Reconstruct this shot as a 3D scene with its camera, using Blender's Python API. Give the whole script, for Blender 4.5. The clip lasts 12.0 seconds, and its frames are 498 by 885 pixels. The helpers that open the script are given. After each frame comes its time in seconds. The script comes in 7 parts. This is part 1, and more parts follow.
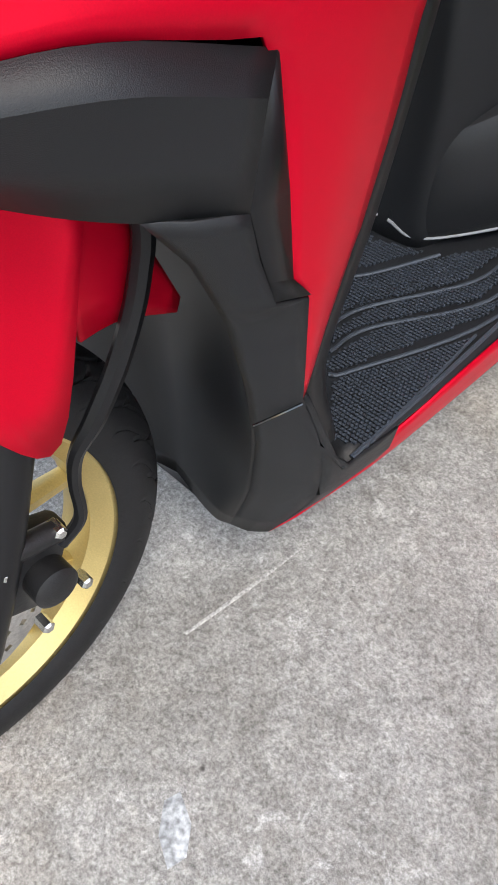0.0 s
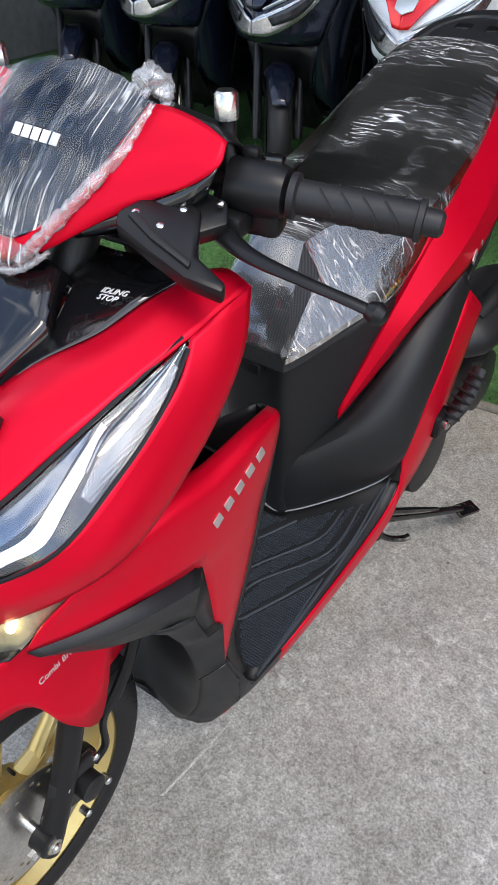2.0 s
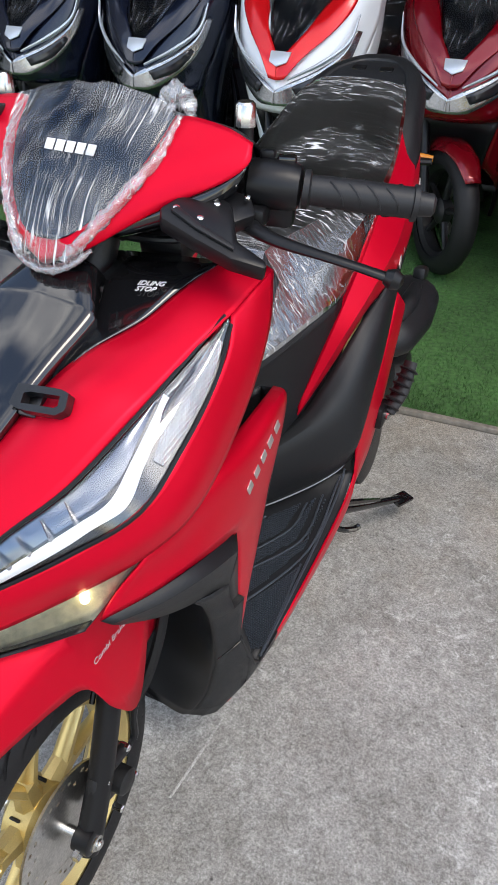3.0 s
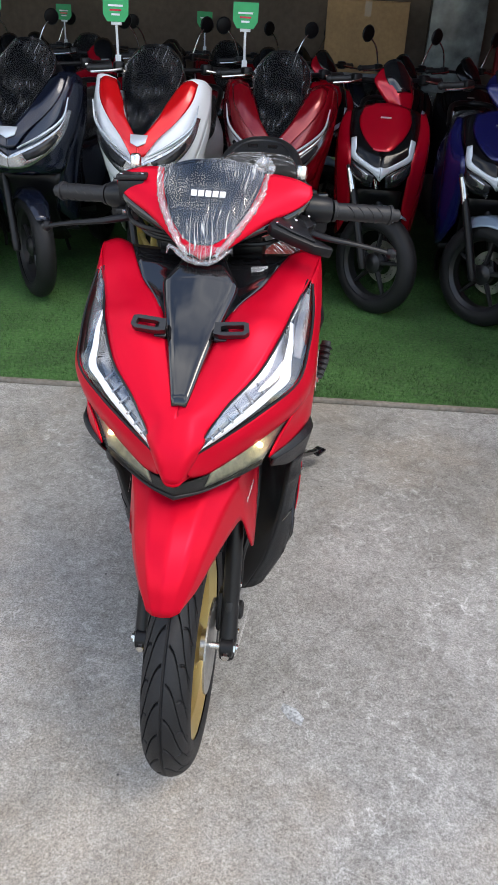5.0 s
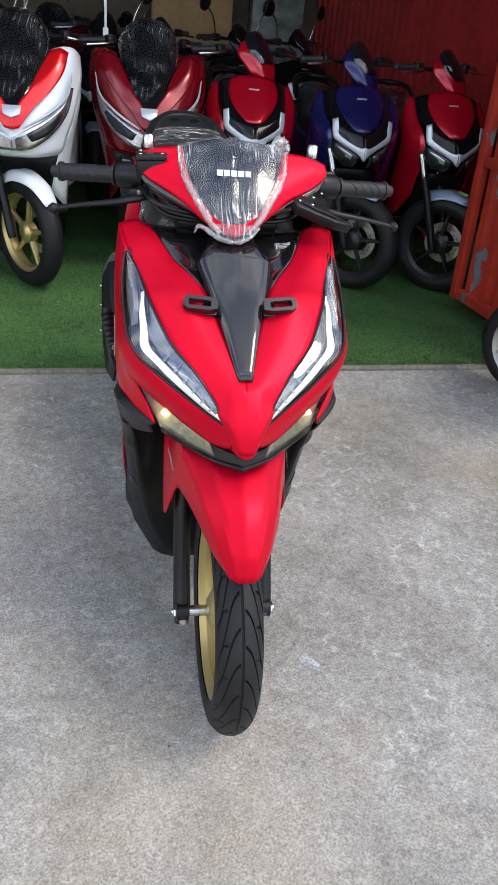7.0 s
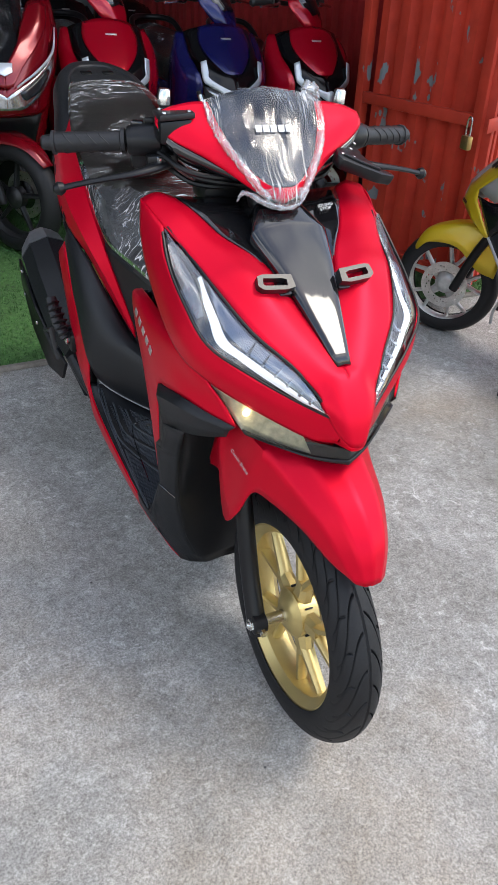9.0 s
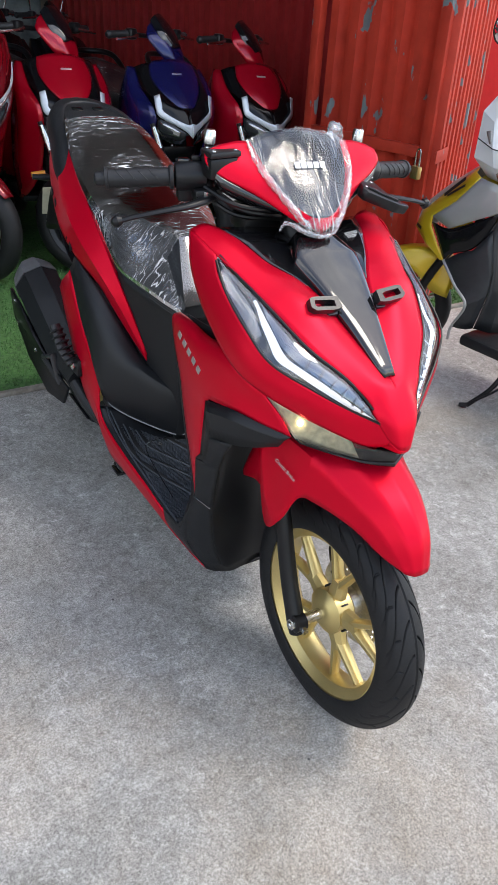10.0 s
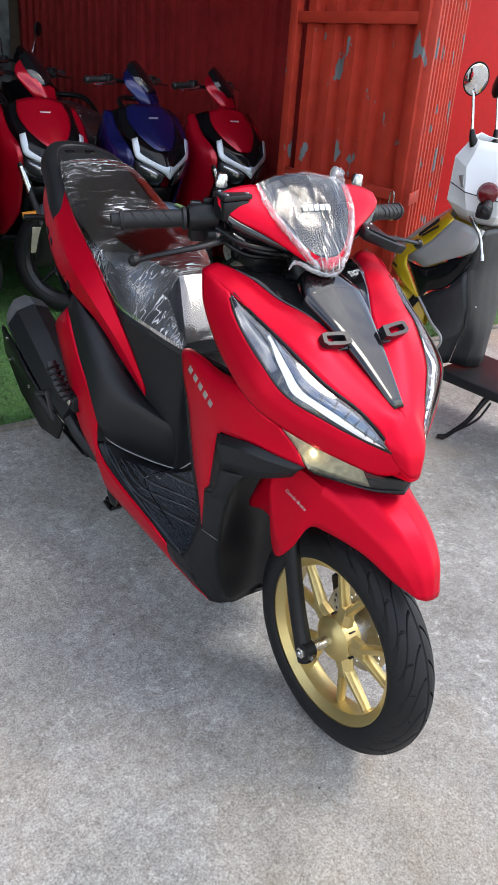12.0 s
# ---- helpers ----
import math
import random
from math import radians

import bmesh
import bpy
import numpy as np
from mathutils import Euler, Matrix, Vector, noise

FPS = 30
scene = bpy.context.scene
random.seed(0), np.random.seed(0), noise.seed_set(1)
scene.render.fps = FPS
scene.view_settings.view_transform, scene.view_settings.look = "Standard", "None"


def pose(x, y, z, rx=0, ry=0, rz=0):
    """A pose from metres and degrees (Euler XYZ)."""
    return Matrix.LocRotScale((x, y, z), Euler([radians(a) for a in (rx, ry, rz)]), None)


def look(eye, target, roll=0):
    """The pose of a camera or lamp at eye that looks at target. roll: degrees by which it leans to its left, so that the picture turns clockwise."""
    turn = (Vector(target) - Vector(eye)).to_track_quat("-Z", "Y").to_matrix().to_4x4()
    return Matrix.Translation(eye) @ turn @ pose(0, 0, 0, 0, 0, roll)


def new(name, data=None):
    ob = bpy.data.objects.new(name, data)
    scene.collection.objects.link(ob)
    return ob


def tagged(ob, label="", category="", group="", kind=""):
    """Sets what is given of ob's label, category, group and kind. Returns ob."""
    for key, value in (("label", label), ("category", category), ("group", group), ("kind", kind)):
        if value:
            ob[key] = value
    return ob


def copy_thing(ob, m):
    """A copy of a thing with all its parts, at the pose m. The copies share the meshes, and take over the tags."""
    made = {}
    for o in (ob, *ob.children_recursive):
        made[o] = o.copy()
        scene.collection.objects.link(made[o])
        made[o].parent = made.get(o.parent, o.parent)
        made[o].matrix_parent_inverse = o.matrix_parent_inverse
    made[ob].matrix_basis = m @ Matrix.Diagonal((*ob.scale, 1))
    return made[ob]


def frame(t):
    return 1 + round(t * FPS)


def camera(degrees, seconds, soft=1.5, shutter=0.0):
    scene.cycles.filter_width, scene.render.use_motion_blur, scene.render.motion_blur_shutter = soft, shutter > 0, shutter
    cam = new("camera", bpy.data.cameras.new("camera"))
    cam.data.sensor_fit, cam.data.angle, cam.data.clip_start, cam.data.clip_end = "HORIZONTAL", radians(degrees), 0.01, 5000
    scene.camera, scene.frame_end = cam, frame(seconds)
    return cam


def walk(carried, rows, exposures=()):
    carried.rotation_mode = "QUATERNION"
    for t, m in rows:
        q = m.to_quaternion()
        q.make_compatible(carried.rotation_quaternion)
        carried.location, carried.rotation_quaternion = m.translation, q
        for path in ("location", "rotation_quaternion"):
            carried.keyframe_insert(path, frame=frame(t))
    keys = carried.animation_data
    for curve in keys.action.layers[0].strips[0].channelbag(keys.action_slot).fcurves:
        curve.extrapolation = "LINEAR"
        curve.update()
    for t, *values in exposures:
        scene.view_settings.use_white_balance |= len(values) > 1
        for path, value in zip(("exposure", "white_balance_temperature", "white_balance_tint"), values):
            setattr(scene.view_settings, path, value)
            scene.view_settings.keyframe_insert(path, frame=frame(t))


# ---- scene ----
# The shop floor is level; the forecourt before it is a gentle ramp that falls away from the threshold.
RISE = Vector((-0.005, 0.06, 1.0)).normalized()
HINGE = Matrix.Translation((0, 1.5, 0))
RAMP = HINGE @ Vector((0, 0, 1)).rotation_difference(RISE).inverted().to_matrix().to_4x4() @ HINGE.inverted()

cam = camera(36.3, 12.0)
PATH = [
    (0, (0.460, -0.019, 0.811), (-0.517, 0.876, -0.687), -1.3),
    (0.1, (0.467, -0.010, 0.851), (-0.486, 0.910, -0.648), -1.2),
    (0.3, (0.500, -0.004, 0.948), (-0.448, 0.958, -0.528), -0.8),
    (0.5, (0.542, -0.007, 1.045), (-0.382, 1.009, -0.409), -0.2),
    (1, (0.677, -0.052, 1.236), (-0.225, 1.075, -0.147), 0.6),
    (1.5, (0.694, -0.106, 1.294), (-0.243, 1.045, -0.046), -0.1),
    (2, (0.581, -0.159, 1.308), (-0.34, 1.036, -0.005), -1.1),
    (2.5, (0.491, -0.197, 1.307), (-0.311, 1.116, 0.03), -0.4),
    (3, (0.508, -0.348, 1.298), (-0.18, 1.087, 0.087), 0.6),
    (3.5, (0.53, -0.641, 1.332), (-0.032, 0.906, 0.196), 1.5),
    (3.7, (0.508, -0.705, 1.367), (0.008, 0.89, 0.269), 2.1),
    (5.3, (0.203, -1.139, 1.426), (0.071, 0.555, 0.371), 2.9),
    (5.5, (0.175, -1.169, 1.437), (0.084, 0.528, 0.383), 2.9),
    (6, (-0.024, -1.176, 1.421), (0.061, 0.52, 0.364), 3.9),
    (6.5, (-0.159, -1.148, 1.416), (0.057, 0.527, 0.345), 5.1),
    (7, (-0.179, -1.132, 1.416), (0.128, 0.519, 0.329), 6.6),
    (7.2, (-0.199, -1.129, 1.415), (0.14, 0.508, 0.317), 7.0),
    (8.8, (-0.481, -0.86, 1.342), (0.191, 0.624, 0.182), 5.9),
    (9, (-0.552, -0.864, 1.351), (0.172, 0.606, 0.205), 6.0),
    (9.5, (-0.697, -0.876, 1.353), (0.15, 0.557, 0.245), 6.7),
    (10, (-0.799, -0.849, 1.365), (0.129, 0.561, 0.291), 7.4),
    (10.5, (-0.851, -0.762, 1.364), (0.128, 0.635, 0.321), 7.8),
    (11, (-0.884, -0.802, 1.368), (0.124, 0.596, 0.353), 8.1),
    (11.5, (-0.896, -0.826, 1.367), (0.129, 0.574, 0.373), 8.3),
    (12, (-0.9, -0.829, 1.366), (0.135, 0.572, 0.385), 8.2),
]
EXPOSURES = [(0, 1.22, 7050, 10), (0.5, 1.02, 7050, 10), (1.0, 0.90, 7000, 10), (1.5, 0.84, 6950, 10), (2.2, 0.78, 6900, 10), (3.5, 0.74, 6900, 10), (5.5, 0.74, 6900, 10), (9, 0.82, 6850, 10), (12, 0.86, 6850, 10)]
walk(cam, [(t, RAMP @ look(eye, target, roll)) for t, eye, target, roll in PATH], EXPOSURES)

# ---- world and light ----
world = bpy.data.worlds.new("sky")
scene.world = world
world.use_nodes = True
wn, wl = world.node_tree.nodes, world.node_tree.links
wn.clear()
sky = wn.new("ShaderNodeTexSky")
sky.sky_type = "NISHITA"
sky.sun_disc = False
sky.sun_elevation, sky.sun_rotation = radians(58), radians(122)
cloud = wn.new("ShaderNodeTexNoise")
cloud.inputs["Scale"].default_value, cloud.inputs["Detail"].default_value = 2.3, 8.0
cover = wn.new("ShaderNodeValToRGB")
cover.color_ramp.elements[0].position, cover.color_ramp.elements[1].position = 0.46, 0.66
way = wn.new("ShaderNodeTexCoord")
veil = wn.new("ShaderNodeMix")
veil.data_type = "RGBA"
back = wn.new("ShaderNodeBackground")
back.inputs["Strength"].default_value = 0.208
shine = wn.new("ShaderNodeTexNoise")
shine.inputs["Scale"].default_value, shine.inputs["Detail"].default_value = 1.7, 5.0
bright = wn.new("ShaderNodeValToRGB")
bright.color_ramp.elements[0].position, bright.color_ramp.elements[1].position = 0.42, 0.66
bright.color_ramp.elements[0].color, bright.color_ramp.elements[1].color = (0.54, 0.56, 0.60, 1), (1, 1, 1, 1)
lit = wn.new("ShaderNodeMix")
lit.data_type, lit.blend_type = "RGBA", "MULTIPLY"
lit.inputs[0].default_value, lit.inputs[6].default_value = 1.0, (11.5, 11.7, 12.1, 1)
wl.new(way.outputs["Generated"], shine.inputs["Vector"])
wl.new(shine.outputs["Fac"], bright.inputs["Fac"])
wl.new(bright.outputs["Color"], lit.inputs[7])
wl.new(lit.outputs[2], veil.inputs[7])
drift = wn.new("ShaderNodeMapping")
drift.inputs["Location"].default_value, drift.inputs["Scale"].default_value = (5.3, 2.2, 0.9), (1.0, 1.7, 1.3)
wl.new(way.outputs["Generated"], drift.inputs["Vector"])
wl.new(drift.outputs[0], cloud.inputs["Vector"])
wl.new(cloud.outputs["Fac"], cover.inputs["Fac"])
wl.new(cover.outputs["Color"], veil.inputs[0])
wl.new(sky.outputs["Color"], veil.inputs[6])
wl.new(veil.outputs[2], back.inputs["Color"])
wl.new(back.outputs[0], wn.new("ShaderNodeOutputWorld").inputs["Surface"])

sun = new("sun", bpy.data.lights.new("sun", "SUN"))
sun.data.energy, sun.data.angle, sun.data.color = 0.9, radians(22), (1, 0.95, 0.88)
sun.matrix_world = look((2.6, -1.6, 5.0), (0, 0, 0))

# ---- mesh tools ----
def cr(p, n):
    """A smooth line through the points p, n steps from point to point."""
    p = np.asarray(p, float)
    q = np.vstack([2 * p[0] - p[1], p, 2 * p[-1] - p[-2]])
    out = []
    for i in range(len(p) - 1):
        a, b, c, d = q[i:i + 4]
        for k in range(n):
            t = k / n
            out.append(0.5 * (2 * b + (c - a) * t + (2 * a - 5 * b + 4 * c - d) * t * t + (3 * b - a - 3 * c + d) * t ** 3))
    out.append(p[-1])
    return np.array(out)


def grid_faces(nr, nc, wrap=False):
    last = nc if wrap else nc - 1
    return [(i * nc + j, i * nc + (j + 1) % nc, (i + 1) * nc + (j + 1) % nc, (i + 1) * nc + j) for i in range(nr - 1) for j in range(last)]


def straight(p, n):
    p = np.asarray(p, float)
    return np.array([p[i] + (p[i + 1] - p[i]) * k / n for i in range(len(p) - 1) for k in range(n)] + [p[-1]])


def loft(rows, nu=5, nv=5, crease=False, flat=False):
    """A smooth sheet through rows of points; crease: with sharp lines along its columns; flat: faceted both ways."""
    g = np.array([(straight if crease else cr)(r, nu) for r in rows])
    g = np.array([(straight if flat else cr)(g[:, j], nv) for j in range(g.shape[1])]).transpose(1, 0, 2)
    return g.reshape(-1, 3).tolist(), grid_faces(g.shape[0], g.shape[1])


def joined(*geos):
    vs, fs = [], []
    for v, f in geos:
        k = len(vs)
        vs += [tuple(p) for p in v]
        fs += [tuple(i + k for i in q) for q in f]
    return vs, fs


def flip(geo):
    v, f = geo
    return [(-p[0], p[1], p[2]) for p in v], [tuple(reversed(q)) for q in f]


def moved(geo, m):
    v, f = geo
    return [tuple(m @ Vector(p)) for p in v], f


def both(geo):
    return joined(geo, flip(geo))


def frames_along(p):
    p = np.asarray(p, float)
    t = np.gradient(p, axis=0)
    t /= np.linalg.norm(t, axis=1)[:, None] + 1e-12
    up = np.array([0, 0, 1.0]) if abs(t[0][2]) < 0.9 else np.array([1.0, 0, 0])
    a = np.cross(t[0], up)
    out = []
    for d in t:
        a = a - d * (a @ d)
        a /= np.linalg.norm(a)
        out.append((a, np.cross(d, a)))
    return out


def tube(points, r, n=10, steps=4, squash=1.0):
    """A round bar along points; r is one radius or one for each point."""
    pts = cr(points, steps) if len(points) > 2 else np.asarray(points, float)
    rr = np.interp(np.linspace(0, 1, len(pts)), np.linspace(0, 1, len(points)), r if hasattr(r, "__len__") else [r] * len(points))
    vs = []
    for p, (a, b), q in zip(pts, frames_along(pts), rr):
        vs += [tuple(p + q * (math.cos(2 * math.pi * k / n) * a + squash * math.sin(2 * math.pi * k / n) * b)) for k in range(n)]
    fs = grid_faces(len(pts), n, True)
    fs += [tuple(reversed(range(n))), tuple(range((len(pts) - 1) * n, len(pts) * n))]
    return vs, fs


def lathe(profile, p0=(0, 0, 0), axis=(1, 0, 0), n=32, closed=False):
    """Turns (along, radius) pairs about an axis through p0."""
    q = Vector(axis).normalized().to_track_quat("Z", "Y").to_matrix()
    vs = [tuple(Vector(p0) + q @ Vector((r * math.cos(2 * math.pi * k / n), r * math.sin(2 * math.pi * k / n), h))) for h, r in profile for k in range(n)]
    m = len(profile)
    fs = grid_faces(m, n, True)
    if closed:
        fs += [((m - 1) * n + k, (m - 1) * n + (k + 1) % n, (k + 1) % n, k) for k in range(n)]
    else:
        fs += [tuple(reversed(range(n))), tuple(range((m - 1) * n, m * n))]
    return vs, fs


def block(size, at=(0, 0, 0), bevel=0.003, turn=(0, 0, 0), seg=2):
    """A box with rounded edges."""
    bm = bmesh.new()
    bmesh.ops.create_cube(bm, size=1)
    bmesh.ops.scale(bm, vec=size, verts=bm.verts)
    if bevel:
        bmesh.ops.bevel(bm, geom=bm.edges[:], offset=bevel, segments=seg, affect="EDGES", profile=0.5)
    bm.transform(pose(*at, *turn))
    bm.verts.index_update()
    g = [tuple(v.co) for v in bm.verts], [tuple(v.index for v in f.verts) for f in bm.faces]
    bm.free()
    return g


def prism(outline, lo, hi, bevel=0.0):
    """A flat outline of (x, y) pairs, raised from lo to hi."""
    bm = bmesh.new()
    f = bm.faces.new([bm.verts.new((x, y, lo)) for x, y in outline])
    r = bmesh.ops.extrude_face_region(bm, geom=[f])
    bmesh.ops.translate(bm, vec=(0, 0, hi - lo), verts=[v for v in r["geom"] if isinstance(v, bmesh.types.BMVert)])
    if bevel:
        bmesh.ops.bevel(bm, geom=bm.edges[:], offset=bevel, segments=2, affect="EDGES", profile=0.5)
    bmesh.ops.recalc_face_normals(bm, faces=bm.faces[:])
    bm.verts.index_update()
    g = [tuple(v.co) for v in bm.verts], [tuple(v.index for v in f.verts) for f in bm.faces]
    bm.free()
    return g


def mesh(name, geo, mat, angle=38, normals=True):
    me = bpy.data.meshes.new(name)
    me.from_pydata([tuple(map(float, p)) for p in geo[0]], [], geo[1])
    if normals:
        bm = bmesh.new()
        bm.from_mesh(me)
        bmesh.ops.remove_doubles(bm, verts=bm.verts[:], dist=1e-5)
        bmesh.ops.recalc_face_normals(bm, faces=bm.faces[:])
        bm.to_mesh(me)
        bm.free()
    me.shade_smooth()
    me.set_sharp_from_angle(angle=radians(angle))
    for m in mat if isinstance(mat, (list, tuple)) else (mat,):
        me.materials.append(m)
    return me


def part(name, geo, mat, parent, label="", thick=0.0, angle=38):
    """One mesh object under a thing or a part."""
    ob = new(name, mesh(name, geo, mat, angle))
    ob.parent = parent
    if parent is not None and parent.parent is not None:
        ob.matrix_parent_inverse = Matrix()
    if label:
        tagged(ob, label)
    if thick:
        s = ob.modifiers.new("thickness", "SOLIDIFY")
        s.thickness, s.offset = thick, 0.0
    return ob


def thing(name, m, label, category, group="", kind=""):
    ob = new(name)
    ob.matrix_world = m
    ob.empty_display_size = 0.1
    return tagged(ob, label, category, group, kind)


def solid(name, geo, mat, label, category, group="", kind="", thick=0.0, angle=38):
    ob = part(name, geo, mat, None, "", thick, angle)
    return tagged(ob, label, category, group, kind)


def lettering(name, text, size, m, mat, parent, depth=0.0006, shear=0.0, label=""):
    """Raised letters in the built-in font, as a mesh."""
    cu = bpy.data.curves.new(name, "FONT")
    cu.body, cu.size, cu.extrude, cu.shear = text, size, depth, shear
    cu.align_x, cu.align_y = "CENTER", "CENTER"
    tmp = bpy.data.objects.new(name, cu)
    me = bpy.data.meshes.new_from_object(tmp)
    bpy.data.objects.remove(tmp)
    me.transform(m)
    me.materials.append(mat)
    ob = new(name, me)
    ob.parent = parent
    if label:
        tagged(ob, label)
    return ob


def facing(at, out, right):
    """A frame at a place, with its z along out and its x along right."""
    z = Vector(out).normalized()
    x = Vector(right)
    x = (x - z * x.dot(z)).normalized()
    y = z.cross(x)
    m = Matrix((x, y, z)).transposed().to_4x4()
    m.translation = at
    return m

# ---- materials ----
def material(name, colour, rough=0.5, metal=0.0, grain=0.0, scale=40.0, bump=0.0, bump_scale=200.0, stain=0.0, stain_scale=4.0, coat=0.0, spec=0.5, rough_var=0.0, island=0.0):
    """Colour with grain and stains at two sizes, uneven gloss and fine relief."""
    m = bpy.data.materials.new(name)
    m.use_nodes = True
    nt = m.node_tree
    b = nt.nodes["Principled BSDF"]
    b.inputs["Base Color"].default_value = (*colour, 1)
    b.inputs["Roughness"].default_value, b.inputs["Metallic"].default_value = rough, metal
    b.inputs["Coat Weight"].default_value, b.inputs["Coat Roughness"].default_value = coat, 0.06
    b.inputs["Specular IOR Level"].default_value = spec
    tc = nt.nodes.new("ShaderNodeTexCoord")

    def tex(s, d=4.0):
        n = nt.nodes.new("ShaderNodeTexNoise")
        n.inputs["Scale"].default_value, n.inputs["Detail"].default_value = s, d
        nt.links.new(tc.outputs["Object"], n.inputs["Vector"])
        return n.outputs["Fac"]

    value = None
    for amount, s in ((grain, scale), (stain, stain_scale)):
        if amount:
            r = nt.nodes.new("ShaderNodeMapRange")
            r.inputs["From Min"].default_value, r.inputs["From Max"].default_value = 0.3, 0.7
            r.inputs["To Min"].default_value, r.inputs["To Max"].default_value = 1 - amount, 1 + amount
            nt.links.new(tex(s), r.inputs["Value"])
            if value is None:
                value = r.outputs[0]
            else:
                mu = nt.nodes.new("ShaderNodeMath")
                mu.operation = "MULTIPLY"
                nt.links.new(value, mu.inputs[0])
                nt.links.new(r.outputs[0], mu.inputs[1])
                value = mu.outputs[0]
    if value is not None:
        h = nt.nodes.new("ShaderNodeHueSaturation")
        h.inputs["Color"].default_value = (*colour, 1)
        nt.links.new(value, h.inputs["Value"])
        nt.links.new(h.outputs[0], b.inputs["Base Color"])
    if rough_var:
        r = nt.nodes.new("ShaderNodeMapRange")
        r.inputs["To Min"].default_value, r.inputs["To Max"].default_value = max(rough - rough_var, 0.02), rough + rough_var
        nt.links.new(tex(7.0), r.inputs["Value"])
        nt.links.new(r.outputs[0], b.inputs["Roughness"])
    if bump:
        bp = nt.nodes.new("ShaderNodeBump")
        bp.inputs["Strength"].default_value, bp.inputs["Distance"].default_value = bump, 0.001
        nt.links.new(tex(bump_scale, 3.0), bp.inputs["Height"])
        nt.links.new(bp.outputs[0], b.inputs["Normal"])
    return m


RED = material("satin_red_paint", (0.62, 0.0024, 0.022), 0.36, 0.45, 0.05, 1100, 0.06, 1600, 0.03, 3, spec=0.16, rough_var=0.06)
BLACK = material("matt_black_plastic", (0.009, 0.0098, 0.0115), 0.45, 0, 0.15, 500, 0.25, 1600, 0.12, 5, spec=0.36, rough_var=0.08)
SATIN = material("satin_black_plastic", (0.007, 0.007, 0.008), 0.36, 0, 0.1, 300, 0.08, 900, 0.1, 6, spec=0.3)
GLOSS = material("gloss_black_panel", (0.006, 0.006, 0.007), 0.05, 0, 0.05, 200, 0, 1, 0, 1, coat=0.6, spec=0.5)
RUBBER = material("tyre_rubber", (0.010, 0.010, 0.011), 0.55, 0, 0.25, 260, 0.3, 700, 0.2, 9, spec=0.32)
GRIP = material("grip_rubber", (0.013, 0.013, 0.0145), 0.48, 0, 0.15, 300, 0.2, 1200, spec=0.4)
GOLD = material("gold_painted_alloy", (0.58, 0.45, 0.19), 0.36, 0.75, 0.08, 600, 0.05, 900, 0.08, 10, rough_var=0.06)
STEEL = material("bright_steel", (0.62, 0.62, 0.6), 0.25, 1.0, 0.1, 200, 0, 1, 0.12, 20)
DISC = material("brake_disc_steel", (0.6, 0.59, 0.57), 0.33, 1.0, 0.15, 300, 0.1, 400, 0.15, 30)
BRACKET = material("satin_dark_grey_plastic", (0.010, 0.0105, 0.012), 0.3, 0.0, 0.1, 300, 0.1, 900)
WINDOW_GREY = material("satin_grey_casting", (0.035, 0.036, 0.038), 0.38, 0.2, 0.1, 200)
CAST = material("dark_cast_metal", (0.016, 0.016, 0.017), 0.45, 0.3, 0.2, 180, 0.3, 500)
CHROME = material("chrome_letter", (0.62, 0.61, 0.6), 0.38, 0.8, 0.1, 200)


def vinyl_material():
    """Black vinyl with a close net of small raised dots."""
    m = material("seat_vinyl", (0.007, 0.008, 0.010), 0.45, spec=0.4)
    nt = m.node_tree
    b = nt.nodes["Principled BSDF"]
    tc, xyz, flat_ = nt.nodes.new("ShaderNodeTexCoord"), nt.nodes.new("ShaderNodeSeparateXYZ"), nt.nodes.new("ShaderNodeCombineXYZ")
    nt.links.new(tc.outputs["Object"], xyz.inputs[0])
    add = nt.nodes.new("ShaderNodeMath")
    nt.links.new(xyz.outputs[0], add.inputs[0])
    nt.links.new(xyz.outputs[2], add.inputs[1])
    nt.links.new(add.outputs[0], flat_.inputs[0])
    nt.links.new(xyz.outputs[1], flat_.inputs[1])
    turn = nt.nodes.new("ShaderNodeMapping")
    turn.inputs["Rotation"].default_value = (0, 0, radians(45))
    nt.links.new(flat_.outputs[0], turn.inputs["Vector"])
    v = nt.nodes.new("ShaderNodeTexVoronoi")
    v.voronoi_dimensions = "2D"
    v.inputs["Scale"].default_value, v.inputs["Randomness"].default_value = 360.0, 0.05
    nt.links.new(turn.outputs[0], v.inputs["Vector"])
    r = nt.nodes.new("ShaderNodeValToRGB")
    r.color_ramp.elements[0].position, r.color_ramp.elements[1].position = 0.18, 0.40
    r.color_ramp.elements[0].color, r.color_ramp.elements[1].color = (0.060, 0.064, 0.070, 1), (0.006, 0.007, 0.009, 1)
    nt.links.new(v.outputs["Distance"], r.inputs["Fac"])
    nt.links.new(r.outputs["Color"], b.inputs["Base Color"])
    bp = nt.nodes.new("ShaderNodeBump")
    bp.invert = True
    bp.inputs["Strength"].default_value, bp.inputs["Distance"].default_value = 0.5, 0.001
    nt.links.new(v.outputs["Distance"], bp.inputs["Height"])
    nt.links.new(bp.outputs[0], b.inputs["Normal"])
    return m


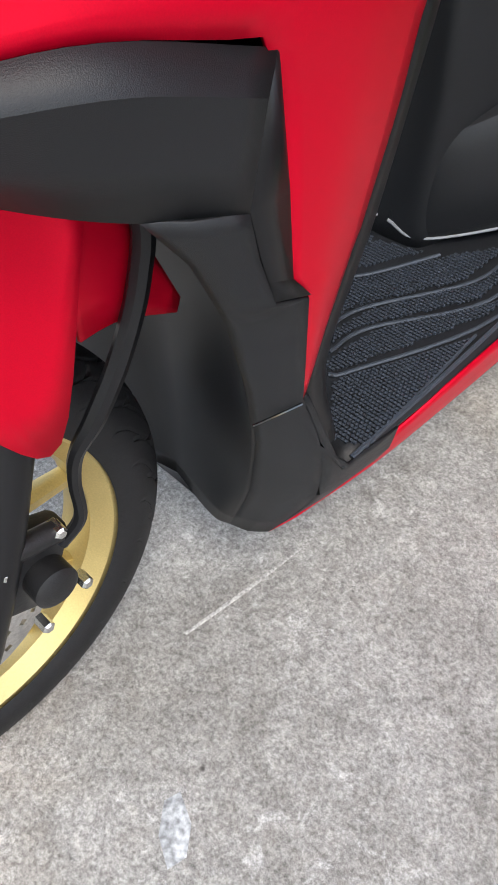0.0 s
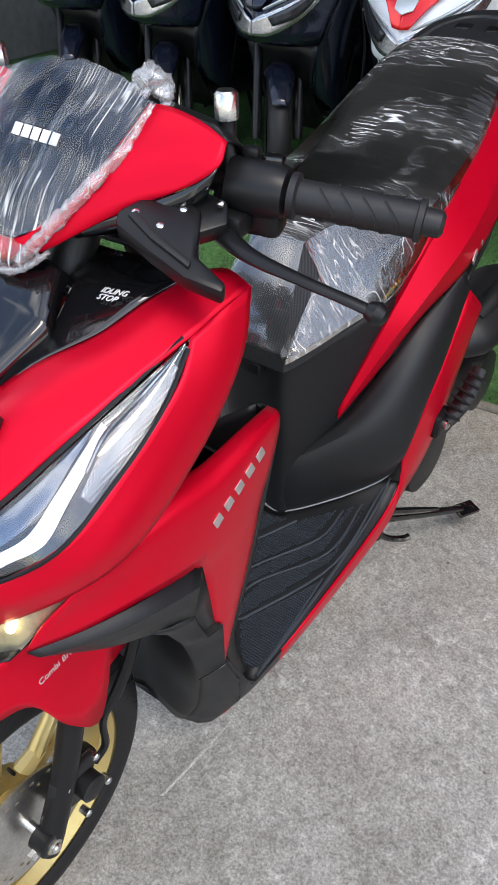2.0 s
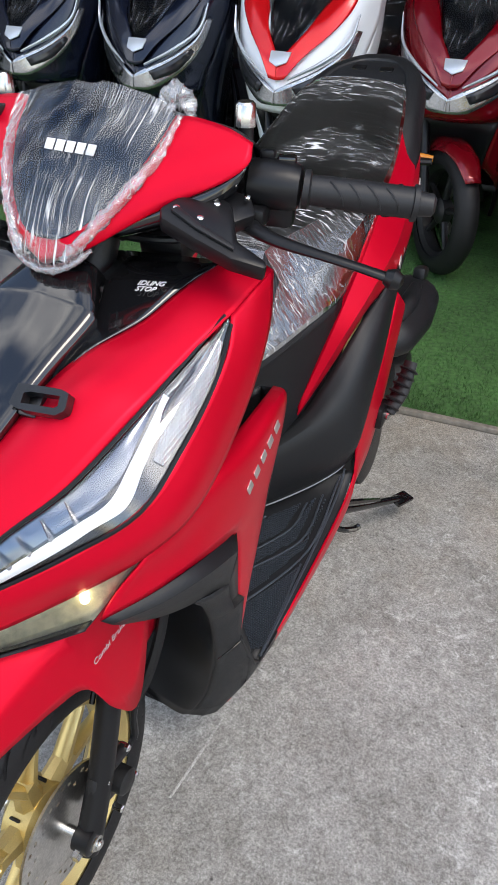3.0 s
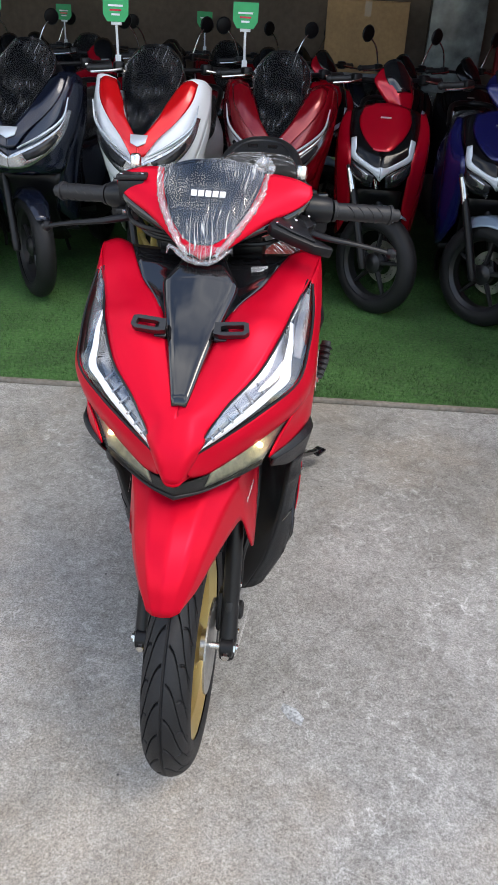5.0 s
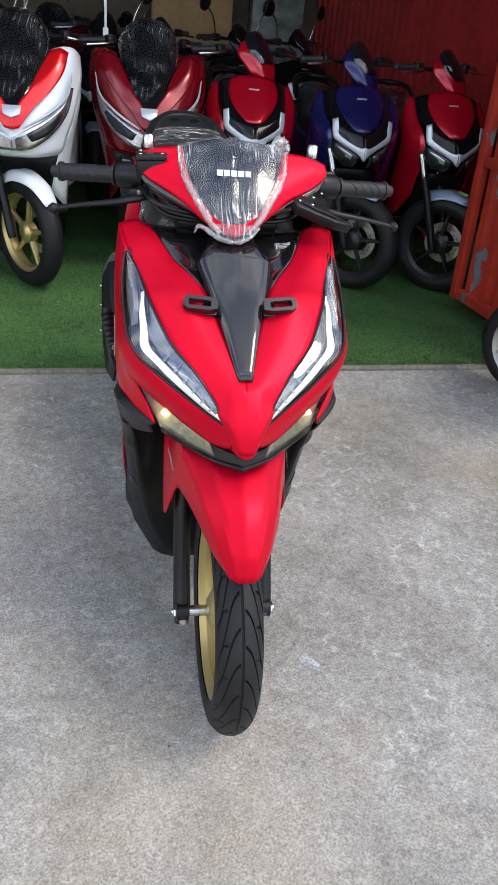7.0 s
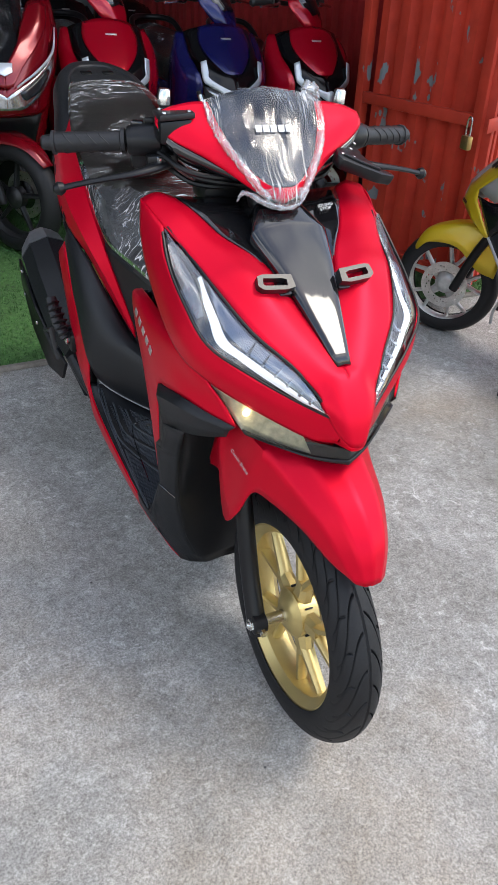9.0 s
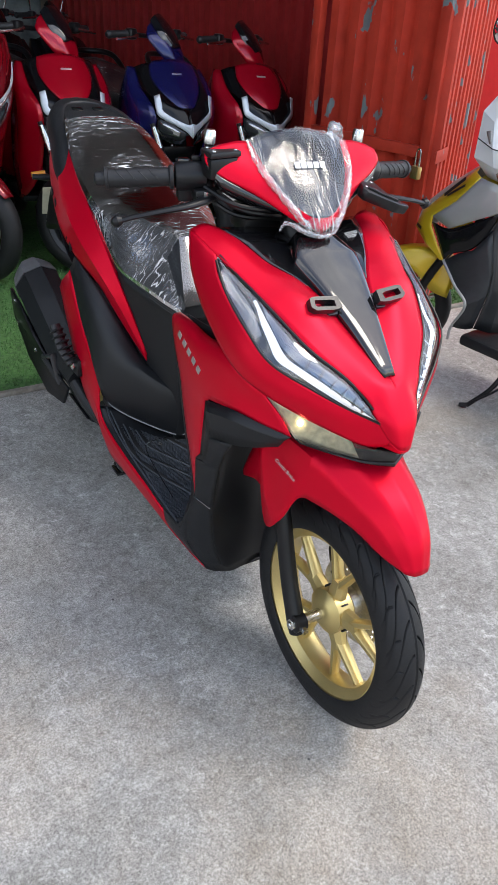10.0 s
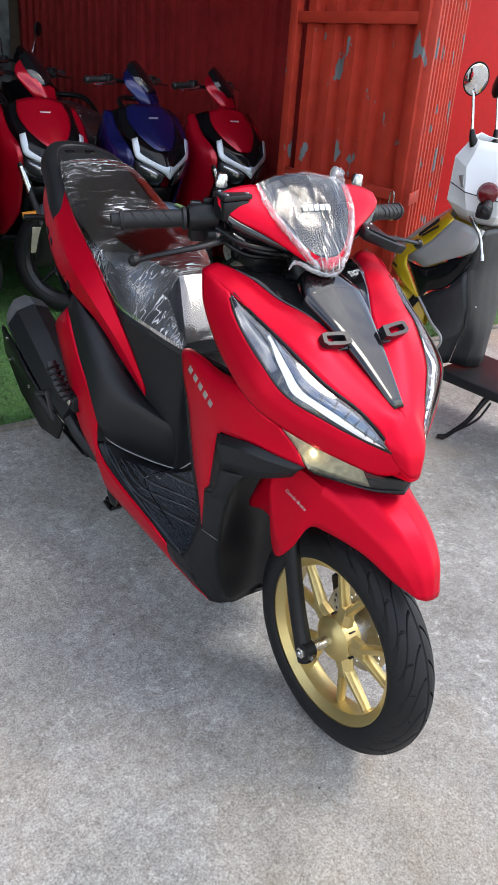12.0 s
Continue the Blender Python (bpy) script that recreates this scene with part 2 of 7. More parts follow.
VINYL = vinyl_material()
PALE_PRINT = material("pale_grey_print", (0.46, 0.42, 0.42), 0.5)
WHITE = material("white_print", (0.8, 0.8, 0.8), 0.5)
LENS_GREY = material("lamp_reflector", (0.42, 0.43, 0.45), 0.16, 0.9, 0.3, 160, 0.5, 260)
LENS_CHROME = material("lamp_bezel", (0.20, 0.22, 0.26), 0.14, 0.95, 0.15, 60)
LENS_DARK = material("lamp_housing", (0.035, 0.037, 0.042), 0.14, 0.5, 0.2, 60)
AMBER = material("amber_lens", (0.55, 0.2, 0.02), 0.2)


def clear_plastic(name, tint=(1, 1, 1), gloss=0.12, rough=0.03):
    """A clear cover: light goes straight through, with a reflection on top."""
    m = bpy.data.materials.new(name)
    m.use_nodes = True
    nt = m.node_tree
    nt.nodes.clear()
    t, g = nt.nodes.new("ShaderNodeBsdfTransparent"), nt.nodes.new("ShaderNodeBsdfGlossy")
    t.inputs["Color"].default_value = (*tint, 1)
    g.inputs["Roughness"].default_value = rough
    f = nt.nodes.new("ShaderNodeFresnel")
    f.inputs["IOR"].default_value = 1.5
    mr = nt.nodes.new("ShaderNodeMapRange")
    mr.inputs["To Min"].default_value, mr.inputs["To Max"].default_value = gloss * 0.4, 1.0
    x, o = nt.nodes.new("ShaderNodeMixShader"), nt.nodes.new("ShaderNodeOutputMaterial")
    nt.links.new(f.outputs[0], mr.inputs["Value"])
    nt.links.new(mr.outputs[0], x.inputs[0])
    nt.links.new(t.outputs[0], x.inputs[1])
    nt.links.new(g.outputs[0], x.inputs[2])
    nt.links.new(x.outputs[0], o.inputs["Surface"])
    return m


CLEAR = clear_plastic("clear_lens", (1, 1, 1), 0.22)


def film_material(name, stretch, body=0.16, scale=60.0, turn=(0, 0, 0), dense=(), amount=0.8, fill=0.0, wrinkle=0.22, shiny=()):
    """Cling film: clear and glossy, with fine whitish stretch lines; dense lists (axis, from, to) where they crowd."""
    m = bpy.data.materials.new(name)
    m.use_nodes = True
    nt = m.node_tree
    nt.nodes.clear()
    new_node, link = nt.nodes.new, nt.links.new

    def math_node(kind, a, b_):
        n = new_node("ShaderNodeMath")
        n.operation = kind
        for k, v in enumerate((a, b_)):
            if isinstance(v, (int, float)):
                n.inputs[k].default_value = v
            else:
                link(v, n.inputs[k])
        return n.outputs[0]

    def span(src, lo, hi, to0=0.0, to1=1.0):
        r = new_node("ShaderNodeMapRange")
        r.inputs["From Min"].default_value, r.inputs["From Max"].default_value = lo, hi
        r.inputs["To Min"].default_value, r.inputs["To Max"].default_value = to0, to1
        link(src, r.inputs["Value"])
        return r.outputs[0]

    tc = new_node("ShaderNodeTexCoord")
    xyz = new_node("ShaderNodeSeparateXYZ")
    link(tc.outputs["Object"], xyz.inputs[0])

    def streak(k, sc, width, spin):
        mp = new_node("ShaderNodeMapping")
        mp.inputs["Scale"].default_value = stretch
        mp.inputs["Rotation"].default_value = [radians(a + spin * (i == 2)) for i, a in enumerate(turn)]
        mp.inputs["Location"].default_value = (k, 2 * k, 3 * k)
        bend = new_node("ShaderNodeTexNoise")
        bend.inputs["Scale"].default_value = 5.0
        link(tc.outputs["Object"], bend.inputs["Vector"])
        shift = new_node("ShaderNodeMix")
        shift.data_type, shift.blend_type = "RGBA", "ADD"
        shift.inputs[0].default_value = 0.05
        link(tc.outputs["Object"], shift.inputs[6])
        link(bend.outputs["Color"], shift.inputs[7])
        link(shift.outputs[2], mp.inputs["Vector"])
        n = new_node("ShaderNodeTexNoise")
        n.inputs["Scale"].default_value, n.inputs["Detail"].default_value = sc, 1.5
        link(mp.outputs[0], n.inputs["Vector"])
        d = math_node("ABSOLUTE", math_node("SUBTRACT", n.outputs["Fac"], 0.5), 0)
        return span(d, 0.0, width, 1.0, 0.0), n.outputs["Fac"]

    s1, h1 = streak(0.0, scale, 0.034, 0)
    s2, h2 = streak(1.7, scale * 0.6, 0.028, 38)
    wide = new_node("ShaderNodeTexNoise")
    wide.inputs["Scale"].default_value, wide.inputs["Detail"].default_value = 8.0, 4
    link(tc.outputs["Object"], wide.inputs["Vector"])
    patch = span(wide.outputs["Fac"], 0.46, 0.64)
    for axis, lo, hi in dense:
        patch = math_node("MAXIMUM", patch, span(math_node("ADD", xyz.outputs[axis], math_node("MULTIPLY", wide.outputs["Fac"], 0.1)), lo + 0.05, hi + 0.05))
    part_way = new_node("ShaderNodeTexNoise")
    part_way.inputs["Scale"].default_value, part_way.inputs["Detail"].default_value = 14.0, 3
    link(tc.outputs["Object"], part_way.inputs["Vector"])
    one, two = span(part_way.outputs["Fac"], 0.44, 0.58), span(part_way.outputs["Fac"], 0.52, 0.42)
    lines = math_node("MULTIPLY", math_node("MAXIMUM", math_node("MULTIPLY", s1, one), math_node("MULTIPLY", s2, two)), patch)
    cover = math_node("MAXIMUM", math_node("MULTIPLY", lines, amount), math_node("MULTIPLY", patch, fill))
    bump = new_node("ShaderNodeBump")
    bump.inputs["Strength"].default_value, bump.inputs["Distance"].default_value = wrinkle, 0.002
    link(math_node("ADD", h1, h2), bump.inputs["Height"])
    clear, gl, white = new_node("ShaderNodeBsdfTransparent"), new_node("ShaderNodeBsdfGlossy"), new_node("ShaderNodeBsdfDiffuse")
    gl.inputs["Roughness"].default_value = 0.10
    white.inputs["Color"].default_value = (0.72, 0.73, 0.75, 1)
    link(bump.outputs[0], gl.inputs["Normal"])
    fr = new_node("ShaderNodeFresnel")
    fr.inputs["IOR"].default_value = 1.33
    link(bump.outputs[0], fr.inputs["Normal"])
    shine = math_node("ADD", span(fr.outputs[0], 0, 1, 0.02, 1.0), math_node("MULTIPLY", patch, body * 0.3))
    for axis, lo, hi, much in shiny:
        shine = math_node("ADD", shine, math_node("MULTIPLY", span(math_node("ADD", xyz.outputs[axis], math_node("MULTIPLY", wide.outputs["Fac"], 0.08)), lo + 0.04, hi + 0.04), much))
    a, b, o = new_node("ShaderNodeMixShader"), new_node("ShaderNodeMixShader"), new_node("ShaderNodeOutputMaterial")
    link(shine, a.inputs[0])
    link(clear.outputs[0], a.inputs[1])
    link(gl.outputs[0], a.inputs[2])
    link(cover, b.inputs[0])
    link(a.outputs[0], b.inputs[1])
    link(white.outputs[0], b.inputs[2])
    link(b.outputs[0], o.inputs["Surface"])
    return m


FILM_SEAT = film_material("cling_film_on_seat", (0.10, 1.0, 0.30), 0.10, 120.0, (0, 0, 24), ((1, 0.80, 0.72), (1, 1.16, 1.24)), 1.0, 0.03, 0.20, ((1, 0.84, 0.74, 0.10),))
FILM_VISOR = film_material("cling_film_on_visor", (1.0, 0.03, 0.03), 0.12, 170.0, (0, 0, 0), ((2, 1.06, 1.00),), 1.0, 0.06, 0.14)


def glow(name, colour, strength):
    m = bpy.data.materials.new(name)
    m.use_nodes = True
    b = m.node_tree.nodes["Principled BSDF"]
    b.inputs["Base Color"].default_value = (*colour, 1)
    b.inputs["Emission Color"].default_value = (*colour, 1)
    b.inputs["Emission Strength"].default_value = strength
    return m


LED = glow("lit_led_bar", (0.90, 0.94, 1.0), 0.28)
BULB = glow("lit_position_bulb", (1.0, 0.84, 0.48), 12.0)


def concrete_material():
    m = bpy.data.materials.new("worn_concrete")
    m.use_nodes = True
    nt = m.node_tree
    b = nt.nodes["Principled BSDF"]
    new_node, link = nt.nodes.new, nt.links.new
    tc = new_node("ShaderNodeTexCoord")

    def noise_at(s, d, rough=0.5, dist=0.0):
        n = new_node("ShaderNodeTexNoise")
        n.inputs["Scale"].default_value, n.inputs["Detail"].default_value = s, d
        n.inputs["Roughness"].default_value, n.inputs["Distortion"].default_value = rough, dist
        link(tc.outputs["Object"], n.inputs["Vector"])
        return n.outputs["Fac"]

    def ramp(src, *stops):
        r = new_node("ShaderNodeValToRGB")
        while len(r.color_ramp.elements) < len(stops):
            r.color_ramp.elements.new(0.5)
        for el, (p, c) in zip(r.color_ramp.elements, stops):
            el.position, el.color = p, (*c, 1)
        link(src, r.inputs["Fac"])
        return r.outputs["Color"]

    def mix(kind, fac, a, c):
        x = new_node("ShaderNodeMix")
        x.data_type, x.blend_type = "RGBA", kind
        if isinstance(fac, float):
            x.inputs[0].default_value = fac
        else:
            link(fac, x.inputs[0])
        link(a, x.inputs[6])
        link(c, x.inputs[7])
        return x.outputs[2]

    base = ramp(noise_at(1.5, 11, 0.64, 0.3), (0.30, (0.205, 0.196, 0.178)), (0.45, (0.268, 0.261, 0.245)), (0.58, (0.325, 0.320, 0.306)), (0.74, (0.43, 0.428, 0.416)))
    blot = ramp(noise_at(7, 10, 0.74, 0.9), (0.33, (0.74, 0.73, 0.705)), (0.5, (1, 1, 0.99)), (0.66, (1.20, 1.20, 1.20)))
    mid = ramp(noise_at(55, 9, 0.8, 0.3), (0.36, (0.68, 0.67, 0.66)), (0.5, (1, 1, 1)), (0.64, (1.26, 1.26, 1.25)))
    fine = ramp(noise_at(210, 5, 0.85), (0.36, (0.44, 0.435, 0.43)), (0.5, (1, 1, 1)), (0.63, (1.58, 1.58, 1.57)))
    c = mix("MULTIPLY", 0.9, base, blot)
    c = mix("MULTIPLY", 0.9, c, mid)
    c = mix("MULTIPLY", 0.9, c, fine)
    flake = ramp(noise_at(34, 10, 0.78, 0.7), (0.53, (0, 0, 0)), (0.66, (1, 1, 1)))
    where = ramp(noise_at(3.0, 6, 0.65), (0.42, (0.12, 0.12, 0.12)), (0.62, (1, 1, 1)))
    pale = new_node("ShaderNodeRGB")
    pale.outputs[0].default_value = (0.62, 0.615, 0.60, 1)
    ff_ = new_node("ShaderNodeMath")
    ff_.operation = "MULTIPLY"
    link(where, ff_.inputs[1])
    link(flake, ff_.inputs[0])
    c = mix("MIX", ff_.outputs[0], c, mix("MULTIPLY", 0.8, pale.outputs[0], fine))
    tan = ramp(noise_at(0.9, 6, 0.6), (0.5, (0, 0, 0)), (0.70, (1, 1, 1)))
    brown = new_node("ShaderNodeRGB")
    brown.outputs[0].default_value = (0.34, 0.275, 0.20, 1)
    tf = new_node("ShaderNodeMath")
    tf.operation = "MULTIPLY"
    tf.inputs[1].default_value = 0.75
    link(tan, tf.inputs[0])
    c = mix("MIX", tf.outputs[0], c, mix("MULTIPLY", 0.9, brown.outputs[0], fine))
    v = new_node("ShaderNodeTexVoronoi")
    v.inputs["Scale"].default_value = 9.0
    link(tc.outputs["Object"], v.inputs["Vector"])
    spots = ramp(v.outputs["Distance"], (0.018, (1, 1, 1)), (0.035, (0, 0, 0)))
    dark = new_node("ShaderNodeRGB")
    dark.outputs[0].default_value = (0.07, 0.065, 0.06, 1)
    c = mix("MIX", spots, c, dark.outputs[0])
    link(c, b.inputs["Base Color"])
    b.inputs["Roughness"].default_value = 0.8
    bp = new_node("ShaderNodeBump")
    bp.inputs["Strength"].default_value, bp.inputs["Distance"].default_value = 0.6, 0.003
    link(noise_at(190, 6, 0.75), bp.inputs["Height"])
    link(bp.outputs[0], b.inputs["Normal"])
    return m


CONCRETE = concrete_material()
TURF = material("artificial_turf", (0.046, 0.118, 0.030), 0.8, 0, 0.4, 60, 0.6, 300, 0.25, 3)
BLADE = material("turf_blade", (0.055, 0.136, 0.040), 0.65, 0, 0.4, 25, 0, 1, 0.3, 3, spec=0.2)

# ---- the place: forecourt, shop front, shop ----
def corrugated_material(name, colour, chip=True):
    m = material(name, colour, 0.5, 0, 0.12, 14, 0.15, 300, 0.18, 2.2, spec=0.22)
    if chip:
        nt = m.node_tree
        b = nt.nodes["Principled BSDF"]
        src = b.inputs["Base Color"].links[0].from_socket
        tc = nt.nodes.new("ShaderNodeTexCoord")
        mp = nt.nodes.new("ShaderNodeMapping")
        mp.inputs["Scale"].default_value = (1, 1, 0.55)
        n = nt.nodes.new("ShaderNodeTexNoise")
        n.inputs["Scale"].default_value, n.inputs["Detail"].default_value = 13.0, 5.0
        r = nt.nodes.new("ShaderNodeValToRGB")
        r.color_ramp.elements[0].position, r.color_ramp.elements[1].position = 0.635, 0.65
        x = nt.nodes.new("ShaderNodeMix")
        x.data_type = "RGBA"
        x.inputs[7].default_value = (0.16, 0.19, 0.20, 1)
        nt.links.new(tc.outputs["Object"], mp.inputs["Vector"])
        nt.links.new(mp.outputs[0], n.inputs["Vector"])
        nt.links.new(n.outputs["Fac"], r.inputs["Fac"])
        nt.links.new(r.outputs["Color"], x.inputs[0])
        nt.links.new(src, x.inputs[6])
        nt.links.new(x.outputs[2], b.inputs["Base Color"])
    return m


RUSTRED = corrugated_material("chipped_red_gate_paint", (0.43, 0.040, 0.022))
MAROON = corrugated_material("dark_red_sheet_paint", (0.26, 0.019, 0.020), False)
SIGNRED = material("smooth_red_board_paint", (0.44, 0.007, 0.008), 0.45, 0, 0.06, 30, 0.1, 200, 0.1, 2, spec=0.2)
BROWN = material("brown_plaster", (0.115, 0.083, 0.058), 0.8, 0, 0.15, 20, 0.3, 90, 0.2, 1.5)
DARKWALL = material("grey_plaster", (0.17, 0.175, 0.185), 0.85, 0, 0.15, 15, 0.3, 80, 0.2, 1.2)
MARBLE = material("grey_marble_tile", (0.15, 0.17, 0.165), 0.25, 0, 0.5, 9, 0, 1, 0.4, 3)
SILL = material("weathered_cement_lip", (0.20, 0.18, 0.155), 0.85, 0, 0.25, 60, 0.5, 200, 0.25, 6)
CARD = material("brown_cardboard", (0.36, 0.22, 0.10), 0.8, 0, 0.1, 40, 0.1, 200, 0.12, 4)

TURN_SHOP = 4.75
shop = pose(0, 1.50, 0, 0, 0, TURN_SHOP)   # x runs along the threshold, y into the shop


def in_shop(x, y, z=0.0):
    return tuple(shop @ Vector((x, y, z)))


def on_ramp(x, y):
    return tuple(RAMP @ Vector((x, y, 0)))


edge = [in_shop(x, 0.0, -0.002)[:2] for x in (-60, -20, 0, 20, 60)]
ground_geo = loft([[on_ramp(x + 5, y - 60) for x, y in edge], [on_ramp(x + 1.7, y - 20) for x, y in edge], [on_ramp(x, y) for x, y in edge], [in_shop(x, 60, -0.012) for x in (-60, -20, 0, 20, 60)]], 2, 1, True)
solid("ground", ground_geo, CONCRETE, "worn grey concrete forecourt with stains and fine specks", "ground", kind="structure", angle=1)
# scratch in the concrete and a faded paint dab
SCRATCH = material("pale_scratch", (0.40, 0.39, 0.37), 0.85, 0, 0.5, 300)
solid("trim", joined(tube([(0.096, 0.207, 0.0005), (0.103, 0.3, 0.0005), (0.108, 0.402, 0.0005)], [0.0022, 0.0028, 0.0012], 6, 6, 0.3)), SCRATCH, "thin pale scratch in the concrete", "scratch", kind="structure").matrix_world = RAMP

solid("trim", prism([(0.0, -0.012), (0.03, -0.016), (0.06, -0.004), (0.052, 0.012), (0.02, 0.016), (-0.01, 0.006)], 0.0003, 0.0012), material("faded_blue_paint", (0.35, 0.365, 0.372), 0.8, 0, 0.5, 150, 0.3, 300, 0.3, 40), "faded blue paint dab on the concrete", "paint dab", kind="structure").matrix_world = RAMP @ pose(0.268, 0.047, 0, 0, 0, 138)

turf = thing("floor", shop, "green artificial turf on the shop floor", "turf", kind="structure")
part("turf_mat", moved(block((9.0, 7.0, 0.012), (0.5, 3.53, 0.008), 0.002), Matrix()), TURF, turf)
rng = np.random.default_rng(4)
nb = 70000
bx, by = rng.uniform(-2.0, 2.3, nb), 0.035 + 1.75 * rng.random(nb) ** 1.25
bh, ba = rng.uniform(0.008, 0.017, nb), rng.uniform(0, 2 * math.pi, nb)
bw = 0.0016
lean = rng.normal(0, 0.006, (nb, 2))
v0 = np.stack([bx - bw * np.cos(ba), by - bw * np.sin(ba), np.full(nb, 0.013)], 1)
v1 = np.stack([bx + bw * np.cos(ba), by + bw * np.sin(ba), np.full(nb, 0.013)], 1)
v2 = np.stack([bx + lean[:, 0], by + lean[:, 1], 0.013 + bh], 1)
blade_v = np.stack([v0, v1, v2], 1).reshape(-1, 3)
blade_me = bpy.data.meshes.new("turf_blades")
blade_me.from_pydata(blade_v.tolist(), [], [(3 * i, 3 * i + 1, 3 * i + 2) for i in range(nb)])
blade_me.materials.append(BLADE)
blades = new("turf_blades", blade_me)
blades.matrix_world = shop
tagged(blades, "short green artificial grass blades of the turf", "turf", kind="stuff")
solid("baseboard", moved(joined(block((9.0, 0.022, 0.018), (0.5, 0.017, 0.009), 0.004)), shop), SILL, "low weathered cement lip along the turf edge", "threshold", kind="structure")


def sheet_panel(length, height, pitch, depth, flat=0.55):
    """A standing corrugated sheet along x, its ribs along z, with thickness."""
    n = int(round(length / pitch))
    line = []
    for k in range(n):
        x = k * pitch
        a = pitch * (1 - flat) / 4
        line += [(x, 0), (x + a, -depth), (x + a + pitch * flat / 2 + a, -depth), (x + 3 * a + pitch * flat / 2, 0)]
    line.append((n * pitch, 0))
    line = [(min(x, length), y) for x, y in line]
    vs, m = [], len(line)
    for z in (0, height):
        vs += [(x, y, z) for x, y in line]
    for z in (0, height):
        vs += [(x, y + 0.0015, z) for x, y in line]
    fs = grid_faces(2, m) + [tuple(2 * m + i for i in reversed(q)) for q in grid_faces(2, m)]
    fs += [(i, i + 1, 2 * m + i + 1, 2 * m + i) for i in range(m - 1)] + [(m + i, 3 * m + i, 3 * m + i + 1, m + i + 1) for i in range(m - 1)]
    return vs, fs


def stand(p0, p1, z, lean=(0, 0)):
    """A frame at p0, x towards p1, z up and leaning."""
    x = Vector((p1[0] - p0[0], p1[1] - p0[1], 0)).normalized()
    up = Vector((lean[0], lean[1], 1)).normalized()
    y = up.cross(x).normalized()
    x = y.cross(up)
    m = Matrix((x, y, up)).transposed().to_4x4()
    m.translation = (*p0, z)
    return m


PLUMB = (-0.005, 0.02)
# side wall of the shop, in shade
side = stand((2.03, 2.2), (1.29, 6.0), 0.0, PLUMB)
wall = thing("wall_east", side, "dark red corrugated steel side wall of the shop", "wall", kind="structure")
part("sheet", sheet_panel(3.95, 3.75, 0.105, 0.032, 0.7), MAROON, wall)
wall_n = thing("wall_north", stand(in_shop(-4.4, 5.0)[:2], in_shop(2.5, 4.25)[:2], 0.0, PLUMB), "brown plastered back wall of the shop", "wall", kind="structure")
part("plaster", block((7.0, 0.12, 3.8), (3.4, 0.06, 1.9), 0.004), BROWN, wall_n)
wall_w = thing("wall_west", stand(in_shop(-4.0, 0.0)[:2], in_shop(-4.0, 5.2)[:2], 0.0), "grey plastered side wall of the shop", "wall", kind="structure")
part("plaster", block((5.2, 0.12, 3.8), (2.6, 0.06, 1.9), 0.004), DARKWALL, wall_w)
# assumed slab and lintel, out of view; heights set how much skylight gets in
ceil = solid("ceiling", moved(block((9.0, 6.0, 0.14), (0.2, 3.12, 3.75), 0.004), shop), DARKWALL, "assumed plain grey slab over the shop, out of view", "ceiling", kind="structure")
solid("unseen_lintel", moved(block((9.0, 0.2, 0.5), (0.2, 0.22, 3.58), 0.006), shop), DARKWALL, "assumed grey lintel, out of view, that limits sky light in the shop", "lintel", kind="structure")

# folding gate leaf with frame rails
leaf_m = stand((1.500, 1.511), (1.404, 2.268), 0.115, PLUMB)
gate = thing("folding_gate", leaf_m, "open red corrugated steel gate leaf with chipped paint and a padlock", "gate", kind="structure")
LEAF, TALL = 0.785, 2.35
part("sheet", moved(sheet_panel(LEAF - 0.09, TALL - 0.08, 0.128, 0.045, 0.5), pose(0.05, -0.006, 0.04)), RUSTRED, gate)
for x in (0.025, LEAF - 0.025):
    part("stile", block((0.05, 0.04, TALL), (x, 0, TALL / 2), 0.004), RUSTRED, gate)
for z in (0.03, 0.648, 1.310, 1.93, TALL - 0.03):
    part("rail", block((LEAF - 0.1, 0.040, 0.045), (LEAF / 2, -0.003, z), 0.003), RUSTRED, gate)
leaf2 = stand((1.509, 1.502), (1.509 + 0.45, 1.502 + 0.31), 0.10, PLUMB)
gate2 = thing("folding_gate", leaf2, "narrow red ribbed steel gate leaf beside the padlock", "gate", kind="structure")
part("sheet", moved(sheet_panel(0.68, TALL, 0.075, 0.024), pose(0.03, 0.0, 0)), RUSTRED, gate2)
part("stile", block((0.035, 0.04, TALL), (0.012, 0, TALL / 2), 0.004), RUSTRED, gate2)
hasp = part("hasp", block((0.20, 0.007, 0.05), (-0.01, -0.03, 0.665), 0.003), RUSTRED, gate2, "steel hasp plate")
lock = thing("padlock", Matrix.Translation((1.412, 1.505, 0.722)), "brass padlock with a long steel shackle on the hasp", "padlock")
part("body", block((0.024, 0.046, 0.050), (0, 0, -0.024), 0.006), material("brass", (0.45, 0.33, 0.13), 0.35, 0.9, 0.1, 90), lock)
part("shackle", tube([(0, -0.012, 0), (0, -0.012, 0.05), (0, 0, 0.066), (0, 0.012, 0.05), (0, 0.012, 0)], 0.0035, 8, 4), STEEL, lock)
# smooth red board and pillar right of the gate
board = thing("wall_pillar", stand((1.915, 1.94), (4.45, 2.12), 0.0, PLUMB), "bright smooth red painted metal boards", "wall", kind="structure")
part("board", block((0.17, 0.03, 3.0), (0.085, 0.0, 1.5), 0.004), SIGNRED, board)
part("board", block((2.4, 0.03, 3.0), (1.385, -0.02, 1.5), 0.004), SIGNRED, board)

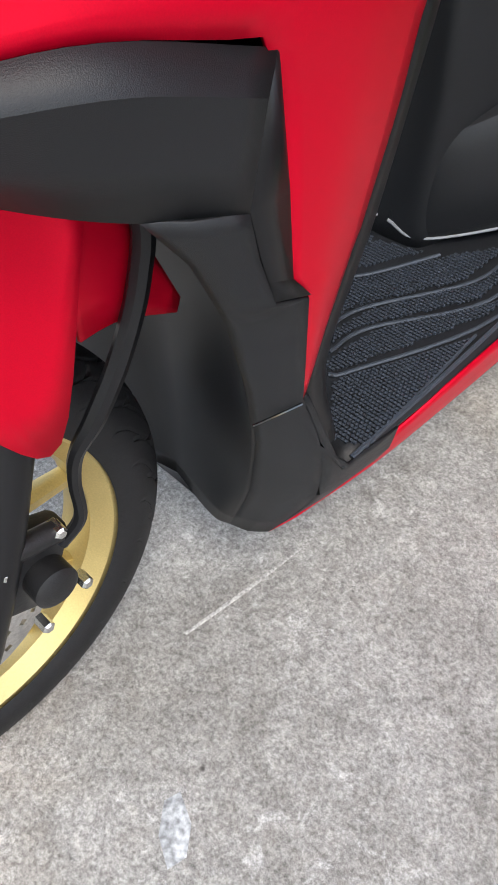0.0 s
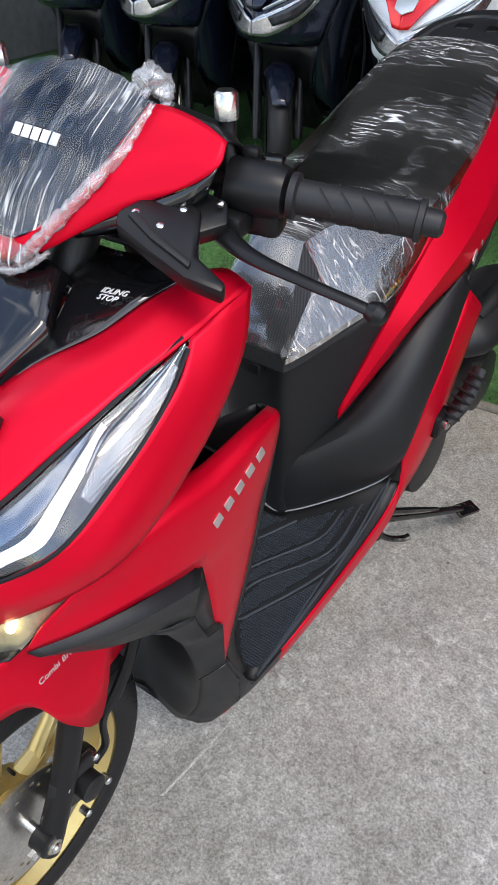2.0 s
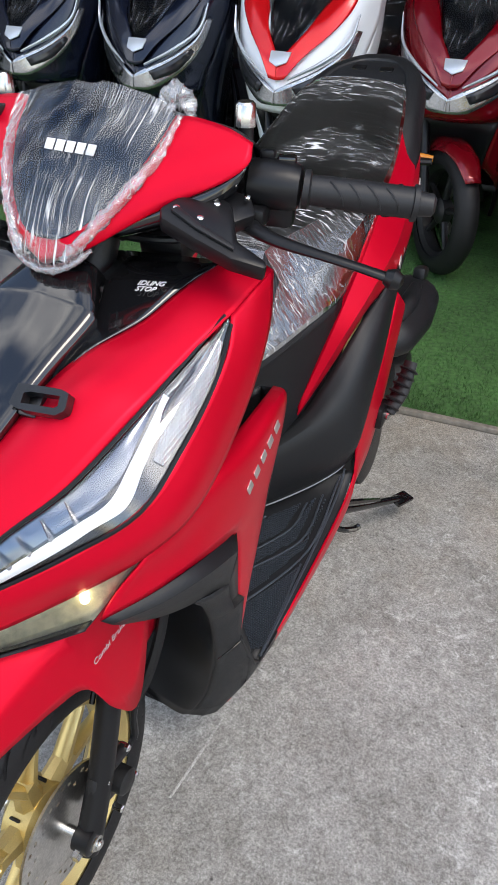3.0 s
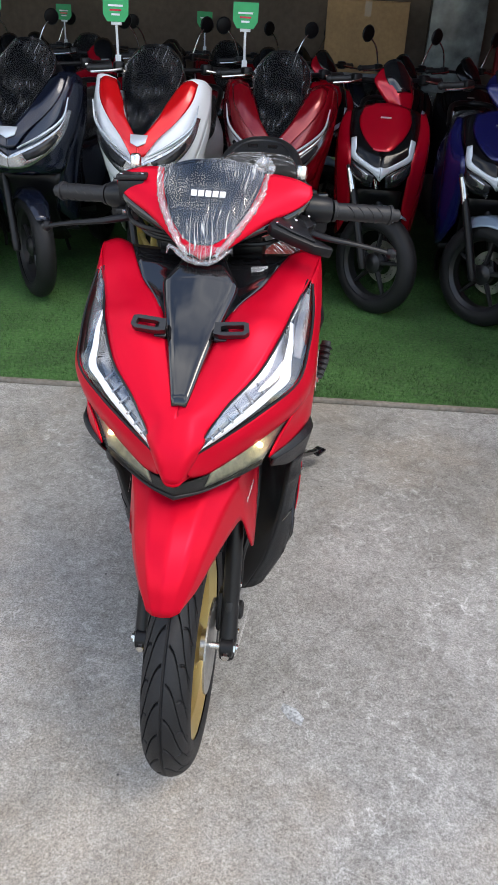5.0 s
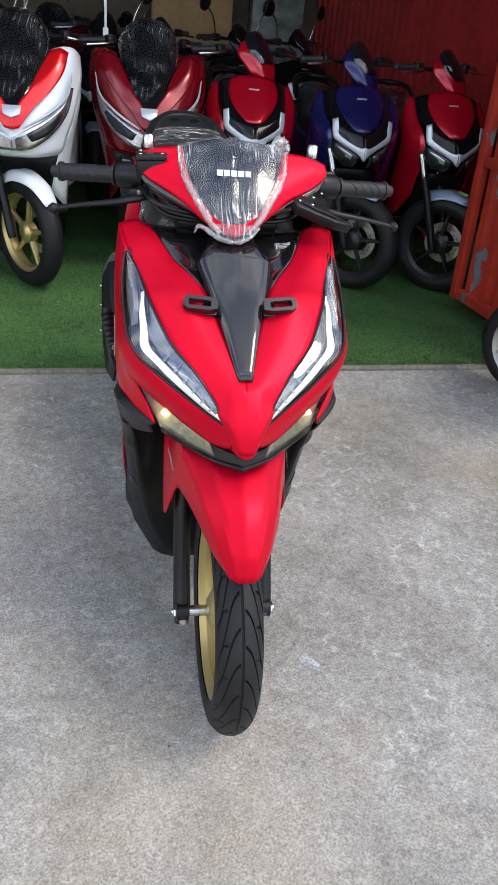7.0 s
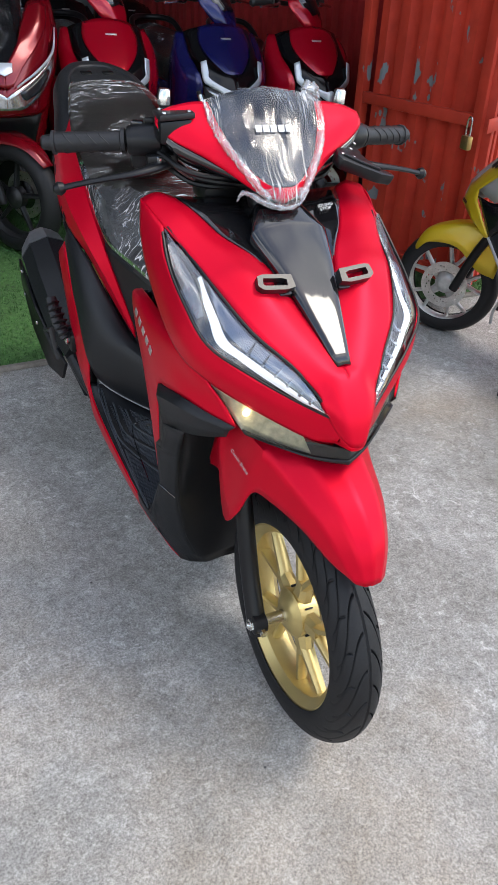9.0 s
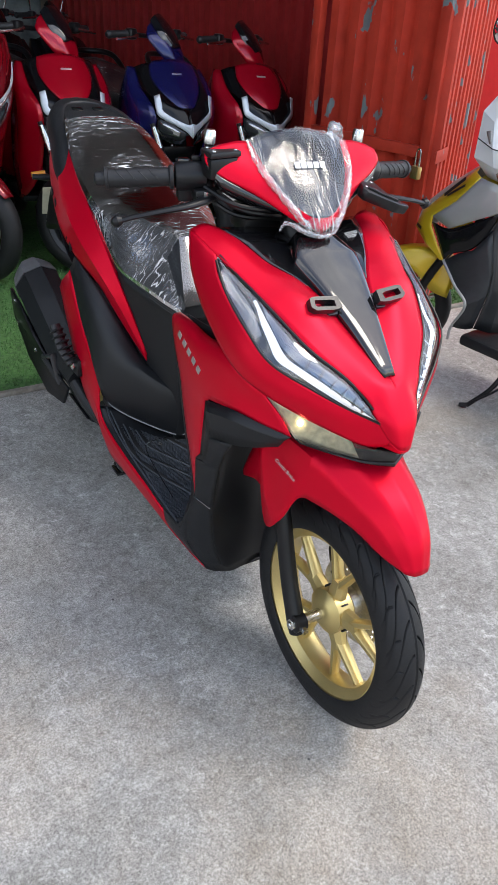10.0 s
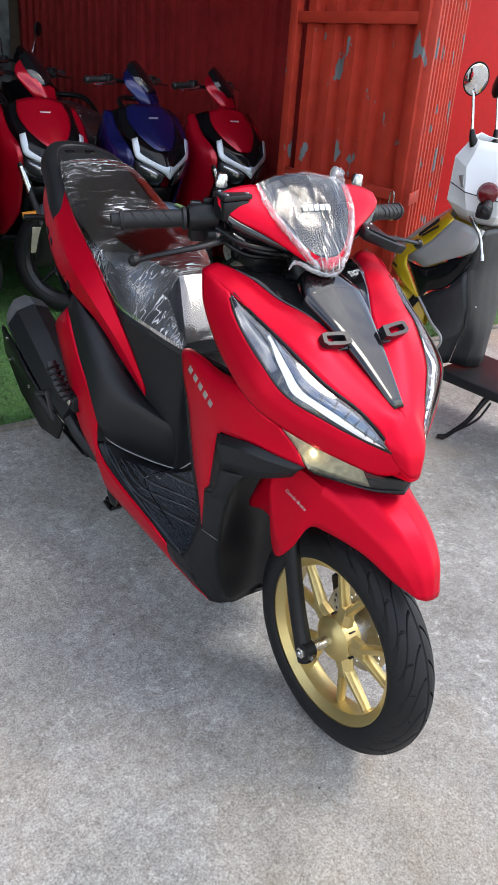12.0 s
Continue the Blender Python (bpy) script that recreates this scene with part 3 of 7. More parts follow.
# ---- the red scooter ----
bike = thing("scooter", RAMP @ pose(0.0203, 0, 0, 0, -0.70, 1.54), "matt red and black scooter with gold wheels and film-wrapped seat", "scooter")


def pair(name, geo, mat, parent=None, label="", thick=0.0, angle=38):
    return [part(name, g_, mat, parent or bike, label, thick, angle) for g_ in (geo, flip(geo))]


# hood between the lamps
hood = loft([
    [(0, -0.088, 0.700), (0.012, -0.0855, 0.703), (0.024, -0.072, 0.714)],
    [(0, -0.073, 0.748), (0.025, -0.0690, 0.750), (0.046, -0.046, 0.754)],
    [(0, -0.036, 0.790), (0.026, -0.034, 0.788), (0.048, -0.037, 0.769)],
    [(0.0, -0.006, 0.805), (0.038, -0.008, 0.807), (0.068, -0.014, 0.794)],
    [(0.028, 0.068, 0.849), (0.070, 0.057, 0.853), (0.118, 0.045, 0.837)],
    [(0.048, 0.128, 0.884), (0.099, 0.118, 0.896), (0.153, 0.122, 0.881)],
    [(0.071, 0.172, 0.907), (0.120, 0.168, 0.912), (0.166, 0.167, 0.899)],
    [(0.106, 0.223, 0.9235), (0.143, 0.215, 0.9265), (0.176, 0.207, 0.916)],
    [(0.133, 0.278, 0.947), (0.163, 0.272, 0.949), (0.193, 0.255, 0.936)],
    [(0.150, 0.325, 0.956), (0.178, 0.332, 0.964), (0.207, 0.328, 0.957)]], 5, 5)
part("hood", both(hood), RED, bike, thick=0.003, angle=50)
beak = loft([
    [(0.0, -0.088, 0.700), (0.012, -0.0855, 0.703), (0.024, -0.072, 0.714)],
    [(0.0, -0.084, 0.693), (0.011, -0.0815, 0.695), (0.022, -0.066, 0.703)],
    [(0.0, -0.066, 0.689), (0.012, -0.061, 0.690), (0.03, -0.050, 0.697)]], 4, 3)
part("beak", both(beak), RED, bike, thick=0.003)
# red band outside and under each lamp
band = loft([
    [(0.193, 0.255, 0.936), (0.203, 0.292, 0.950), (0.207, 0.328, 0.957)],
    [(0.204, 0.22, 0.908), (0.212, 0.262, 0.902), (0.214, 0.302, 0.900)],
    [(0.203, 0.15, 0.868), (0.214, 0.192, 0.854), (0.216, 0.235, 0.838)],
    [(0.190, 0.076, 0.827), (0.208, 0.107, 0.808), (0.211, 0.14, 0.784)],
    [(0.142, 0.021, 0.793), (0.172, 0.047, 0.781), (0.186, 0.078, 0.760)],
    [(0.088, -0.018, 0.765), (0.11, -0.005, 0.75), (0.126, 0.022, 0.726)],
    [(0.035, -0.056, 0.741), (0.047, -0.047, 0.722), (0.06, -0.034, 0.697)],
    [(0.024, -0.072, 0.714), (0.026, -0.068, 0.705), (0.03, -0.048, 0.690)]], 5, 5)
pair("lamp_surround", band, RED, thick=0.003, angle=50)
# return of the tower behind the band
tower = loft([
    [(0.207, 0.328, 0.957), (0.19, 0.345, 0.945), (0.150, 0.335, 0.93)],
    [(0.214, 0.302, 0.900), (0.195, 0.32, 0.89), (0.15, 0.315, 0.88)],
    [(0.216, 0.235, 0.838), (0.195, 0.262, 0.825), (0.15, 0.27, 0.82)],
    [(0.211, 0.14, 0.784), (0.19, 0.175, 0.772), (0.15, 0.2, 0.765)]], 4, 4)
pair("tower_return", tower, RED, thick=0.003)
# side fairing with its lower strip
FAIR = [
    [(0.148, 0.034, 0.690), (0.180, 0.079, 0.698), (0.203, 0.134, 0.700), (0.2125, 0.209, 0.684), (0.212, 0.285, 0.678), (0.205, 0.340, 0.675)],
    [(0.162, 0.050, 0.722), (0.189, 0.10, 0.730), (0.208, 0.165, 0.738), (0.2155, 0.240, 0.733), (0.215, 0.308, 0.736), (0.209, 0.362, 0.733)],
    [(0.180, 0.073, 0.752), (0.199, 0.12, 0.768), (0.207, 0.18, 0.780), (0.212, 0.25, 0.774), (0.213, 0.32, 0.780), (0.208, 0.374, 0.775)],
    [(0.172, 0.085, 0.757), (0.185, 0.13, 0.775), (0.184, 0.19, 0.787), (0.190, 0.255, 0.780), (0.194, 0.325, 0.785), (0.190, 0.378, 0.778)]]
fair = loft(FAIR, 4, 4)
low = [cr(FAIR[0], 4)[12:]] + [cr(r, 4) for r in (
    [(0.208, 0.226, 0.650), (0.209, 0.28, 0.650), (0.201, 0.340, 0.650)],
    [(0.204, 0.236, 0.598), (0.205, 0.28, 0.597), (0.195, 0.334, 0.597)],
    [(0.199, 0.246, 0.536), (0.200, 0.276, 0.535), (0.191, 0.318, 0.535)],
    [(0.199, 0.258, 0.520), (0.199, 0.279, 0.520), (0.190, 0.312, 0.520)],
    [(0.193, 0.265, 0.465), (0.193, 0.277, 0.465), (0.187, 0.294, 0.465)],
    [(0.187, 0.271, 0.411), (0.187, 0.273, 0.411), (0.186, 0.276, 0.411)])]
low = np.array([straight([r[j] for r in low], 3) for j in range(9)]).transpose(1, 0, 2)
strip = low.reshape(-1, 3).tolist(), grid_faces(low.shape[0], 9)
rear_turn = loft([
    [(0.208, 0.374, 0.776), (0.200, 0.382, 0.775), (0.17, 0.385, 0.77)],
    [(0.209, 0.362, 0.735), (0.200, 0.376, 0.735), (0.17, 0.380, 0.735)],
    [(0.205, 0.340, 0.675), (0.194, 0.372, 0.675), (0.165, 0.376, 0.675)],
    [(0.195, 0.334, 0.597), (0.185, 0.364, 0.597), (0.16, 0.370, 0.60)],
    [(0.190, 0.312, 0.520), (0.176, 0.350, 0.51), (0.15, 0.356, 0.51)],
    [(0.186, 0.276, 0.411), (0.170, 0.318, 0.405), (0.14, 0.340, 0.41)],
    [(0.190, 0.300, 0.335), (0.180, 0.325, 0.325), (0.14, 0.345, 0.32)]], 3, 4)
fairings = pair("side_fairing", joined(fair, strip), RED, thick=0.003)
pair("shield_edge", rear_turn, SATIN, thick=0.003)
# raised maker's mark as plain bars
for f_, s in zip(fairings, (1, -1)):
    for k in range(5):
        y = 0.245 + 0.0195 * k
        z = 0.7265 + 0.0085 * k
        m = facing((s * (0.2185 - 0.00003 * k), y, z), (s * 1, 0.0, 0.1), (0, 0.92, 0.40))
        part("letter_bar", moved(block((0.0135, 0.0125, 0.0014), (0, 0, 0), 0.0004), m), CHROME, f_, "raised chrome bar" if k == 0 else "")

# gloss panel in the middle of the hood
ridge = loft([
    [(0, -0.016, 0.806), (0.010, -0.016, 0.804), (0.012, -0.010, 0.796)],
    [(0, 0.07, 0.866), (0.029, 0.067, 0.862), (0.031, 0.069, 0.847)],
    [(0, 0.14, 0.909), (0.046, 0.137, 0.904), (0.049, 0.139, 0.886)],
    [(0, 0.196, 0.941), (0.060, 0.194, 0.933), (0.063, 0.197, 0.912)],
    [(0, 0.208, 0.948), (0.058, 0.206, 0.940), (0.061, 0.208, 0.918)],
    [(0, 0.242, 0.966), (0.041, 0.240, 0.958), (0.044, 0.243, 0.936)],
    [(0, 0.252, 0.969), (0.037, 0.250, 0.962), (0.040, 0.253, 0.942)],
    [(0, 0.266, 0.950), (0.034, 0.264, 0.946), (0.037, 0.265, 0.938)]], 5, 5)
panel = part("centre_panel", both(ridge), GLOSS, bike, "gloss black centre panel", thick=0.003)
wing = loft([
    [(0.043, 0.130, 0.880), (0.050, 0.133, 0.882), (0.056, 0.136, 0.886)],
    [(0.048, 0.165, 0.897), (0.060, 0.169, 0.903), (0.073, 0.172, 0.909)],
    [(0.054, 0.208, 0.917), (0.082, 0.216, 0.923), (0.107, 0.223, 0.9258)],
    [(0.044, 0.240, 0.930), (0.085, 0.247, 0.936), (0.121, 0.250, 0.938)],
    [(0.034, 0.270, 0.942), (0.085, 0.275, 0.948), (0.134, 0.278, 0.9495)],
    [(0.030, 0.325, 0.948), (0.090, 0.325, 0.953), (0.151, 0.325, 0.957)]], 4, 4)
wings = pair("panel_wing", wing, GLOSS, thick=0.003)
for k, txt in enumerate(("IDLING", "STOP")):
    lettering("print", txt, 0.0095, facing((0.098 - 0.003 * k, 0.262 - 0.008 * k, 0.9490 - 0.0034 * k), (-0.05, -0.33, 0.94), (1, 0.1, 0.08)), WHITE, wings[0], 0.0003, 0.3, "white printed words")
# tabs beside the panel
def tab(s):
    o = [(0.0, 0.006), (0.016, 0.0), (0.058, 0.0), (0.068, 0.008), (0.066, 0.030), (0.056, 0.034), (0.004, 0.034)]
    i = [(0.014, 0.009), (0.054, 0.009), (0.058, 0.012), (0.057, 0.025), (0.014, 0.025)]
    ring = []
    for loop, h in ((o, 0.007), (i, 0.007), (i, -0.007), (o, -0.007)):
        q = straight(loop + [loop[0]], 6)[:-1]
        idx = np.linspace(0, len(q), 24, endpoint=False).astype(int)
        ring.append([(x, y * 0.85, h) for x, y in q[idx]])
    vs = [p for r in ring for p in r]
    fs = []
    for a in range(4):
        b_ = (a + 1) % 4
        fs += [(a * 24 + k, a * 24 + (k + 1) % 24, b_ * 24 + (k + 1) % 24, b_ * 24 + k) for k in range(24)]
    return vs, fs


tab_m = facing((0.041, 0.086, 0.884), (0, -0.60, 0.80), (1, 0.08, 0.06))
tabs = [part("bracket", joined(moved(tab(1), tab_m @ Matrix.Scale(0.9, 4)), block((0.022, 0.03, 0.014), (0.052, 0.108, 0.880), 0.003, (38, 0, 0))), BRACKET, bike)]
tabs.append(part("bracket", flip(joined(moved(tab(1), tab_m @ Matrix.Scale(0.9, 4)), block((0.022, 0.03, 0.014), (0.052, 0.108, 0.880), 0.003, (38, 0, 0)))), BRACKET, bike))

# headlamps
def ribbed_material():
    """Silvered plastic with a fine grid of lens ribs."""
    m = material("ribbed_lamp_reflector", (0.34, 0.35, 0.37), 0.2, 0.85, 0.2, 120)
    nt = m.node_tree
    b_ = nt.nodes["Principled BSDF"]
    tc = nt.nodes.new("ShaderNodeTexCoord")
    heights = []
    for turn in (25, -65):
        mp, w_ = nt.nodes.new("ShaderNodeMapping"), nt.nodes.new("ShaderNodeTexWave")
        mp.inputs["Rotation"].default_value = (radians(35), 0, radians(turn))
        w_.inputs["Scale"].default_value = 150.0
        nt.links.new(tc.outputs["Object"], mp.inputs["Vector"])
        nt.links.new(mp.outputs[0], w_.inputs["Vector"])
        heights.append(w_.outputs["Fac"])
    mx, bp = nt.nodes.new("ShaderNodeMath"), nt.nodes.new("ShaderNodeBump")
    mx.operation = "MAXIMUM"
    nt.links.new(heights[0], mx.inputs[0])
    nt.links.new(heights[1], mx.inputs[1])
    bp.inputs["Strength"].default_value, bp.inputs["Distance"].default_value = 0.6, 0.001
    nt.links.new(mx.outputs[0], bp.inputs["Height"])
    nt.links.new(bp.outputs[0], b_.inputs["Normal"])
    return m


RIBBED = ribbed_material()
INN = [(0.188, 0.252, 0.936), (0.172, 0.195, 0.910), (0.156, 0.126, 0.884), (0.124, 0.053, 0.842), (0.080, 0.000, 0.806), (0.050, -0.035, 0.770), (0.035, -0.056, 0.743)]
OUT = [(0.198, 0.246, 0.931), (0.204, 0.195, 0.893), (0.201, 0.132, 0.858), (0.188, 0.068, 0.822), (0.140, 0.020, 0.792), (0.088, -0.018, 0.764), (0.037, -0.056, 0.742)]


def lamp_sheet(a, b_, sink, bulge=0.0, n=6):
    rows = []
    for p, q in zip(a, b_):
        p, q = np.array(p), np.array(q)
        d = np.array([0.35, -0.7, 0.55]) * 1.0
        d /= np.linalg.norm(d)
        rows.append([tuple(p - d * sink), tuple((p + q) / 2 - d * (sink - bulge)), tuple(q - d * sink)])
    return loft(rows, n, 5)


def between(a, b_, f):
    return [tuple(np.array(p) * (1 - f) + np.array(q) * f) for p, q in zip(a, b_)]


def shifted(line, sink):
    d = np.array([0.35, -0.7, 0.55])
    d /= np.linalg.norm(d)
    return [tuple(np.array(p) - d * sink) for p in line]


for s in (1, -1):
    side_ = (lambda g_: g_) if s == 1 else flip
    lamp = part("headlamp", side_(lamp_sheet(INN, OUT, 0.014)), LENS_DARK, bike, "clear headlamp with a lit white bar", thick=0.002)
    part("gasket", side_(tube(shifted(INN, -0.0005) + shifted(OUT, -0.0005)[::-1], 0.0022, 6, 5)), SATIN, lamp)
    # upper turn section behind a ribbed lens, then the bar that crosses to the outer edge and runs to the nose
    def lens_at(i, f, sink):
        j = min(int(i), 5)
        p_ = np.array(INN[j]) * (1 - i + j) + np.array(INN[j + 1]) * (i - j)
        q_ = np.array(OUT[j]) * (1 - i + j) + np.array(OUT[j + 1]) * (i - j)
        return tuple(p_ * (1 - f) + q_ * f - np.array([0.35, -0.7, 0.55]) / 0.957 * sink)

    def lens_strip(stops, sink):
        return loft([[lens_at(i, a_, sink), lens_at(i, (a_ + c_) / 2, sink - 0.001), lens_at(i, c_, sink)] for i, a_, c_ in stops], 4, 4)

    part("turn_reflector", side_(lens_strip([(0.35, 0.35, 0.82), (1.0, 0.34, 0.86), (1.7, 0.42, 0.88), (2.35, 0.70, 0.90)], 0.009)), RIBBED, lamp, "ribbed grey turn lamp")
    part("inner_reflector", side_(lens_strip([(0.5, 0.08, 0.26), (1.1, 0.06, 0.26), (1.7, 0.05, 0.16)], 0.010)), RIBBED, lamp)
    part("divider", side_(tube([lens_at(0.15, 0.4, 0.006), lens_at(0.9, 0.30, 0.006), lens_at(1.6, 0.30, 0.006), lens_at(2.1, 0.52, 0.006)], [0.001, 0.0018, 0.0022, 0.0016], 6, 4)), LENS_GREY, lamp)
    part("led_bar", side_(lens_strip([(1.55, 0.10, 0.26), (2.0, 0.26, 0.46), (2.5, 0.44, 0.66), (3.0, 0.56, 0.80), (3.5, 0.58, 0.81), (4.0, 0.56, 0.82), (5.0, 0.52, 0.83), (5.8, 0.45, 0.86)], 0.0065)), LED, lamp, "lit white bar")
    part("bezel", side_(lens_strip([(1.7, 0.0, 0.10), (2.2, 0.0, 0.28), (2.7, 0.0, 0.46), (3.3, 0.0, 0.50), (4.2, 0.0, 0.48), (5.2, 0.0, 0.44)], 0.0095)), LENS_CHROME, lamp, "dark chrome bezel")
    for k in range(6):
        i = 3.45 + 0.36 * k
        part("fin", side_(tube([lens_at(i - 0.22, 0.14, 0.006), lens_at(i, 0.50, 0.005), lens_at(i + 0.03, 0.56, 0.0055)], [0.0008, 0.0030, 0.0030], 6, 3)), LENS_GREY, lamp)
    part("cover_lens", side_(lamp_sheet(INN, OUT, 0.0015, 0.006, 8)), CLEAR, lamp, "clear outer lens")

# position lamps under the band
LAMP_WARM = material("yellowed_reflector", (0.62, 0.60, 0.48), 0.35, 0.45, 0.25, 90, 0.4, 160)
FT = [(0.182, 0.076, 0.757), (0.126, 0.020, 0.725), (0.06, -0.036, 0.696), (0.0, -0.072, 0.684)]
FB = [(0.137, 0.024, 0.682), (0.090, -0.012, 0.669), (0.045, -0.044, 0.659), (0.0, -0.070, 0.656)]
for s in (1, -1):
    side_ = (lambda g_: g_) if s == 1 else flip
    sunk = lambda line, k: [(x, y + k, z) for x, y, z in line]
    lamp = part("position_lamp", side_(loft([sunk(FT[:3], 0.02), sunk(FB[:3], 0.012)], 6, 5)), LAMP_WARM, bike, "smoked position lamp with a lit bulb", thick=0.002)
    part("bulb", side_(lathe([(-0.005, 0.001), (-0.003, 0.004), (0.0, 0.005), (0.003, 0.004), (0.005, 0.001)], (0.132, 0.036, 0.712), (0, -1, 0.2), 14)), BULB, lamp)
    part("cover_lens", side_(loft([FT, between(FT, FB, 0.5), FB], 6, 4)), clear_plastic("smoked_lens", (0.86, 0.85, 0.78)), lamp)
part("chin_trim", both(loft([[(x, y - 0.001, z + 0.009 * max(0, 1 - x / 0.1)) for x, y, z in FB], [(x, y - 0.001, z + 0.001) for x, y, z in FB], sunk(FB, 0.02), [(x, y + 0.05, z + 0.001) for x, y, z in FB]], 5, 3)), SATIN, bike, thick=0.003)

# black trim and lower shield
ARM_T = [(0.149, 0.034, 0.690), (0.181, 0.079, 0.698), (0.205, 0.134, 0.700), (0.2115, 0.219, 0.676)]
ARM_E = [(0.156, 0.041, 0.681), (0.190, 0.085, 0.684), (0.213, 0.138, 0.682), (0.220, 0.204, 0.662)]
ARM_B = [(0.150, 0.062, 0.655), (0.172, 0.105, 0.632), (0.187, 0.152, 0.612), (0.207, 0.204, 0.602)]
trim_top = loft([ARM_T, ARM_E], 5, 1)
trim_arm = loft([ARM_E, ARM_B], 5, 2)
# recessed lip beside the red strip
notch = loft([
    [(0.220, 0.204, 0.662), (0.2115, 0.219, 0.676)],
    [(0.207, 0.204, 0.602), (0.204, 0.236, 0.598)],
    [(0.199, 0.224, 0.545), (0.199, 0.246, 0.536)]], 2, 1, True)
ledge = loft([[(0.199, 0.224, 0.545), (0.199, 0.246, 0.536)], [(0.203, 0.226, 0.532), (0.203, 0.258, 0.520)]], 2, 1, True)
KEEL = [(0.187, 0.152, 0.612), (0.181, 0.184, 0.570), (0.177, 0.206, 0.525), (0.174, 0.216, 0.500), (0.168, 0.236, 0.430), (0.155, 0.256, 0.350), (0.132, 0.268, 0.255), (0.092, 0.277, 0.158)]
FLANGE = [(0.207, 0.204, 0.602), (0.202, 0.216, 0.566), (0.203, 0.228, 0.530), (0.202, 0.258, 0.518), (0.189, 0.272, 0.411), (0.191, 0.298, 0.335), (0.178, 0.312, 0.250), (0.132, 0.294, 0.166)]
trim_side = loft([[a_, tuple((np.array(a_) + np.array(c_)) / 2 + np.array((0.002, -0.004, 0))), c_] for a_, c_ in zip(KEEL, FLANGE)], 3, 3, True, True)
side_fill = loft([
    [(0.191, 0.298, 0.335), (0.178, 0.312, 0.250), (0.132, 0.294, 0.166)],
    [(0.195, 0.330, 0.293), (0.178, 0.345, 0.238), (0.148, 0.340, 0.180)],
    [(0.196, 0.400, 0.288), (0.190, 0.400, 0.255), (0.172, 0.400, 0.215)]], 4, 2, True, True)
corner_fill = loft([[(0.189, 0.272, 0.411), (0.187, 0.278, 0.411)], [(0.190, 0.284, 0.375), (0.189, 0.296, 0.365)], [(0.191, 0.298, 0.335), (0.193, 0.322, 0.292)]], 3, 3)
pair("shield_arm", joined(trim_top, trim_arm), BLACK, thick=0.003, angle=24)
shields = pair("lower_shield", joined(trim_side, side_fill, corner_fill), BLACK, thick=0.003, angle=50)
pair("trim_lip", joined(notch, ledge), SATIN, thick=0.003, angle=20)
for sh_, s in zip(shields, (1, -1)):
    part("seam", tube([(s * 0.1905, 0.270, 0.408), (s * 0.1835, 0.255, 0.404), (s * 0.1705, 0.238, 0.394)], 0.0012, 6, 4), GLOSS, sh_)
inner = loft([[(0, 0.285, z0), (0.75 * k_[0], 0.262 if z0 > 0.3 else 0.272, z0), k_] for k_, z0 in zip([(0.150, 0.064, 0.655), (0.172, 0.107, 0.632)] + KEEL, (0.66, 0.635, 0.60, 0.56, 0.52, 0.49, 0.42, 0.34, 0.25, 0.158))], 5, 4)
part("inner_guard", both(inner), SATIN, bike, "black inner guard behind the wheel", thick=0.003)
belly = loft([
    [(0, 0.277, 0.157), (0.05, 0.277, 0.157), (0.092, 0.279, 0.157), (0.131, 0.296, 0.165)],
    [(0, 0.42, 0.165), (0.08, 0.42, 0.165), (0.13, 0.42, 0.172), (0.154, 0.42, 0.187)],
    [(0, 0.75, 0.18), (0.08, 0.75, 0.18), (0.14, 0.75, 0.20), (0.181, 0.75, 0.221)]], 4, 4)
part("belly_cover", both(belly), SATIN, bike, thick=0.003)
# rider's side of the shield
back_sh = loft([
    [(0, 0.330, 0.945), (0.05, 0.330, 0.945), (0.09, 0.325, 0.94)],
    [(0, 0.335, 0.86), (0.05, 0.330, 0.855), (0.085, 0.310, 0.85)],
    [(0, 0.360, 0.74), (0.06, 0.355, 0.735), (0.11, 0.330, 0.735)],
    [(0, 0.385, 0.66), (0.10, 0.375, 0.665), (0.165, 0.36, 0.672)],
    [(0, 0.39, 0.54), (0.10, 0.375, 0.54), (0.155, 0.352, 0.535)],
    [(0, 0.38, 0.42), (0.10, 0.36, 0.42), (0.142, 0.336, 0.422)],
    [(0, 0.37, 0.290), (0.10, 0.352, 0.290), (0.150, 0.338, 0.290)]], 4, 5)
pocket = loft([
    [(0.170, 0.385, 0.770), (0.170, 0.378, 0.735), (0.165, 0.360, 0.675)],
    [(0.140, 0.362, 0.752), (0.142, 0.362, 0.715), (0.140, 0.368, 0.672)],
    [(0.110, 0.330, 0.735), (0.118, 0.345, 0.700), (0.118, 0.372, 0.668)]], 3, 3)
part("rider_side_panel", both(joined(back_sh, pocket)), BLACK, bike, thick=0.003)

# floor with its rubber mats
floor_g = loft([
    [(0, 0.35, 0.289), (0.10, 0.345, 0.289), (0.193, 0.325, 0.288)],
    [(0, 0.48, 0.291), (0.11, 0.48, 0.291), (0.197, 0.47, 0.290)],
    [(0, 0.60, 0.298), (0.12, 0.62, 0.298), (0.198, 0.63, 0.299)],
    [(0, 0.66, 0.304), (0.12, 0.71, 0.312), (0.198, 0.735, 0.314)],
    [(0, 0.70, 0.310), (0.13, 0.76, 0.335), (0.197, 0.785, 0.345)]], 5, 5)
footwell = part("floorboard", both(floor_g), BLACK, bike, "black ribbed rubber floorboard", thick=0.004)
MAT = material("dark_blue_grey_rubber", (0.038, 0.045, 0.056), 0.34, 0, 0.15, 200, 0.2, 900)


def floor_z(y):
    return float(np.interp(y, [0.3, 0.48, 0.62, 0.72, 0.785], [0.289, 0.291, 0.299, 0.313, 0.343])) + 0.003


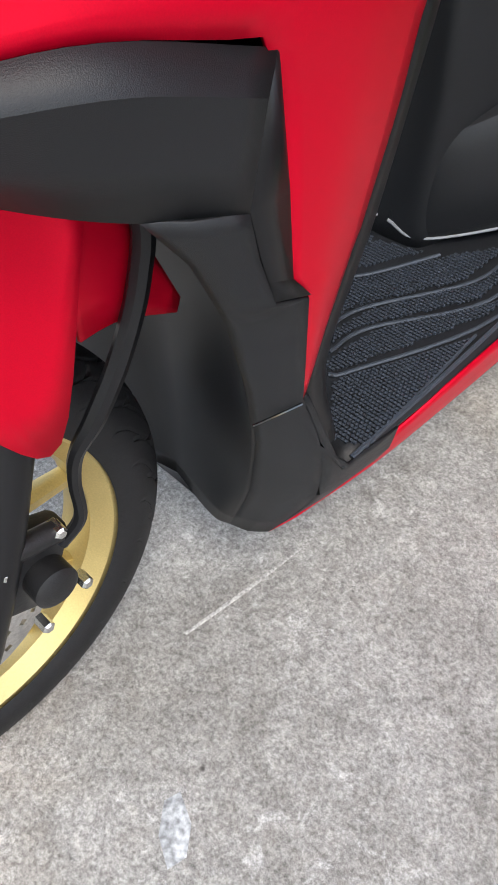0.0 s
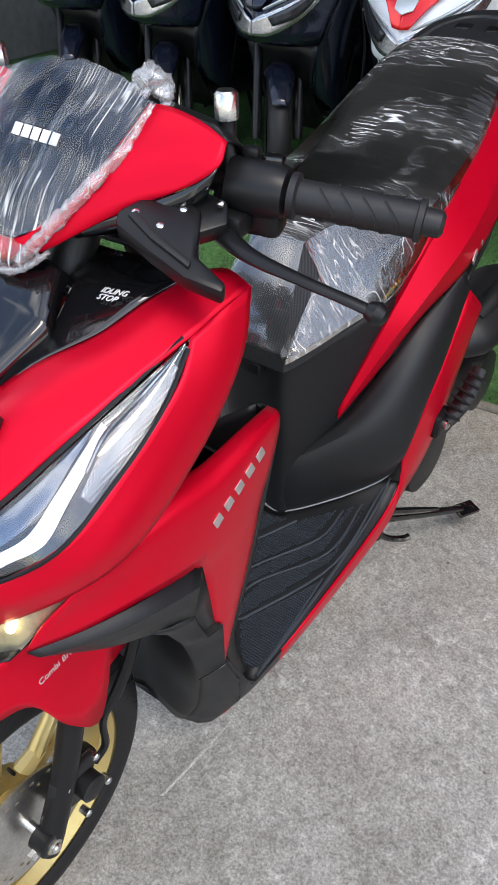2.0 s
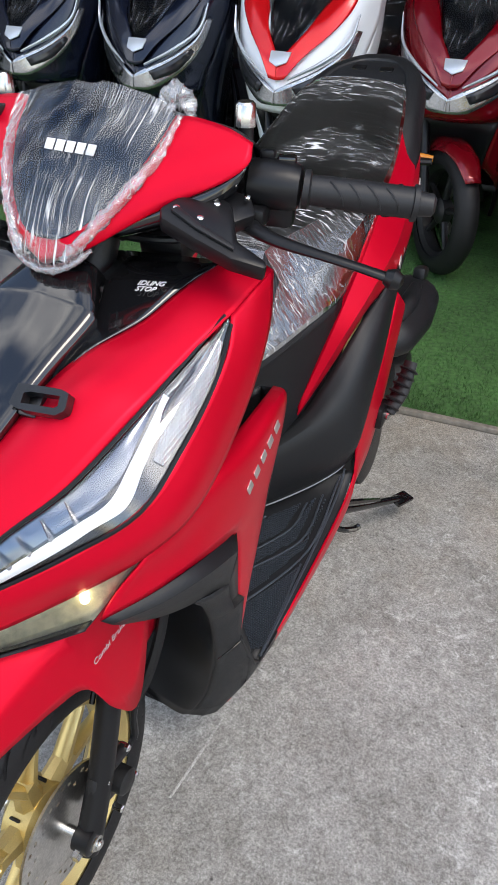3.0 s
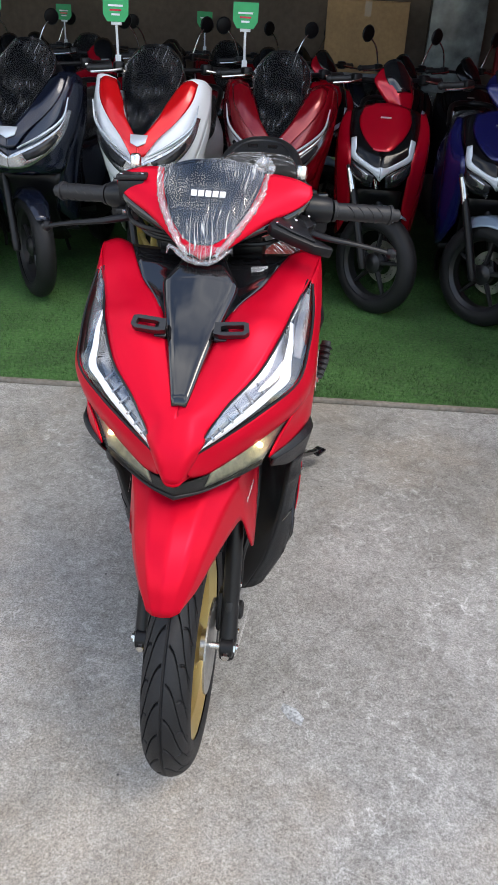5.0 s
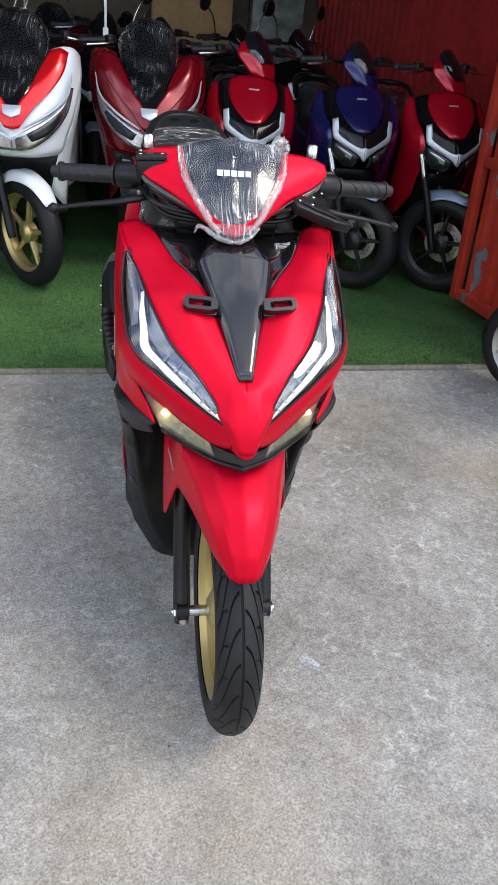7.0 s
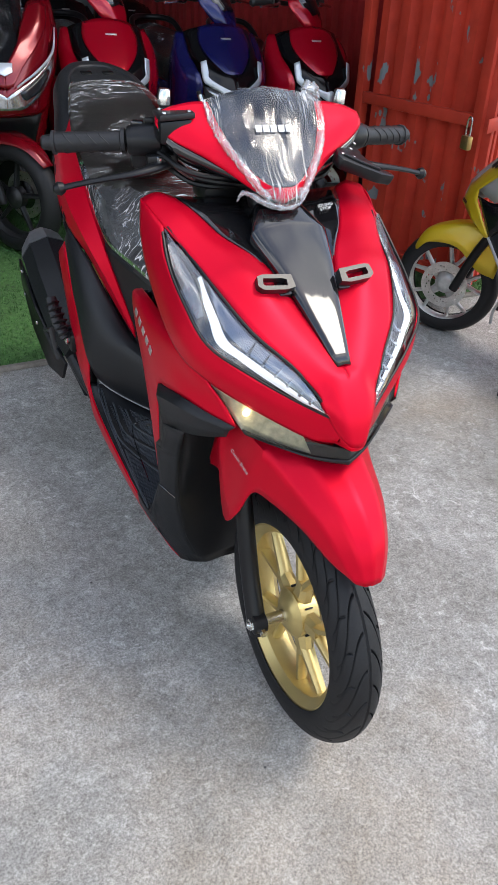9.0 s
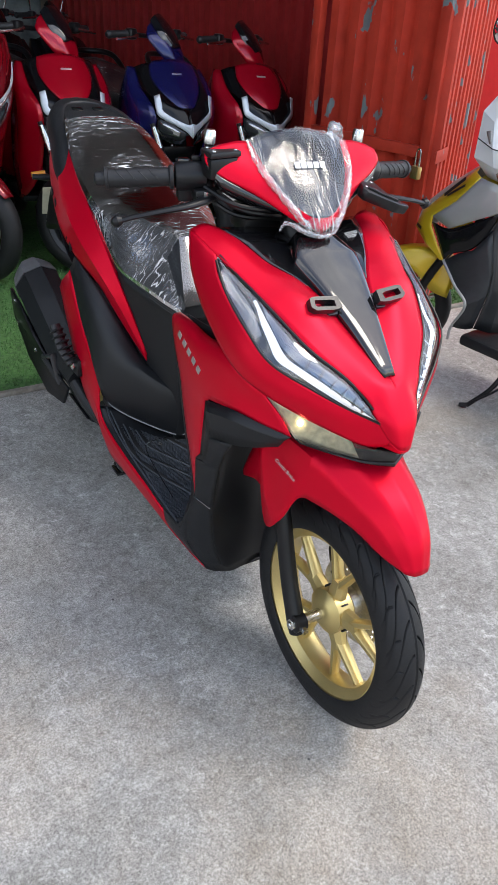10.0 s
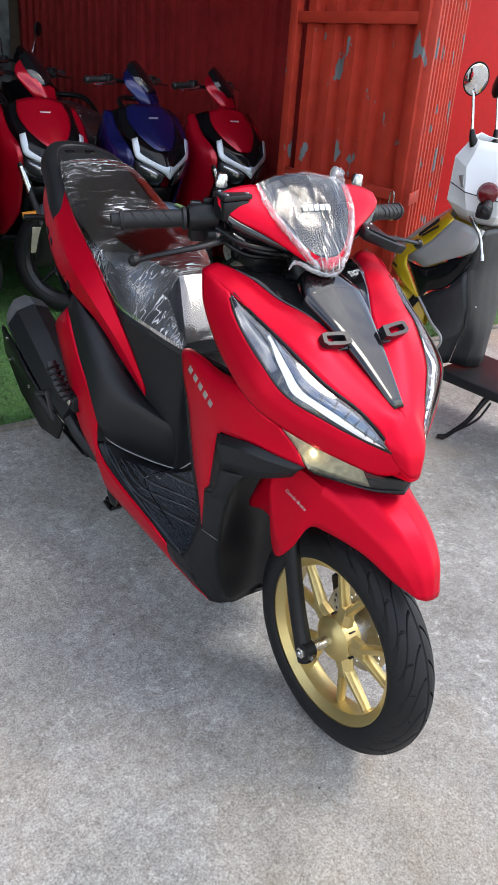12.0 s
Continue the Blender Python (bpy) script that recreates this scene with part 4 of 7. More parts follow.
def on_floor(pts, s):
    return [(s * x, y, floor_z(y)) for x, y in pts]


RIBS = [[(0.010, 0.520), (0.040, 0.563), (0.075, 0.632)],
        [(0.060, 0.455), (0.068, 0.508), (0.130, 0.618), (0.136, 0.692)],
        [(0.086, 0.430), (0.092, 0.486), (0.160, 0.602), (0.158, 0.722)],
        [(0.107, 0.404), (0.122, 0.428), (0.181, 0.588), (0.176, 0.765)]]


def inside(x, y, poly):
    hit_ = False
    for (ax, ay), (bx_, by_) in zip(poly, poly[1:] + poly[:1]):
        if (ay > y) != (by_ > y) and x < (bx_ - ax) * (y - ay) / (by_ - ay) + ax:
            hit_ = not hit_
    return hit_


STUDDED = [[(0.116, 0.400), (0.128, 0.432), (0.180, 0.548), (0.194, 0.358), (0.164, 0.341)]]
for a_, c_ in zip(RIBS[:-1], RIBS[1:]):
    STUDDED.append([(x + 0.006, y + 0.004) for x, y in a_] + [(x - 0.010, y - 0.004) for x, y in reversed(c_)])
STUDDED.append([(0.004, 0.535), (0.030, 0.575), (0.055, 0.625), (0.0, 0.610)])
for s in (1, -1):
    for r_ in RIBS:
        part("mat_rib", tube(on_floor(r_, s), 0.0022, 6, 6), MAT, footwell)
    part("mat_edge", tube(on_floor([(0.192, 0.338), (0.190, 0.47), (0.187, 0.63), (0.184, 0.735), (0.180, 0.782)], s), 0.0026, 6, 5), MAT, footwell)
    part("mat_lip", tube(on_floor([(0.180, 0.548), (0.186, 0.46), (0.193, 0.362)], s), 0.0018, 6, 5), MAT, footwell)
    dots_v, dots_f = [], []
    cell_v, cell_f = block((0.0030, 0.0030, 0.0024), (0, 0, 0), 0.0)
    for a in range(46):
        for b_ in range(84):
            x, y = 0.002 + 0.0042 * a + 0.0021 * (b_ % 2), 0.335 + 0.0046 * b_
            if any(inside(x, y, p_) for p_ in STUDDED):
                k0 = len(dots_v)
                dots_v += [(s * x + p_[0], y + p_[1], floor_z(y) + p_[2] - 0.0005) for p_ in cell_v]
                dots_f += [tuple(i + k0 for i in q) for q in cell_f]
    tagged(part("mat_studs", (dots_v, dots_f), MAT, footwell), kind="stuff")
# seam and screw of the lid in the floor
part("lid_seam", tube(on_floor([(0.010, 0.640), (0.110, 0.640), (0.144, 0.606), (0.163, 0.42)], -1), 0.0014, 6, 5), GLOSS, footwell)
part("lid_screw", lathe([(0, 0.006), (0.003, 0.006), (0.004, 0.003)], (-0.100, 0.622, 0.300), (0, 0, 1), 12), STEEL, footwell)

# red sill and lower rear panel
SILL_TOP = [(0.150, 0.335, 0.215), (0.184, 0.40, 0.262), (0.1985, 0.47, 0.291), (0.2005, 0.63, 0.300), (0.2005, 0.735, 0.315), (0.200, 0.778, 0.345), (0.198, 0.783, 0.415), (0.200, 0.820, 0.480), (0.200, 0.885, 0.530), (0.196, 0.985, 0.640)]
SILL_LOW = [(0.130, 0.294, 0.164), (0.148, 0.385, 0.180), (0.160, 0.455, 0.192), (0.173, 0.59, 0.206), (0.180, 0.68, 0.214), (0.185, 0.748, 0.222), (0.194, 0.800, 0.285), (0.199, 0.880, 0.330), (0.199, 0.950, 0.400), (0.194, 1.075, 0.560)]
sill = loft([[t_, tuple(np.array(t_) * 0.5 + np.array(l_) * 0.5 + np.array((0.008, 0, -0.004))), l_] for t_, l_ in zip(SILL_TOP, SILL_LOW)], 3, 4, True)
pair("side_sill", sill, RED, thick=0.003, angle=25)
# black side cover above the floor
cover = loft([
    [(0.008, 0.620, 0.326), (0.048, 0.634, 0.312), (0.115, 0.702, 0.326), (0.165, 0.760, 0.346), (0.187, 0.783, 0.372), (0.197, 0.786, 0.415), (0.199, 0.822, 0.478), (0.199, 0.888, 0.532), (0.194, 0.988, 0.642)],
    [(0.012, 0.622, 0.370), (0.058, 0.632, 0.365), (0.125, 0.690, 0.385), (0.178, 0.742, 0.405), (0.200, 0.772, 0.430), (0.205, 0.795, 0.460), (0.206, 0.840, 0.515), (0.203, 0.900, 0.565), (0.195, 0.982, 0.650)],
    [(0.014, 0.624, 0.420), (0.054, 0.632, 0.428), (0.105, 0.675, 0.455), (0.150, 0.718, 0.487), (0.172, 0.752, 0.515), (0.184, 0.785, 0.548), (0.193, 0.835, 0.592), (0.197, 0.895, 0.630), (0.193, 0.970, 0.665)],
    [(0.012, 0.640, 0.436), (0.050, 0.648, 0.442), (0.085, 0.690, 0.470), (0.110, 0.728, 0.500), (0.128, 0.760, 0.538), (0.145, 0.795, 0.580), (0.165, 0.850, 0.632), (0.180, 0.910, 0.662), (0.190, 0.965, 0.685)]], 4, 4)
pair("side_cover", cover, BLACK, thick=0.003, angle=30)
pair("cover_edge", tube([(0.008, 0.618, 0.327), (0.047, 0.631, 0.313), (0.115, 0.699, 0.327), (0.165, 0.757, 0.347), (0.186, 0.781, 0.372)], 0.0022, 6, 6), material("pale_grey_edge", (0.20, 0.21, 0.225), 0.4, 0, 0.1, 90), label="pale grey edge line")
tunnel = loft([
    [(0, 0.592, 0.665), (0.045, 0.594, 0.665), (0.074, 0.605, 0.664), (0.112, 0.70, 0.680), (0.142, 0.80, 0.700)],
    [(0, 0.600, 0.60), (0.045, 0.602, 0.60), (0.070, 0.620, 0.60), (0.108, 0.71, 0.61), (0.140, 0.79, 0.635)],
    [(0, 0.612, 0.50), (0.045, 0.614, 0.50), (0.066, 0.632, 0.50), (0.098, 0.71, 0.50), (0.128, 0.78, 0.545)],
    [(0, 0.618, 0.40), (0.04, 0.620, 0.40), (0.060, 0.640, 0.40), (0.09, 0.71, 0.42), (0.12, 0.77, 0.47)],
    [(0, 0.622, 0.300), (0.04, 0.626, 0.300), (0.055, 0.645, 0.300), (0.08, 0.71, 0.31), (0.11, 0.77, 0.36)]], 4, 4)
part("underseat_panel", both(tunnel), BLACK, bike, thick=0.003)
part("latch", block((0.07, 0.02, 0.02), (0, 0.590, 0.645), 0.004), SATIN, bike)

# red flank up to the tail
flank = loft([
    [(0.101, 0.712, 0.496), (0.103, 0.711, 0.505), (0.102, 0.711, 0.514), (0.096, 0.716, 0.514)],
    [(0.138, 0.785, 0.575), (0.147, 0.772, 0.618), (0.137, 0.765, 0.640), (0.120, 0.772, 0.634)],
    [(0.166, 0.86, 0.645), (0.176, 0.845, 0.690), (0.152, 0.835, 0.722), (0.134, 0.84, 0.712)],
    [(0.190, 0.96, 0.688), (0.190, 0.945, 0.745), (0.156, 0.915, 0.783), (0.138, 0.92, 0.768)],
    [(0.186, 1.08, 0.722), (0.178, 1.065, 0.785), (0.142, 1.035, 0.833), (0.124, 1.04, 0.815)],
    [(0.163, 1.20, 0.772), (0.152, 1.19, 0.838), (0.114, 1.165, 0.885), (0.098, 1.17, 0.865)],
    [(0.120, 1.34, 0.835), (0.112, 1.33, 0.890), (0.082, 1.31, 0.925), (0.07, 1.31, 0.913)],
    [(0.05, 1.46, 0.885), (0.05, 1.46, 0.912), (0.045, 1.45, 0.935), (0.04, 1.45, 0.930)]], 5, 5, True)
flanks = pair("flank", flank, RED, thick=0.003, angle=30)
for f_, s in zip(flanks, (1, -1)):
    for k in range(6):
        t_ = k / 5
        at = np.array((0.190, 0.985, 0.702)) * (1 - t_) + np.array((0.164, 1.19, 0.782)) * t_
        m = facing((s * (at[0] + 0.004), at[1], at[2]), (s * 1, 0.12, 0.15), (0, 0.87, 0.48))
        part("emblem_bar", moved(block((0.026, 0.012, 0.003), (0, 0, 0), 0.001), m), CHROME if s == 1 else SATIN, f_, "plain emblem bar" if k == 0 else "")
part("tail_cover", both(loft([
    [(0.0, 1.47, 0.86), (0.03, 1.47, 0.865), (0.052, 1.455, 0.895)],
    [(0.0, 1.48, 0.92), (0.03, 1.48, 0.92), (0.05, 1.465, 0.92)],
    [(0.0, 1.46, 0.95), (0.03, 1.455, 0.95), (0.045, 1.45, 0.945)],
    [(0.0, 1.34, 0.94), (0.05, 1.33, 0.94), (0.09, 1.31, 0.93)]], 4, 4)), RED, bike, thick=0.003)
part("under_tail", both(loft([
    [(0.0, 0.95, 0.60), (0.10, 0.95, 0.60), (0.19, 0.97, 0.648)],
    [(0.0, 1.10, 0.66), (0.10, 1.10, 0.66), (0.18, 1.10, 0.705)],
    [(0.0, 1.30, 0.78), (0.07, 1.30, 0.78), (0.13, 1.32, 0.825)],
    [(0.0, 1.46, 0.86), (0.03, 1.46, 0.865), (0.05, 1.455, 0.893)]], 4, 4)), SATIN, bike, thick=0.003)

# seat and its cling film
SEAT = [(0.584, 0.690, 0.070, 0.077, 0.656), (0.600, 0.709, 0.068, 0.083, 0.657), (0.640, 0.753, 0.055, 0.096, 0.662), (0.686, 0.801, 0.041, 0.110, 0.670),
        (0.700, 0.8085, 0.041, 0.114, 0.672), (0.740, 0.815, 0.052, 0.126, 0.678), (0.80, 0.820, 0.074, 0.141, 0.692), (0.88, 0.828, 0.095, 0.149, 0.740), (0.97, 0.841, 0.104, 0.147, 0.790),
        (1.06, 0.866, 0.102, 0.141, 0.826), (1.14, 0.902, 0.094, 0.129, 0.862), (1.21, 0.934, 0.082, 0.114, 0.893), (1.27, 0.949, 0.066, 0.096, 0.913), (1.305, 0.938, 0.055, 0.078, 0.918)]


def seat_sheet(grow=0.0, bare=0):
    """Seat skin: a flat prow between two creases, then a broad saddle."""
    rows = []
    for y, zt, wc, w, zl in SEAT:
        w2, z2, c2 = w + grow, zt + grow, wc + grow * 0.5
        k = min(max((y - 0.72) / 0.16, 0), 1)
        mid = (c2 + (w2 - c2) * (0.55 + 0.28 * k), z2 - (zt - zl) * (0.50 - 0.24 * k))
        side = [(0, y, z2 + 0.002 * k), (c2 * 0.6, y, z2), (c2, y, z2 - 0.002), (mid[0], y, mid[1]), (w2, y, zl + 0.026), (w2 * 0.985, y, zl - grow)]
        rows.append([(-a, b_, c_) for a, b_, c_ in side[:0:-1]] + side)
    g_ = [np.array([straight(r, 3)[j] for r in rows]) for j in range(31)]
    g_ = np.array([cr(c, 4) for c in g_]).transpose(1, 0, 2)
    g_ = g_[:, bare:31 - bare]
    n = g_.shape[1]
    v, f = g_.reshape(-1, 3).tolist(), grid_faces(g_.shape[0], n)
    if bare:
        return v, [q for q in f if not all(v[i][1] < 0.692 and abs(v[i][0]) < 0.075 and v[i][2] > 0.69 for i in q)]
    return v, f + [tuple(range(n)), tuple(reversed(range(len(v) - n, len(v))))]


seat = part("seat", seat_sheet(), VINYL, bike, "black vinyl seat wrapped in clear film", angle=32)
film = part("film_wrap", seat_sheet(0.003, 2), FILM_SEAT, seat, "wrinkled clear cling film", angle=32)
# film pulled tight over the front of the seat
tuck = loft([
    [(0, 0.577, 0.690), (0.045, 0.577, 0.690), (0.073, 0.580, 0.690)],
    [(0, 0.582, 0.699), (0.045, 0.582, 0.699), (0.073, 0.584, 0.697)],
    [(0, 0.634, 0.757), (0.036, 0.635, 0.757), (0.058, 0.637, 0.755)],
    [(0, 0.680, 0.806), (0.028, 0.681, 0.806), (0.043, 0.683, 0.804)],
    [(0, 0.690, 0.813), (0.028, 0.691, 0.812), (0.043, 0.693, 0.810)],
    [(0, 0.720, 0.818), (0.030, 0.720, 0.817), (0.046, 0.722, 0.814)]], 4, 5)
part("film_tuck", both(tuck), film_material("tight_cling_film", (0.05, 1.0, 0.05), 0.55, 60.0, (0, 0, 20), ((2, 0.50, 0.54),), 0.08, 0.02, 0.03), seat, "tight shiny film over the seat front", angle=60)

# grab rail
rail_rows = [
    [(0.166, 1.115, 0.795), (0.155, 1.110, 0.812), (0.140, 1.108, 0.830)],
    [(0.169, 1.19, 0.842), (0.150, 1.188, 0.868), (0.124, 1.185, 0.880)],
    [(0.149, 1.27, 0.884), (0.134, 1.268, 0.915), (0.107, 1.262, 0.926)],
    [(0.119, 1.38, 0.930), (0.108, 1.370, 0.954), (0.085, 1.345, 0.957)],
    [(0.060, 1.462, 0.954), (0.056, 1.446, 0.970), (0.046, 1.410, 0.968)],
    [(0.0, 1.480, 0.958), (0.0, 1.464, 0.974), (0.0, 1.425, 0.970)]]
rail_rows = [[(x * 0.93, y - 0.01, z - 0.012) for x, y, z in r] for r in rail_rows]
rail = part("grab_rail", both(loft(rail_rows, 4, 5)), BLACK, bike, thick=0.012)
part("rail_bridge", both(loft([[(0, 1.305, 0.934), (0.05, 1.302, 0.934), (0.088, 1.282, 0.922)], [(0, 1.36, 0.950), (0.05, 1.355, 0.949), (0.084, 1.325, 0.939)], [(0, 1.415, 0.957), (0.044, 1.402, 0.956), (0.080, 1.337, 0.945)]], 4, 4)), BLACK, rail, thick=0.006)
for x in (0.030, -0.030):
    part("rail_recess", block((0.030, 0.022, 0.006), (x, 1.362, 0.9535), 0.004, (14, 0, 0)), GLOSS, rail, "dark recess in the rail")

# ---- wheels, fork, mudguard, handlebar ----
def tyre_geo(radius, half, steps, around, grooves=0):
    """A tyre about the x axis, with curved tread grooves cut into it."""
    th = np.linspace(0, 2 * math.pi, steps, endpoint=False)
    ph = np.radians(np.linspace(-122, 122, around))
    T, F = np.meshgrid(th, ph, indexing="ij")
    x = half * np.sin(F) * (1 - 0.04 * np.cos(F))
    r = radius - half + half * np.cos(F)
    if grooves:
        for lo, hi, sweep, shift, wide in ((7, 74, 0.52, 0.0, 0.0034), (36, 92, 0.26, 0.5, 0.0030)):
            u = (np.degrees(np.abs(F)) - lo) / (hi - lo)
            t_ = T - sweep * u + 0.05 * np.sin(2 * math.pi * u) + np.where(F < 0, math.pi / grooves, 0)
            k = (t_ * grooves / (2 * math.pi) + shift) % 1.0
            d = np.minimum(k, 1 - k) * 2 * math.pi / grooves * radius
            cut = np.clip((wide - d) / 0.0020, 0, 1) * ((u > 0) & (u < 1))
            r = r - 0.0055 * cut * np.cos(F * 0.6)
        d = np.abs(x)
        r = r - 0.003 * np.clip((0.0026 - d) / 0.0016, 0, 1)
    v = np.stack([x, r * np.cos(T), r * np.sin(T)], -1).reshape(-1, 3).tolist()
    n = around
    f = []
    for i in range(steps):
        i2 = (i + 1) % steps
        f += [(i * n + j, i * n + j + 1, i2 * n + j + 1, i2 * n + j) for j in range(n - 1)]
    return v, f


def bar(p0, p1, w0, w1, t0, t1):
    """A tapered flat bar with chamfered edges from p0 to p1, flat towards x."""
    p0, p1 = np.array(p0), np.array(p1)
    d = (p1 - p0) / np.linalg.norm(p1 - p0)
    a = np.array([1.0, 0, 0])
    b_ = np.cross(d, a)
    vs = []
    for p, w, t in ((p0, w0, t0), (p1, w1, t1)):
        for sa, sb in ((0.5, 0.25), (0.5, -0.25), (0.2, -0.5), (-0.2, -0.5), (-0.5, -0.25), (-0.5, 0.25), (-0.2, 0.5), (0.2, 0.5)):
            vs.append(tuple(p + a * sa * t + b_ * sb * w))
    return vs, grid_faces(2, 8, True) + [tuple(reversed(range(8))), tuple(range(8, 16))]


def polar(r, deg, x=0.0):
    return (x, r * math.cos(radians(deg)), r * math.sin(radians(deg)))


def rim_geo(k=1.0):
    return lathe([(-0.036, 0.186 * k), (-0.0365, 0.178 * k), (-0.030, 0.170 * k), (-0.022, 0.161 * k), (0, 0.157 * k), (0.022, 0.161 * k), (0.030, 0.170 * k), (0.0365, 0.178 * k), (0.036, 0.186 * k), (0.028, 0.180 * k), (0, 0.175 * k), (-0.028, 0.180 * k)], (0, 0, 0), (1, 0, 0), 72, True)


HUB = lathe([(-0.036, 0.014), (-0.036, 0.024), (-0.030, 0.034), (-0.020, 0.049), (0.018, 0.049), (0.030, 0.034), (0.034, 0.024), (0.034, 0.014)], (0, 0, 0), (1, 0, 0), 36)


def spoke_geo(a):
    geos = [bar(polar(0.030, a), polar(0.086, a), 0.046, 0.030, 0.036, 0.028)]
    for s in (-1, 1):
        geos.append(bar(polar(0.074, a + s * 4.5), polar(0.164, a + s * 16), 0.019, 0.014, 0.027, 0.020))
    return joined(*geos)


def alloy(name, m, start, mat, parent, label=""):
    """A wheel: rim, with hub and split spokes under it."""
    w = part(name, moved(rim_geo(), m), mat, parent, label)
    part("hub", moved(HUB, m), mat, w)
    for i in range(5):
        a_ = radians(start + 36 + 72 * i)
        part("hub_slot", moved(block((0.016, 0.004, 0.010), (-0.002, 0.0485 * math.cos(a_), 0.0485 * math.sin(a_)), 0.0018, (math.degrees(a_) - 90, 0, 0)), m), SATIN, w)
        part("spoke", moved(spoke_geo(start + 72 * i), m), mat, w)
    return w


def disc_geo(r0, r1, x, n=72):
    """A drilled brake disc."""
    radii = [r0, r0 + 0.005, r0 + 0.010, r0 + 0.015, r0 + 0.020, r0 + 0.025, r1]
    vs, fs = [], []
    for t in (x - 0.0018, x + 0.0018):
        vs += [(t, r * math.cos(2 * math.pi * k / n), r * math.sin(2 * math.pi * k / n)) for r in radii for k in range(n)]
    m = len(radii)
    idx = lambda l, i, k: l * m * n + i * n + k % n
    hole = lambda i, k: (i == 1 and k % 6 == 0) or (i == 3 and k % 6 == 2) or (i == 4 and k % 6 == 4)
    for i in range(m - 1):
        for k in range(n):
            if hole(i, k):
                c = [(i, k), (i, k + 1), (i + 1, k + 1), (i + 1, k)]
                for (a, b_), (c_, d) in zip(c, c[1:] + c[:1]):
                    fs.append((idx(0, a, b_), idx(0, c_, d), idx(1, c_, d), idx(1, a, b_)))
            else:
                fs += [(idx(0, i, k), idx(0, i, k + 1), idx(0, i + 1, k + 1), idx(0, i + 1, k)), (idx(1, i, k), idx(1, i + 1, k), idx(1, i + 1, k + 1), idx(1, i, k + 1))]
    for i in (0, m - 1):
        fs += [(idx(0, i, k), idx(1, i, k), idx(1, i, k + 1), idx(0, i, k + 1)) for k in range(n)]
    return vs, fs


AX = Matrix.Translation((0.003, 0.0, 0.25))
fw = alloy("front_wheel", AX, 22, GOLD, bike, "gold alloy wheel with split spokes")
part("tyre", moved(tyre_geo(0.250, 0.045, 1500, 131, 24), AX), RUBBER, fw, "black grooved tyre", angle=50)
part("brake_disc", moved(joined(disc_geo(0.062, 0.095, 0.050), lathe([(0.030, 0.03), (0.048, 0.034), (0.0485, 0.064), (0.0515, 0.064), (0.052, 0.028)], (0, 0, 0), (1, 0, 0), 30)), AX), DISC, fw, "drilled steel brake disc")
part("axle", moved(joined(lathe([(-0.092, 0.006), (-0.092, 0.0075), (0.086, 0.0075), (0.086, 0.006)], n=18), lathe([(-0.074, 0.011), (-0.036, 0.012)], n=18)), AX), STEEL, fw, "bright steel axle and spacer")
for s, x in ((1, 0.086), (-1, -0.086)):
    leg = part("fork_leg", joined(tube([(x, 0.180, 0.68), (x, 0.127, 0.52), (x, 0.096, 0.44), (x, 0.052, 0.33), (x, 0.010, 0.25), (x, -0.002, 0.222)], [0.015, 0.016, 0.017, 0.0175, 0.0185, 0.0155], 16, 4), lathe([(-0.014, 0.016), (-0.012, 0.020), (0.012, 0.020), (0.014, 0.016)], (x, 0, 0.25), (1, 0, 0), 18)), SATIN, bike)
    nut = part("axle_nut", joined(lathe([(0.012, 0.0125), (0.018, 0.0125), (0.019, 0.011)], (x, 0, 0.25), (s, 0, 0), 6), lathe([(0.016, 0.0075), (0.022, 0.0075), (0.024, 0.005)], (x, 0, 0.25), (s, 0, 0), 14)), STEEL, leg, "bright steel axle nut")
    part("pinch_bolt", lathe([(-0.012, 0.005), (-0.012, 0.0075), (0.0, 0.0075), (0.0, 0.004)], (x + s * 0.0, -0.017, 0.247), (0.0, 1, 0), 6), STEEL, leg)
caliper = part("brake_caliper", joined(block((0.030, 0.055, 0.085), (0.072, 0.072, 0.285), 0.008, (-25, 0, 0)), lathe([(-0.02, 0.020), (0.018, 0.020), (0.022, 0.014)], (0.088, 0.078, 0.28), (1, 0, 0), 20), block((0.016, 0.03, 0.05), (0.085, 0.040, 0.31), 0.005, (-20, 0, 0)), tube([(0.092, 0.06, 0.335), (0.092, 0.10, 0.325)], 0.010, 10)), CAST, bike, "black brake caliper")
for p_ in ((0.097, 0.048, 0.325), (0.097, 0.098, 0.33), (0.099, 0.06, 0.235), (0.097, 0.105, 0.25)):
    part("bolt", lathe([(-0.01, 0.006), (0.004, 0.006), (0.006, 0.004)], p_, (1, 0, 0), 6), STEEL, caliper)
part("brake_hose", tube([(0.090, 0.190, 0.66), (0.115, 0.203, 0.575), (0.117, 0.195, 0.525), (0.116, 0.172, 0.475), (0.110, 0.146, 0.430), (0.102, 0.128, 0.400), (0.098, 0.122, 0.37), (0.098, 0.118, 0.33), (0.094, 0.098, 0.31)], [0.008, 0.008, 0.008, 0.008, 0.008, 0.006, 0.0055, 0.0055, 0.0055], 8, 6), SATIN, bike)
part("wheel_cable", tube([(-0.03, 0.15, 0.70), (0.05, 0.165, 0.60), (0.055, 0.14, 0.50), (0.06, 0.09, 0.42)], 0.004, 8, 6), SATIN, bike)
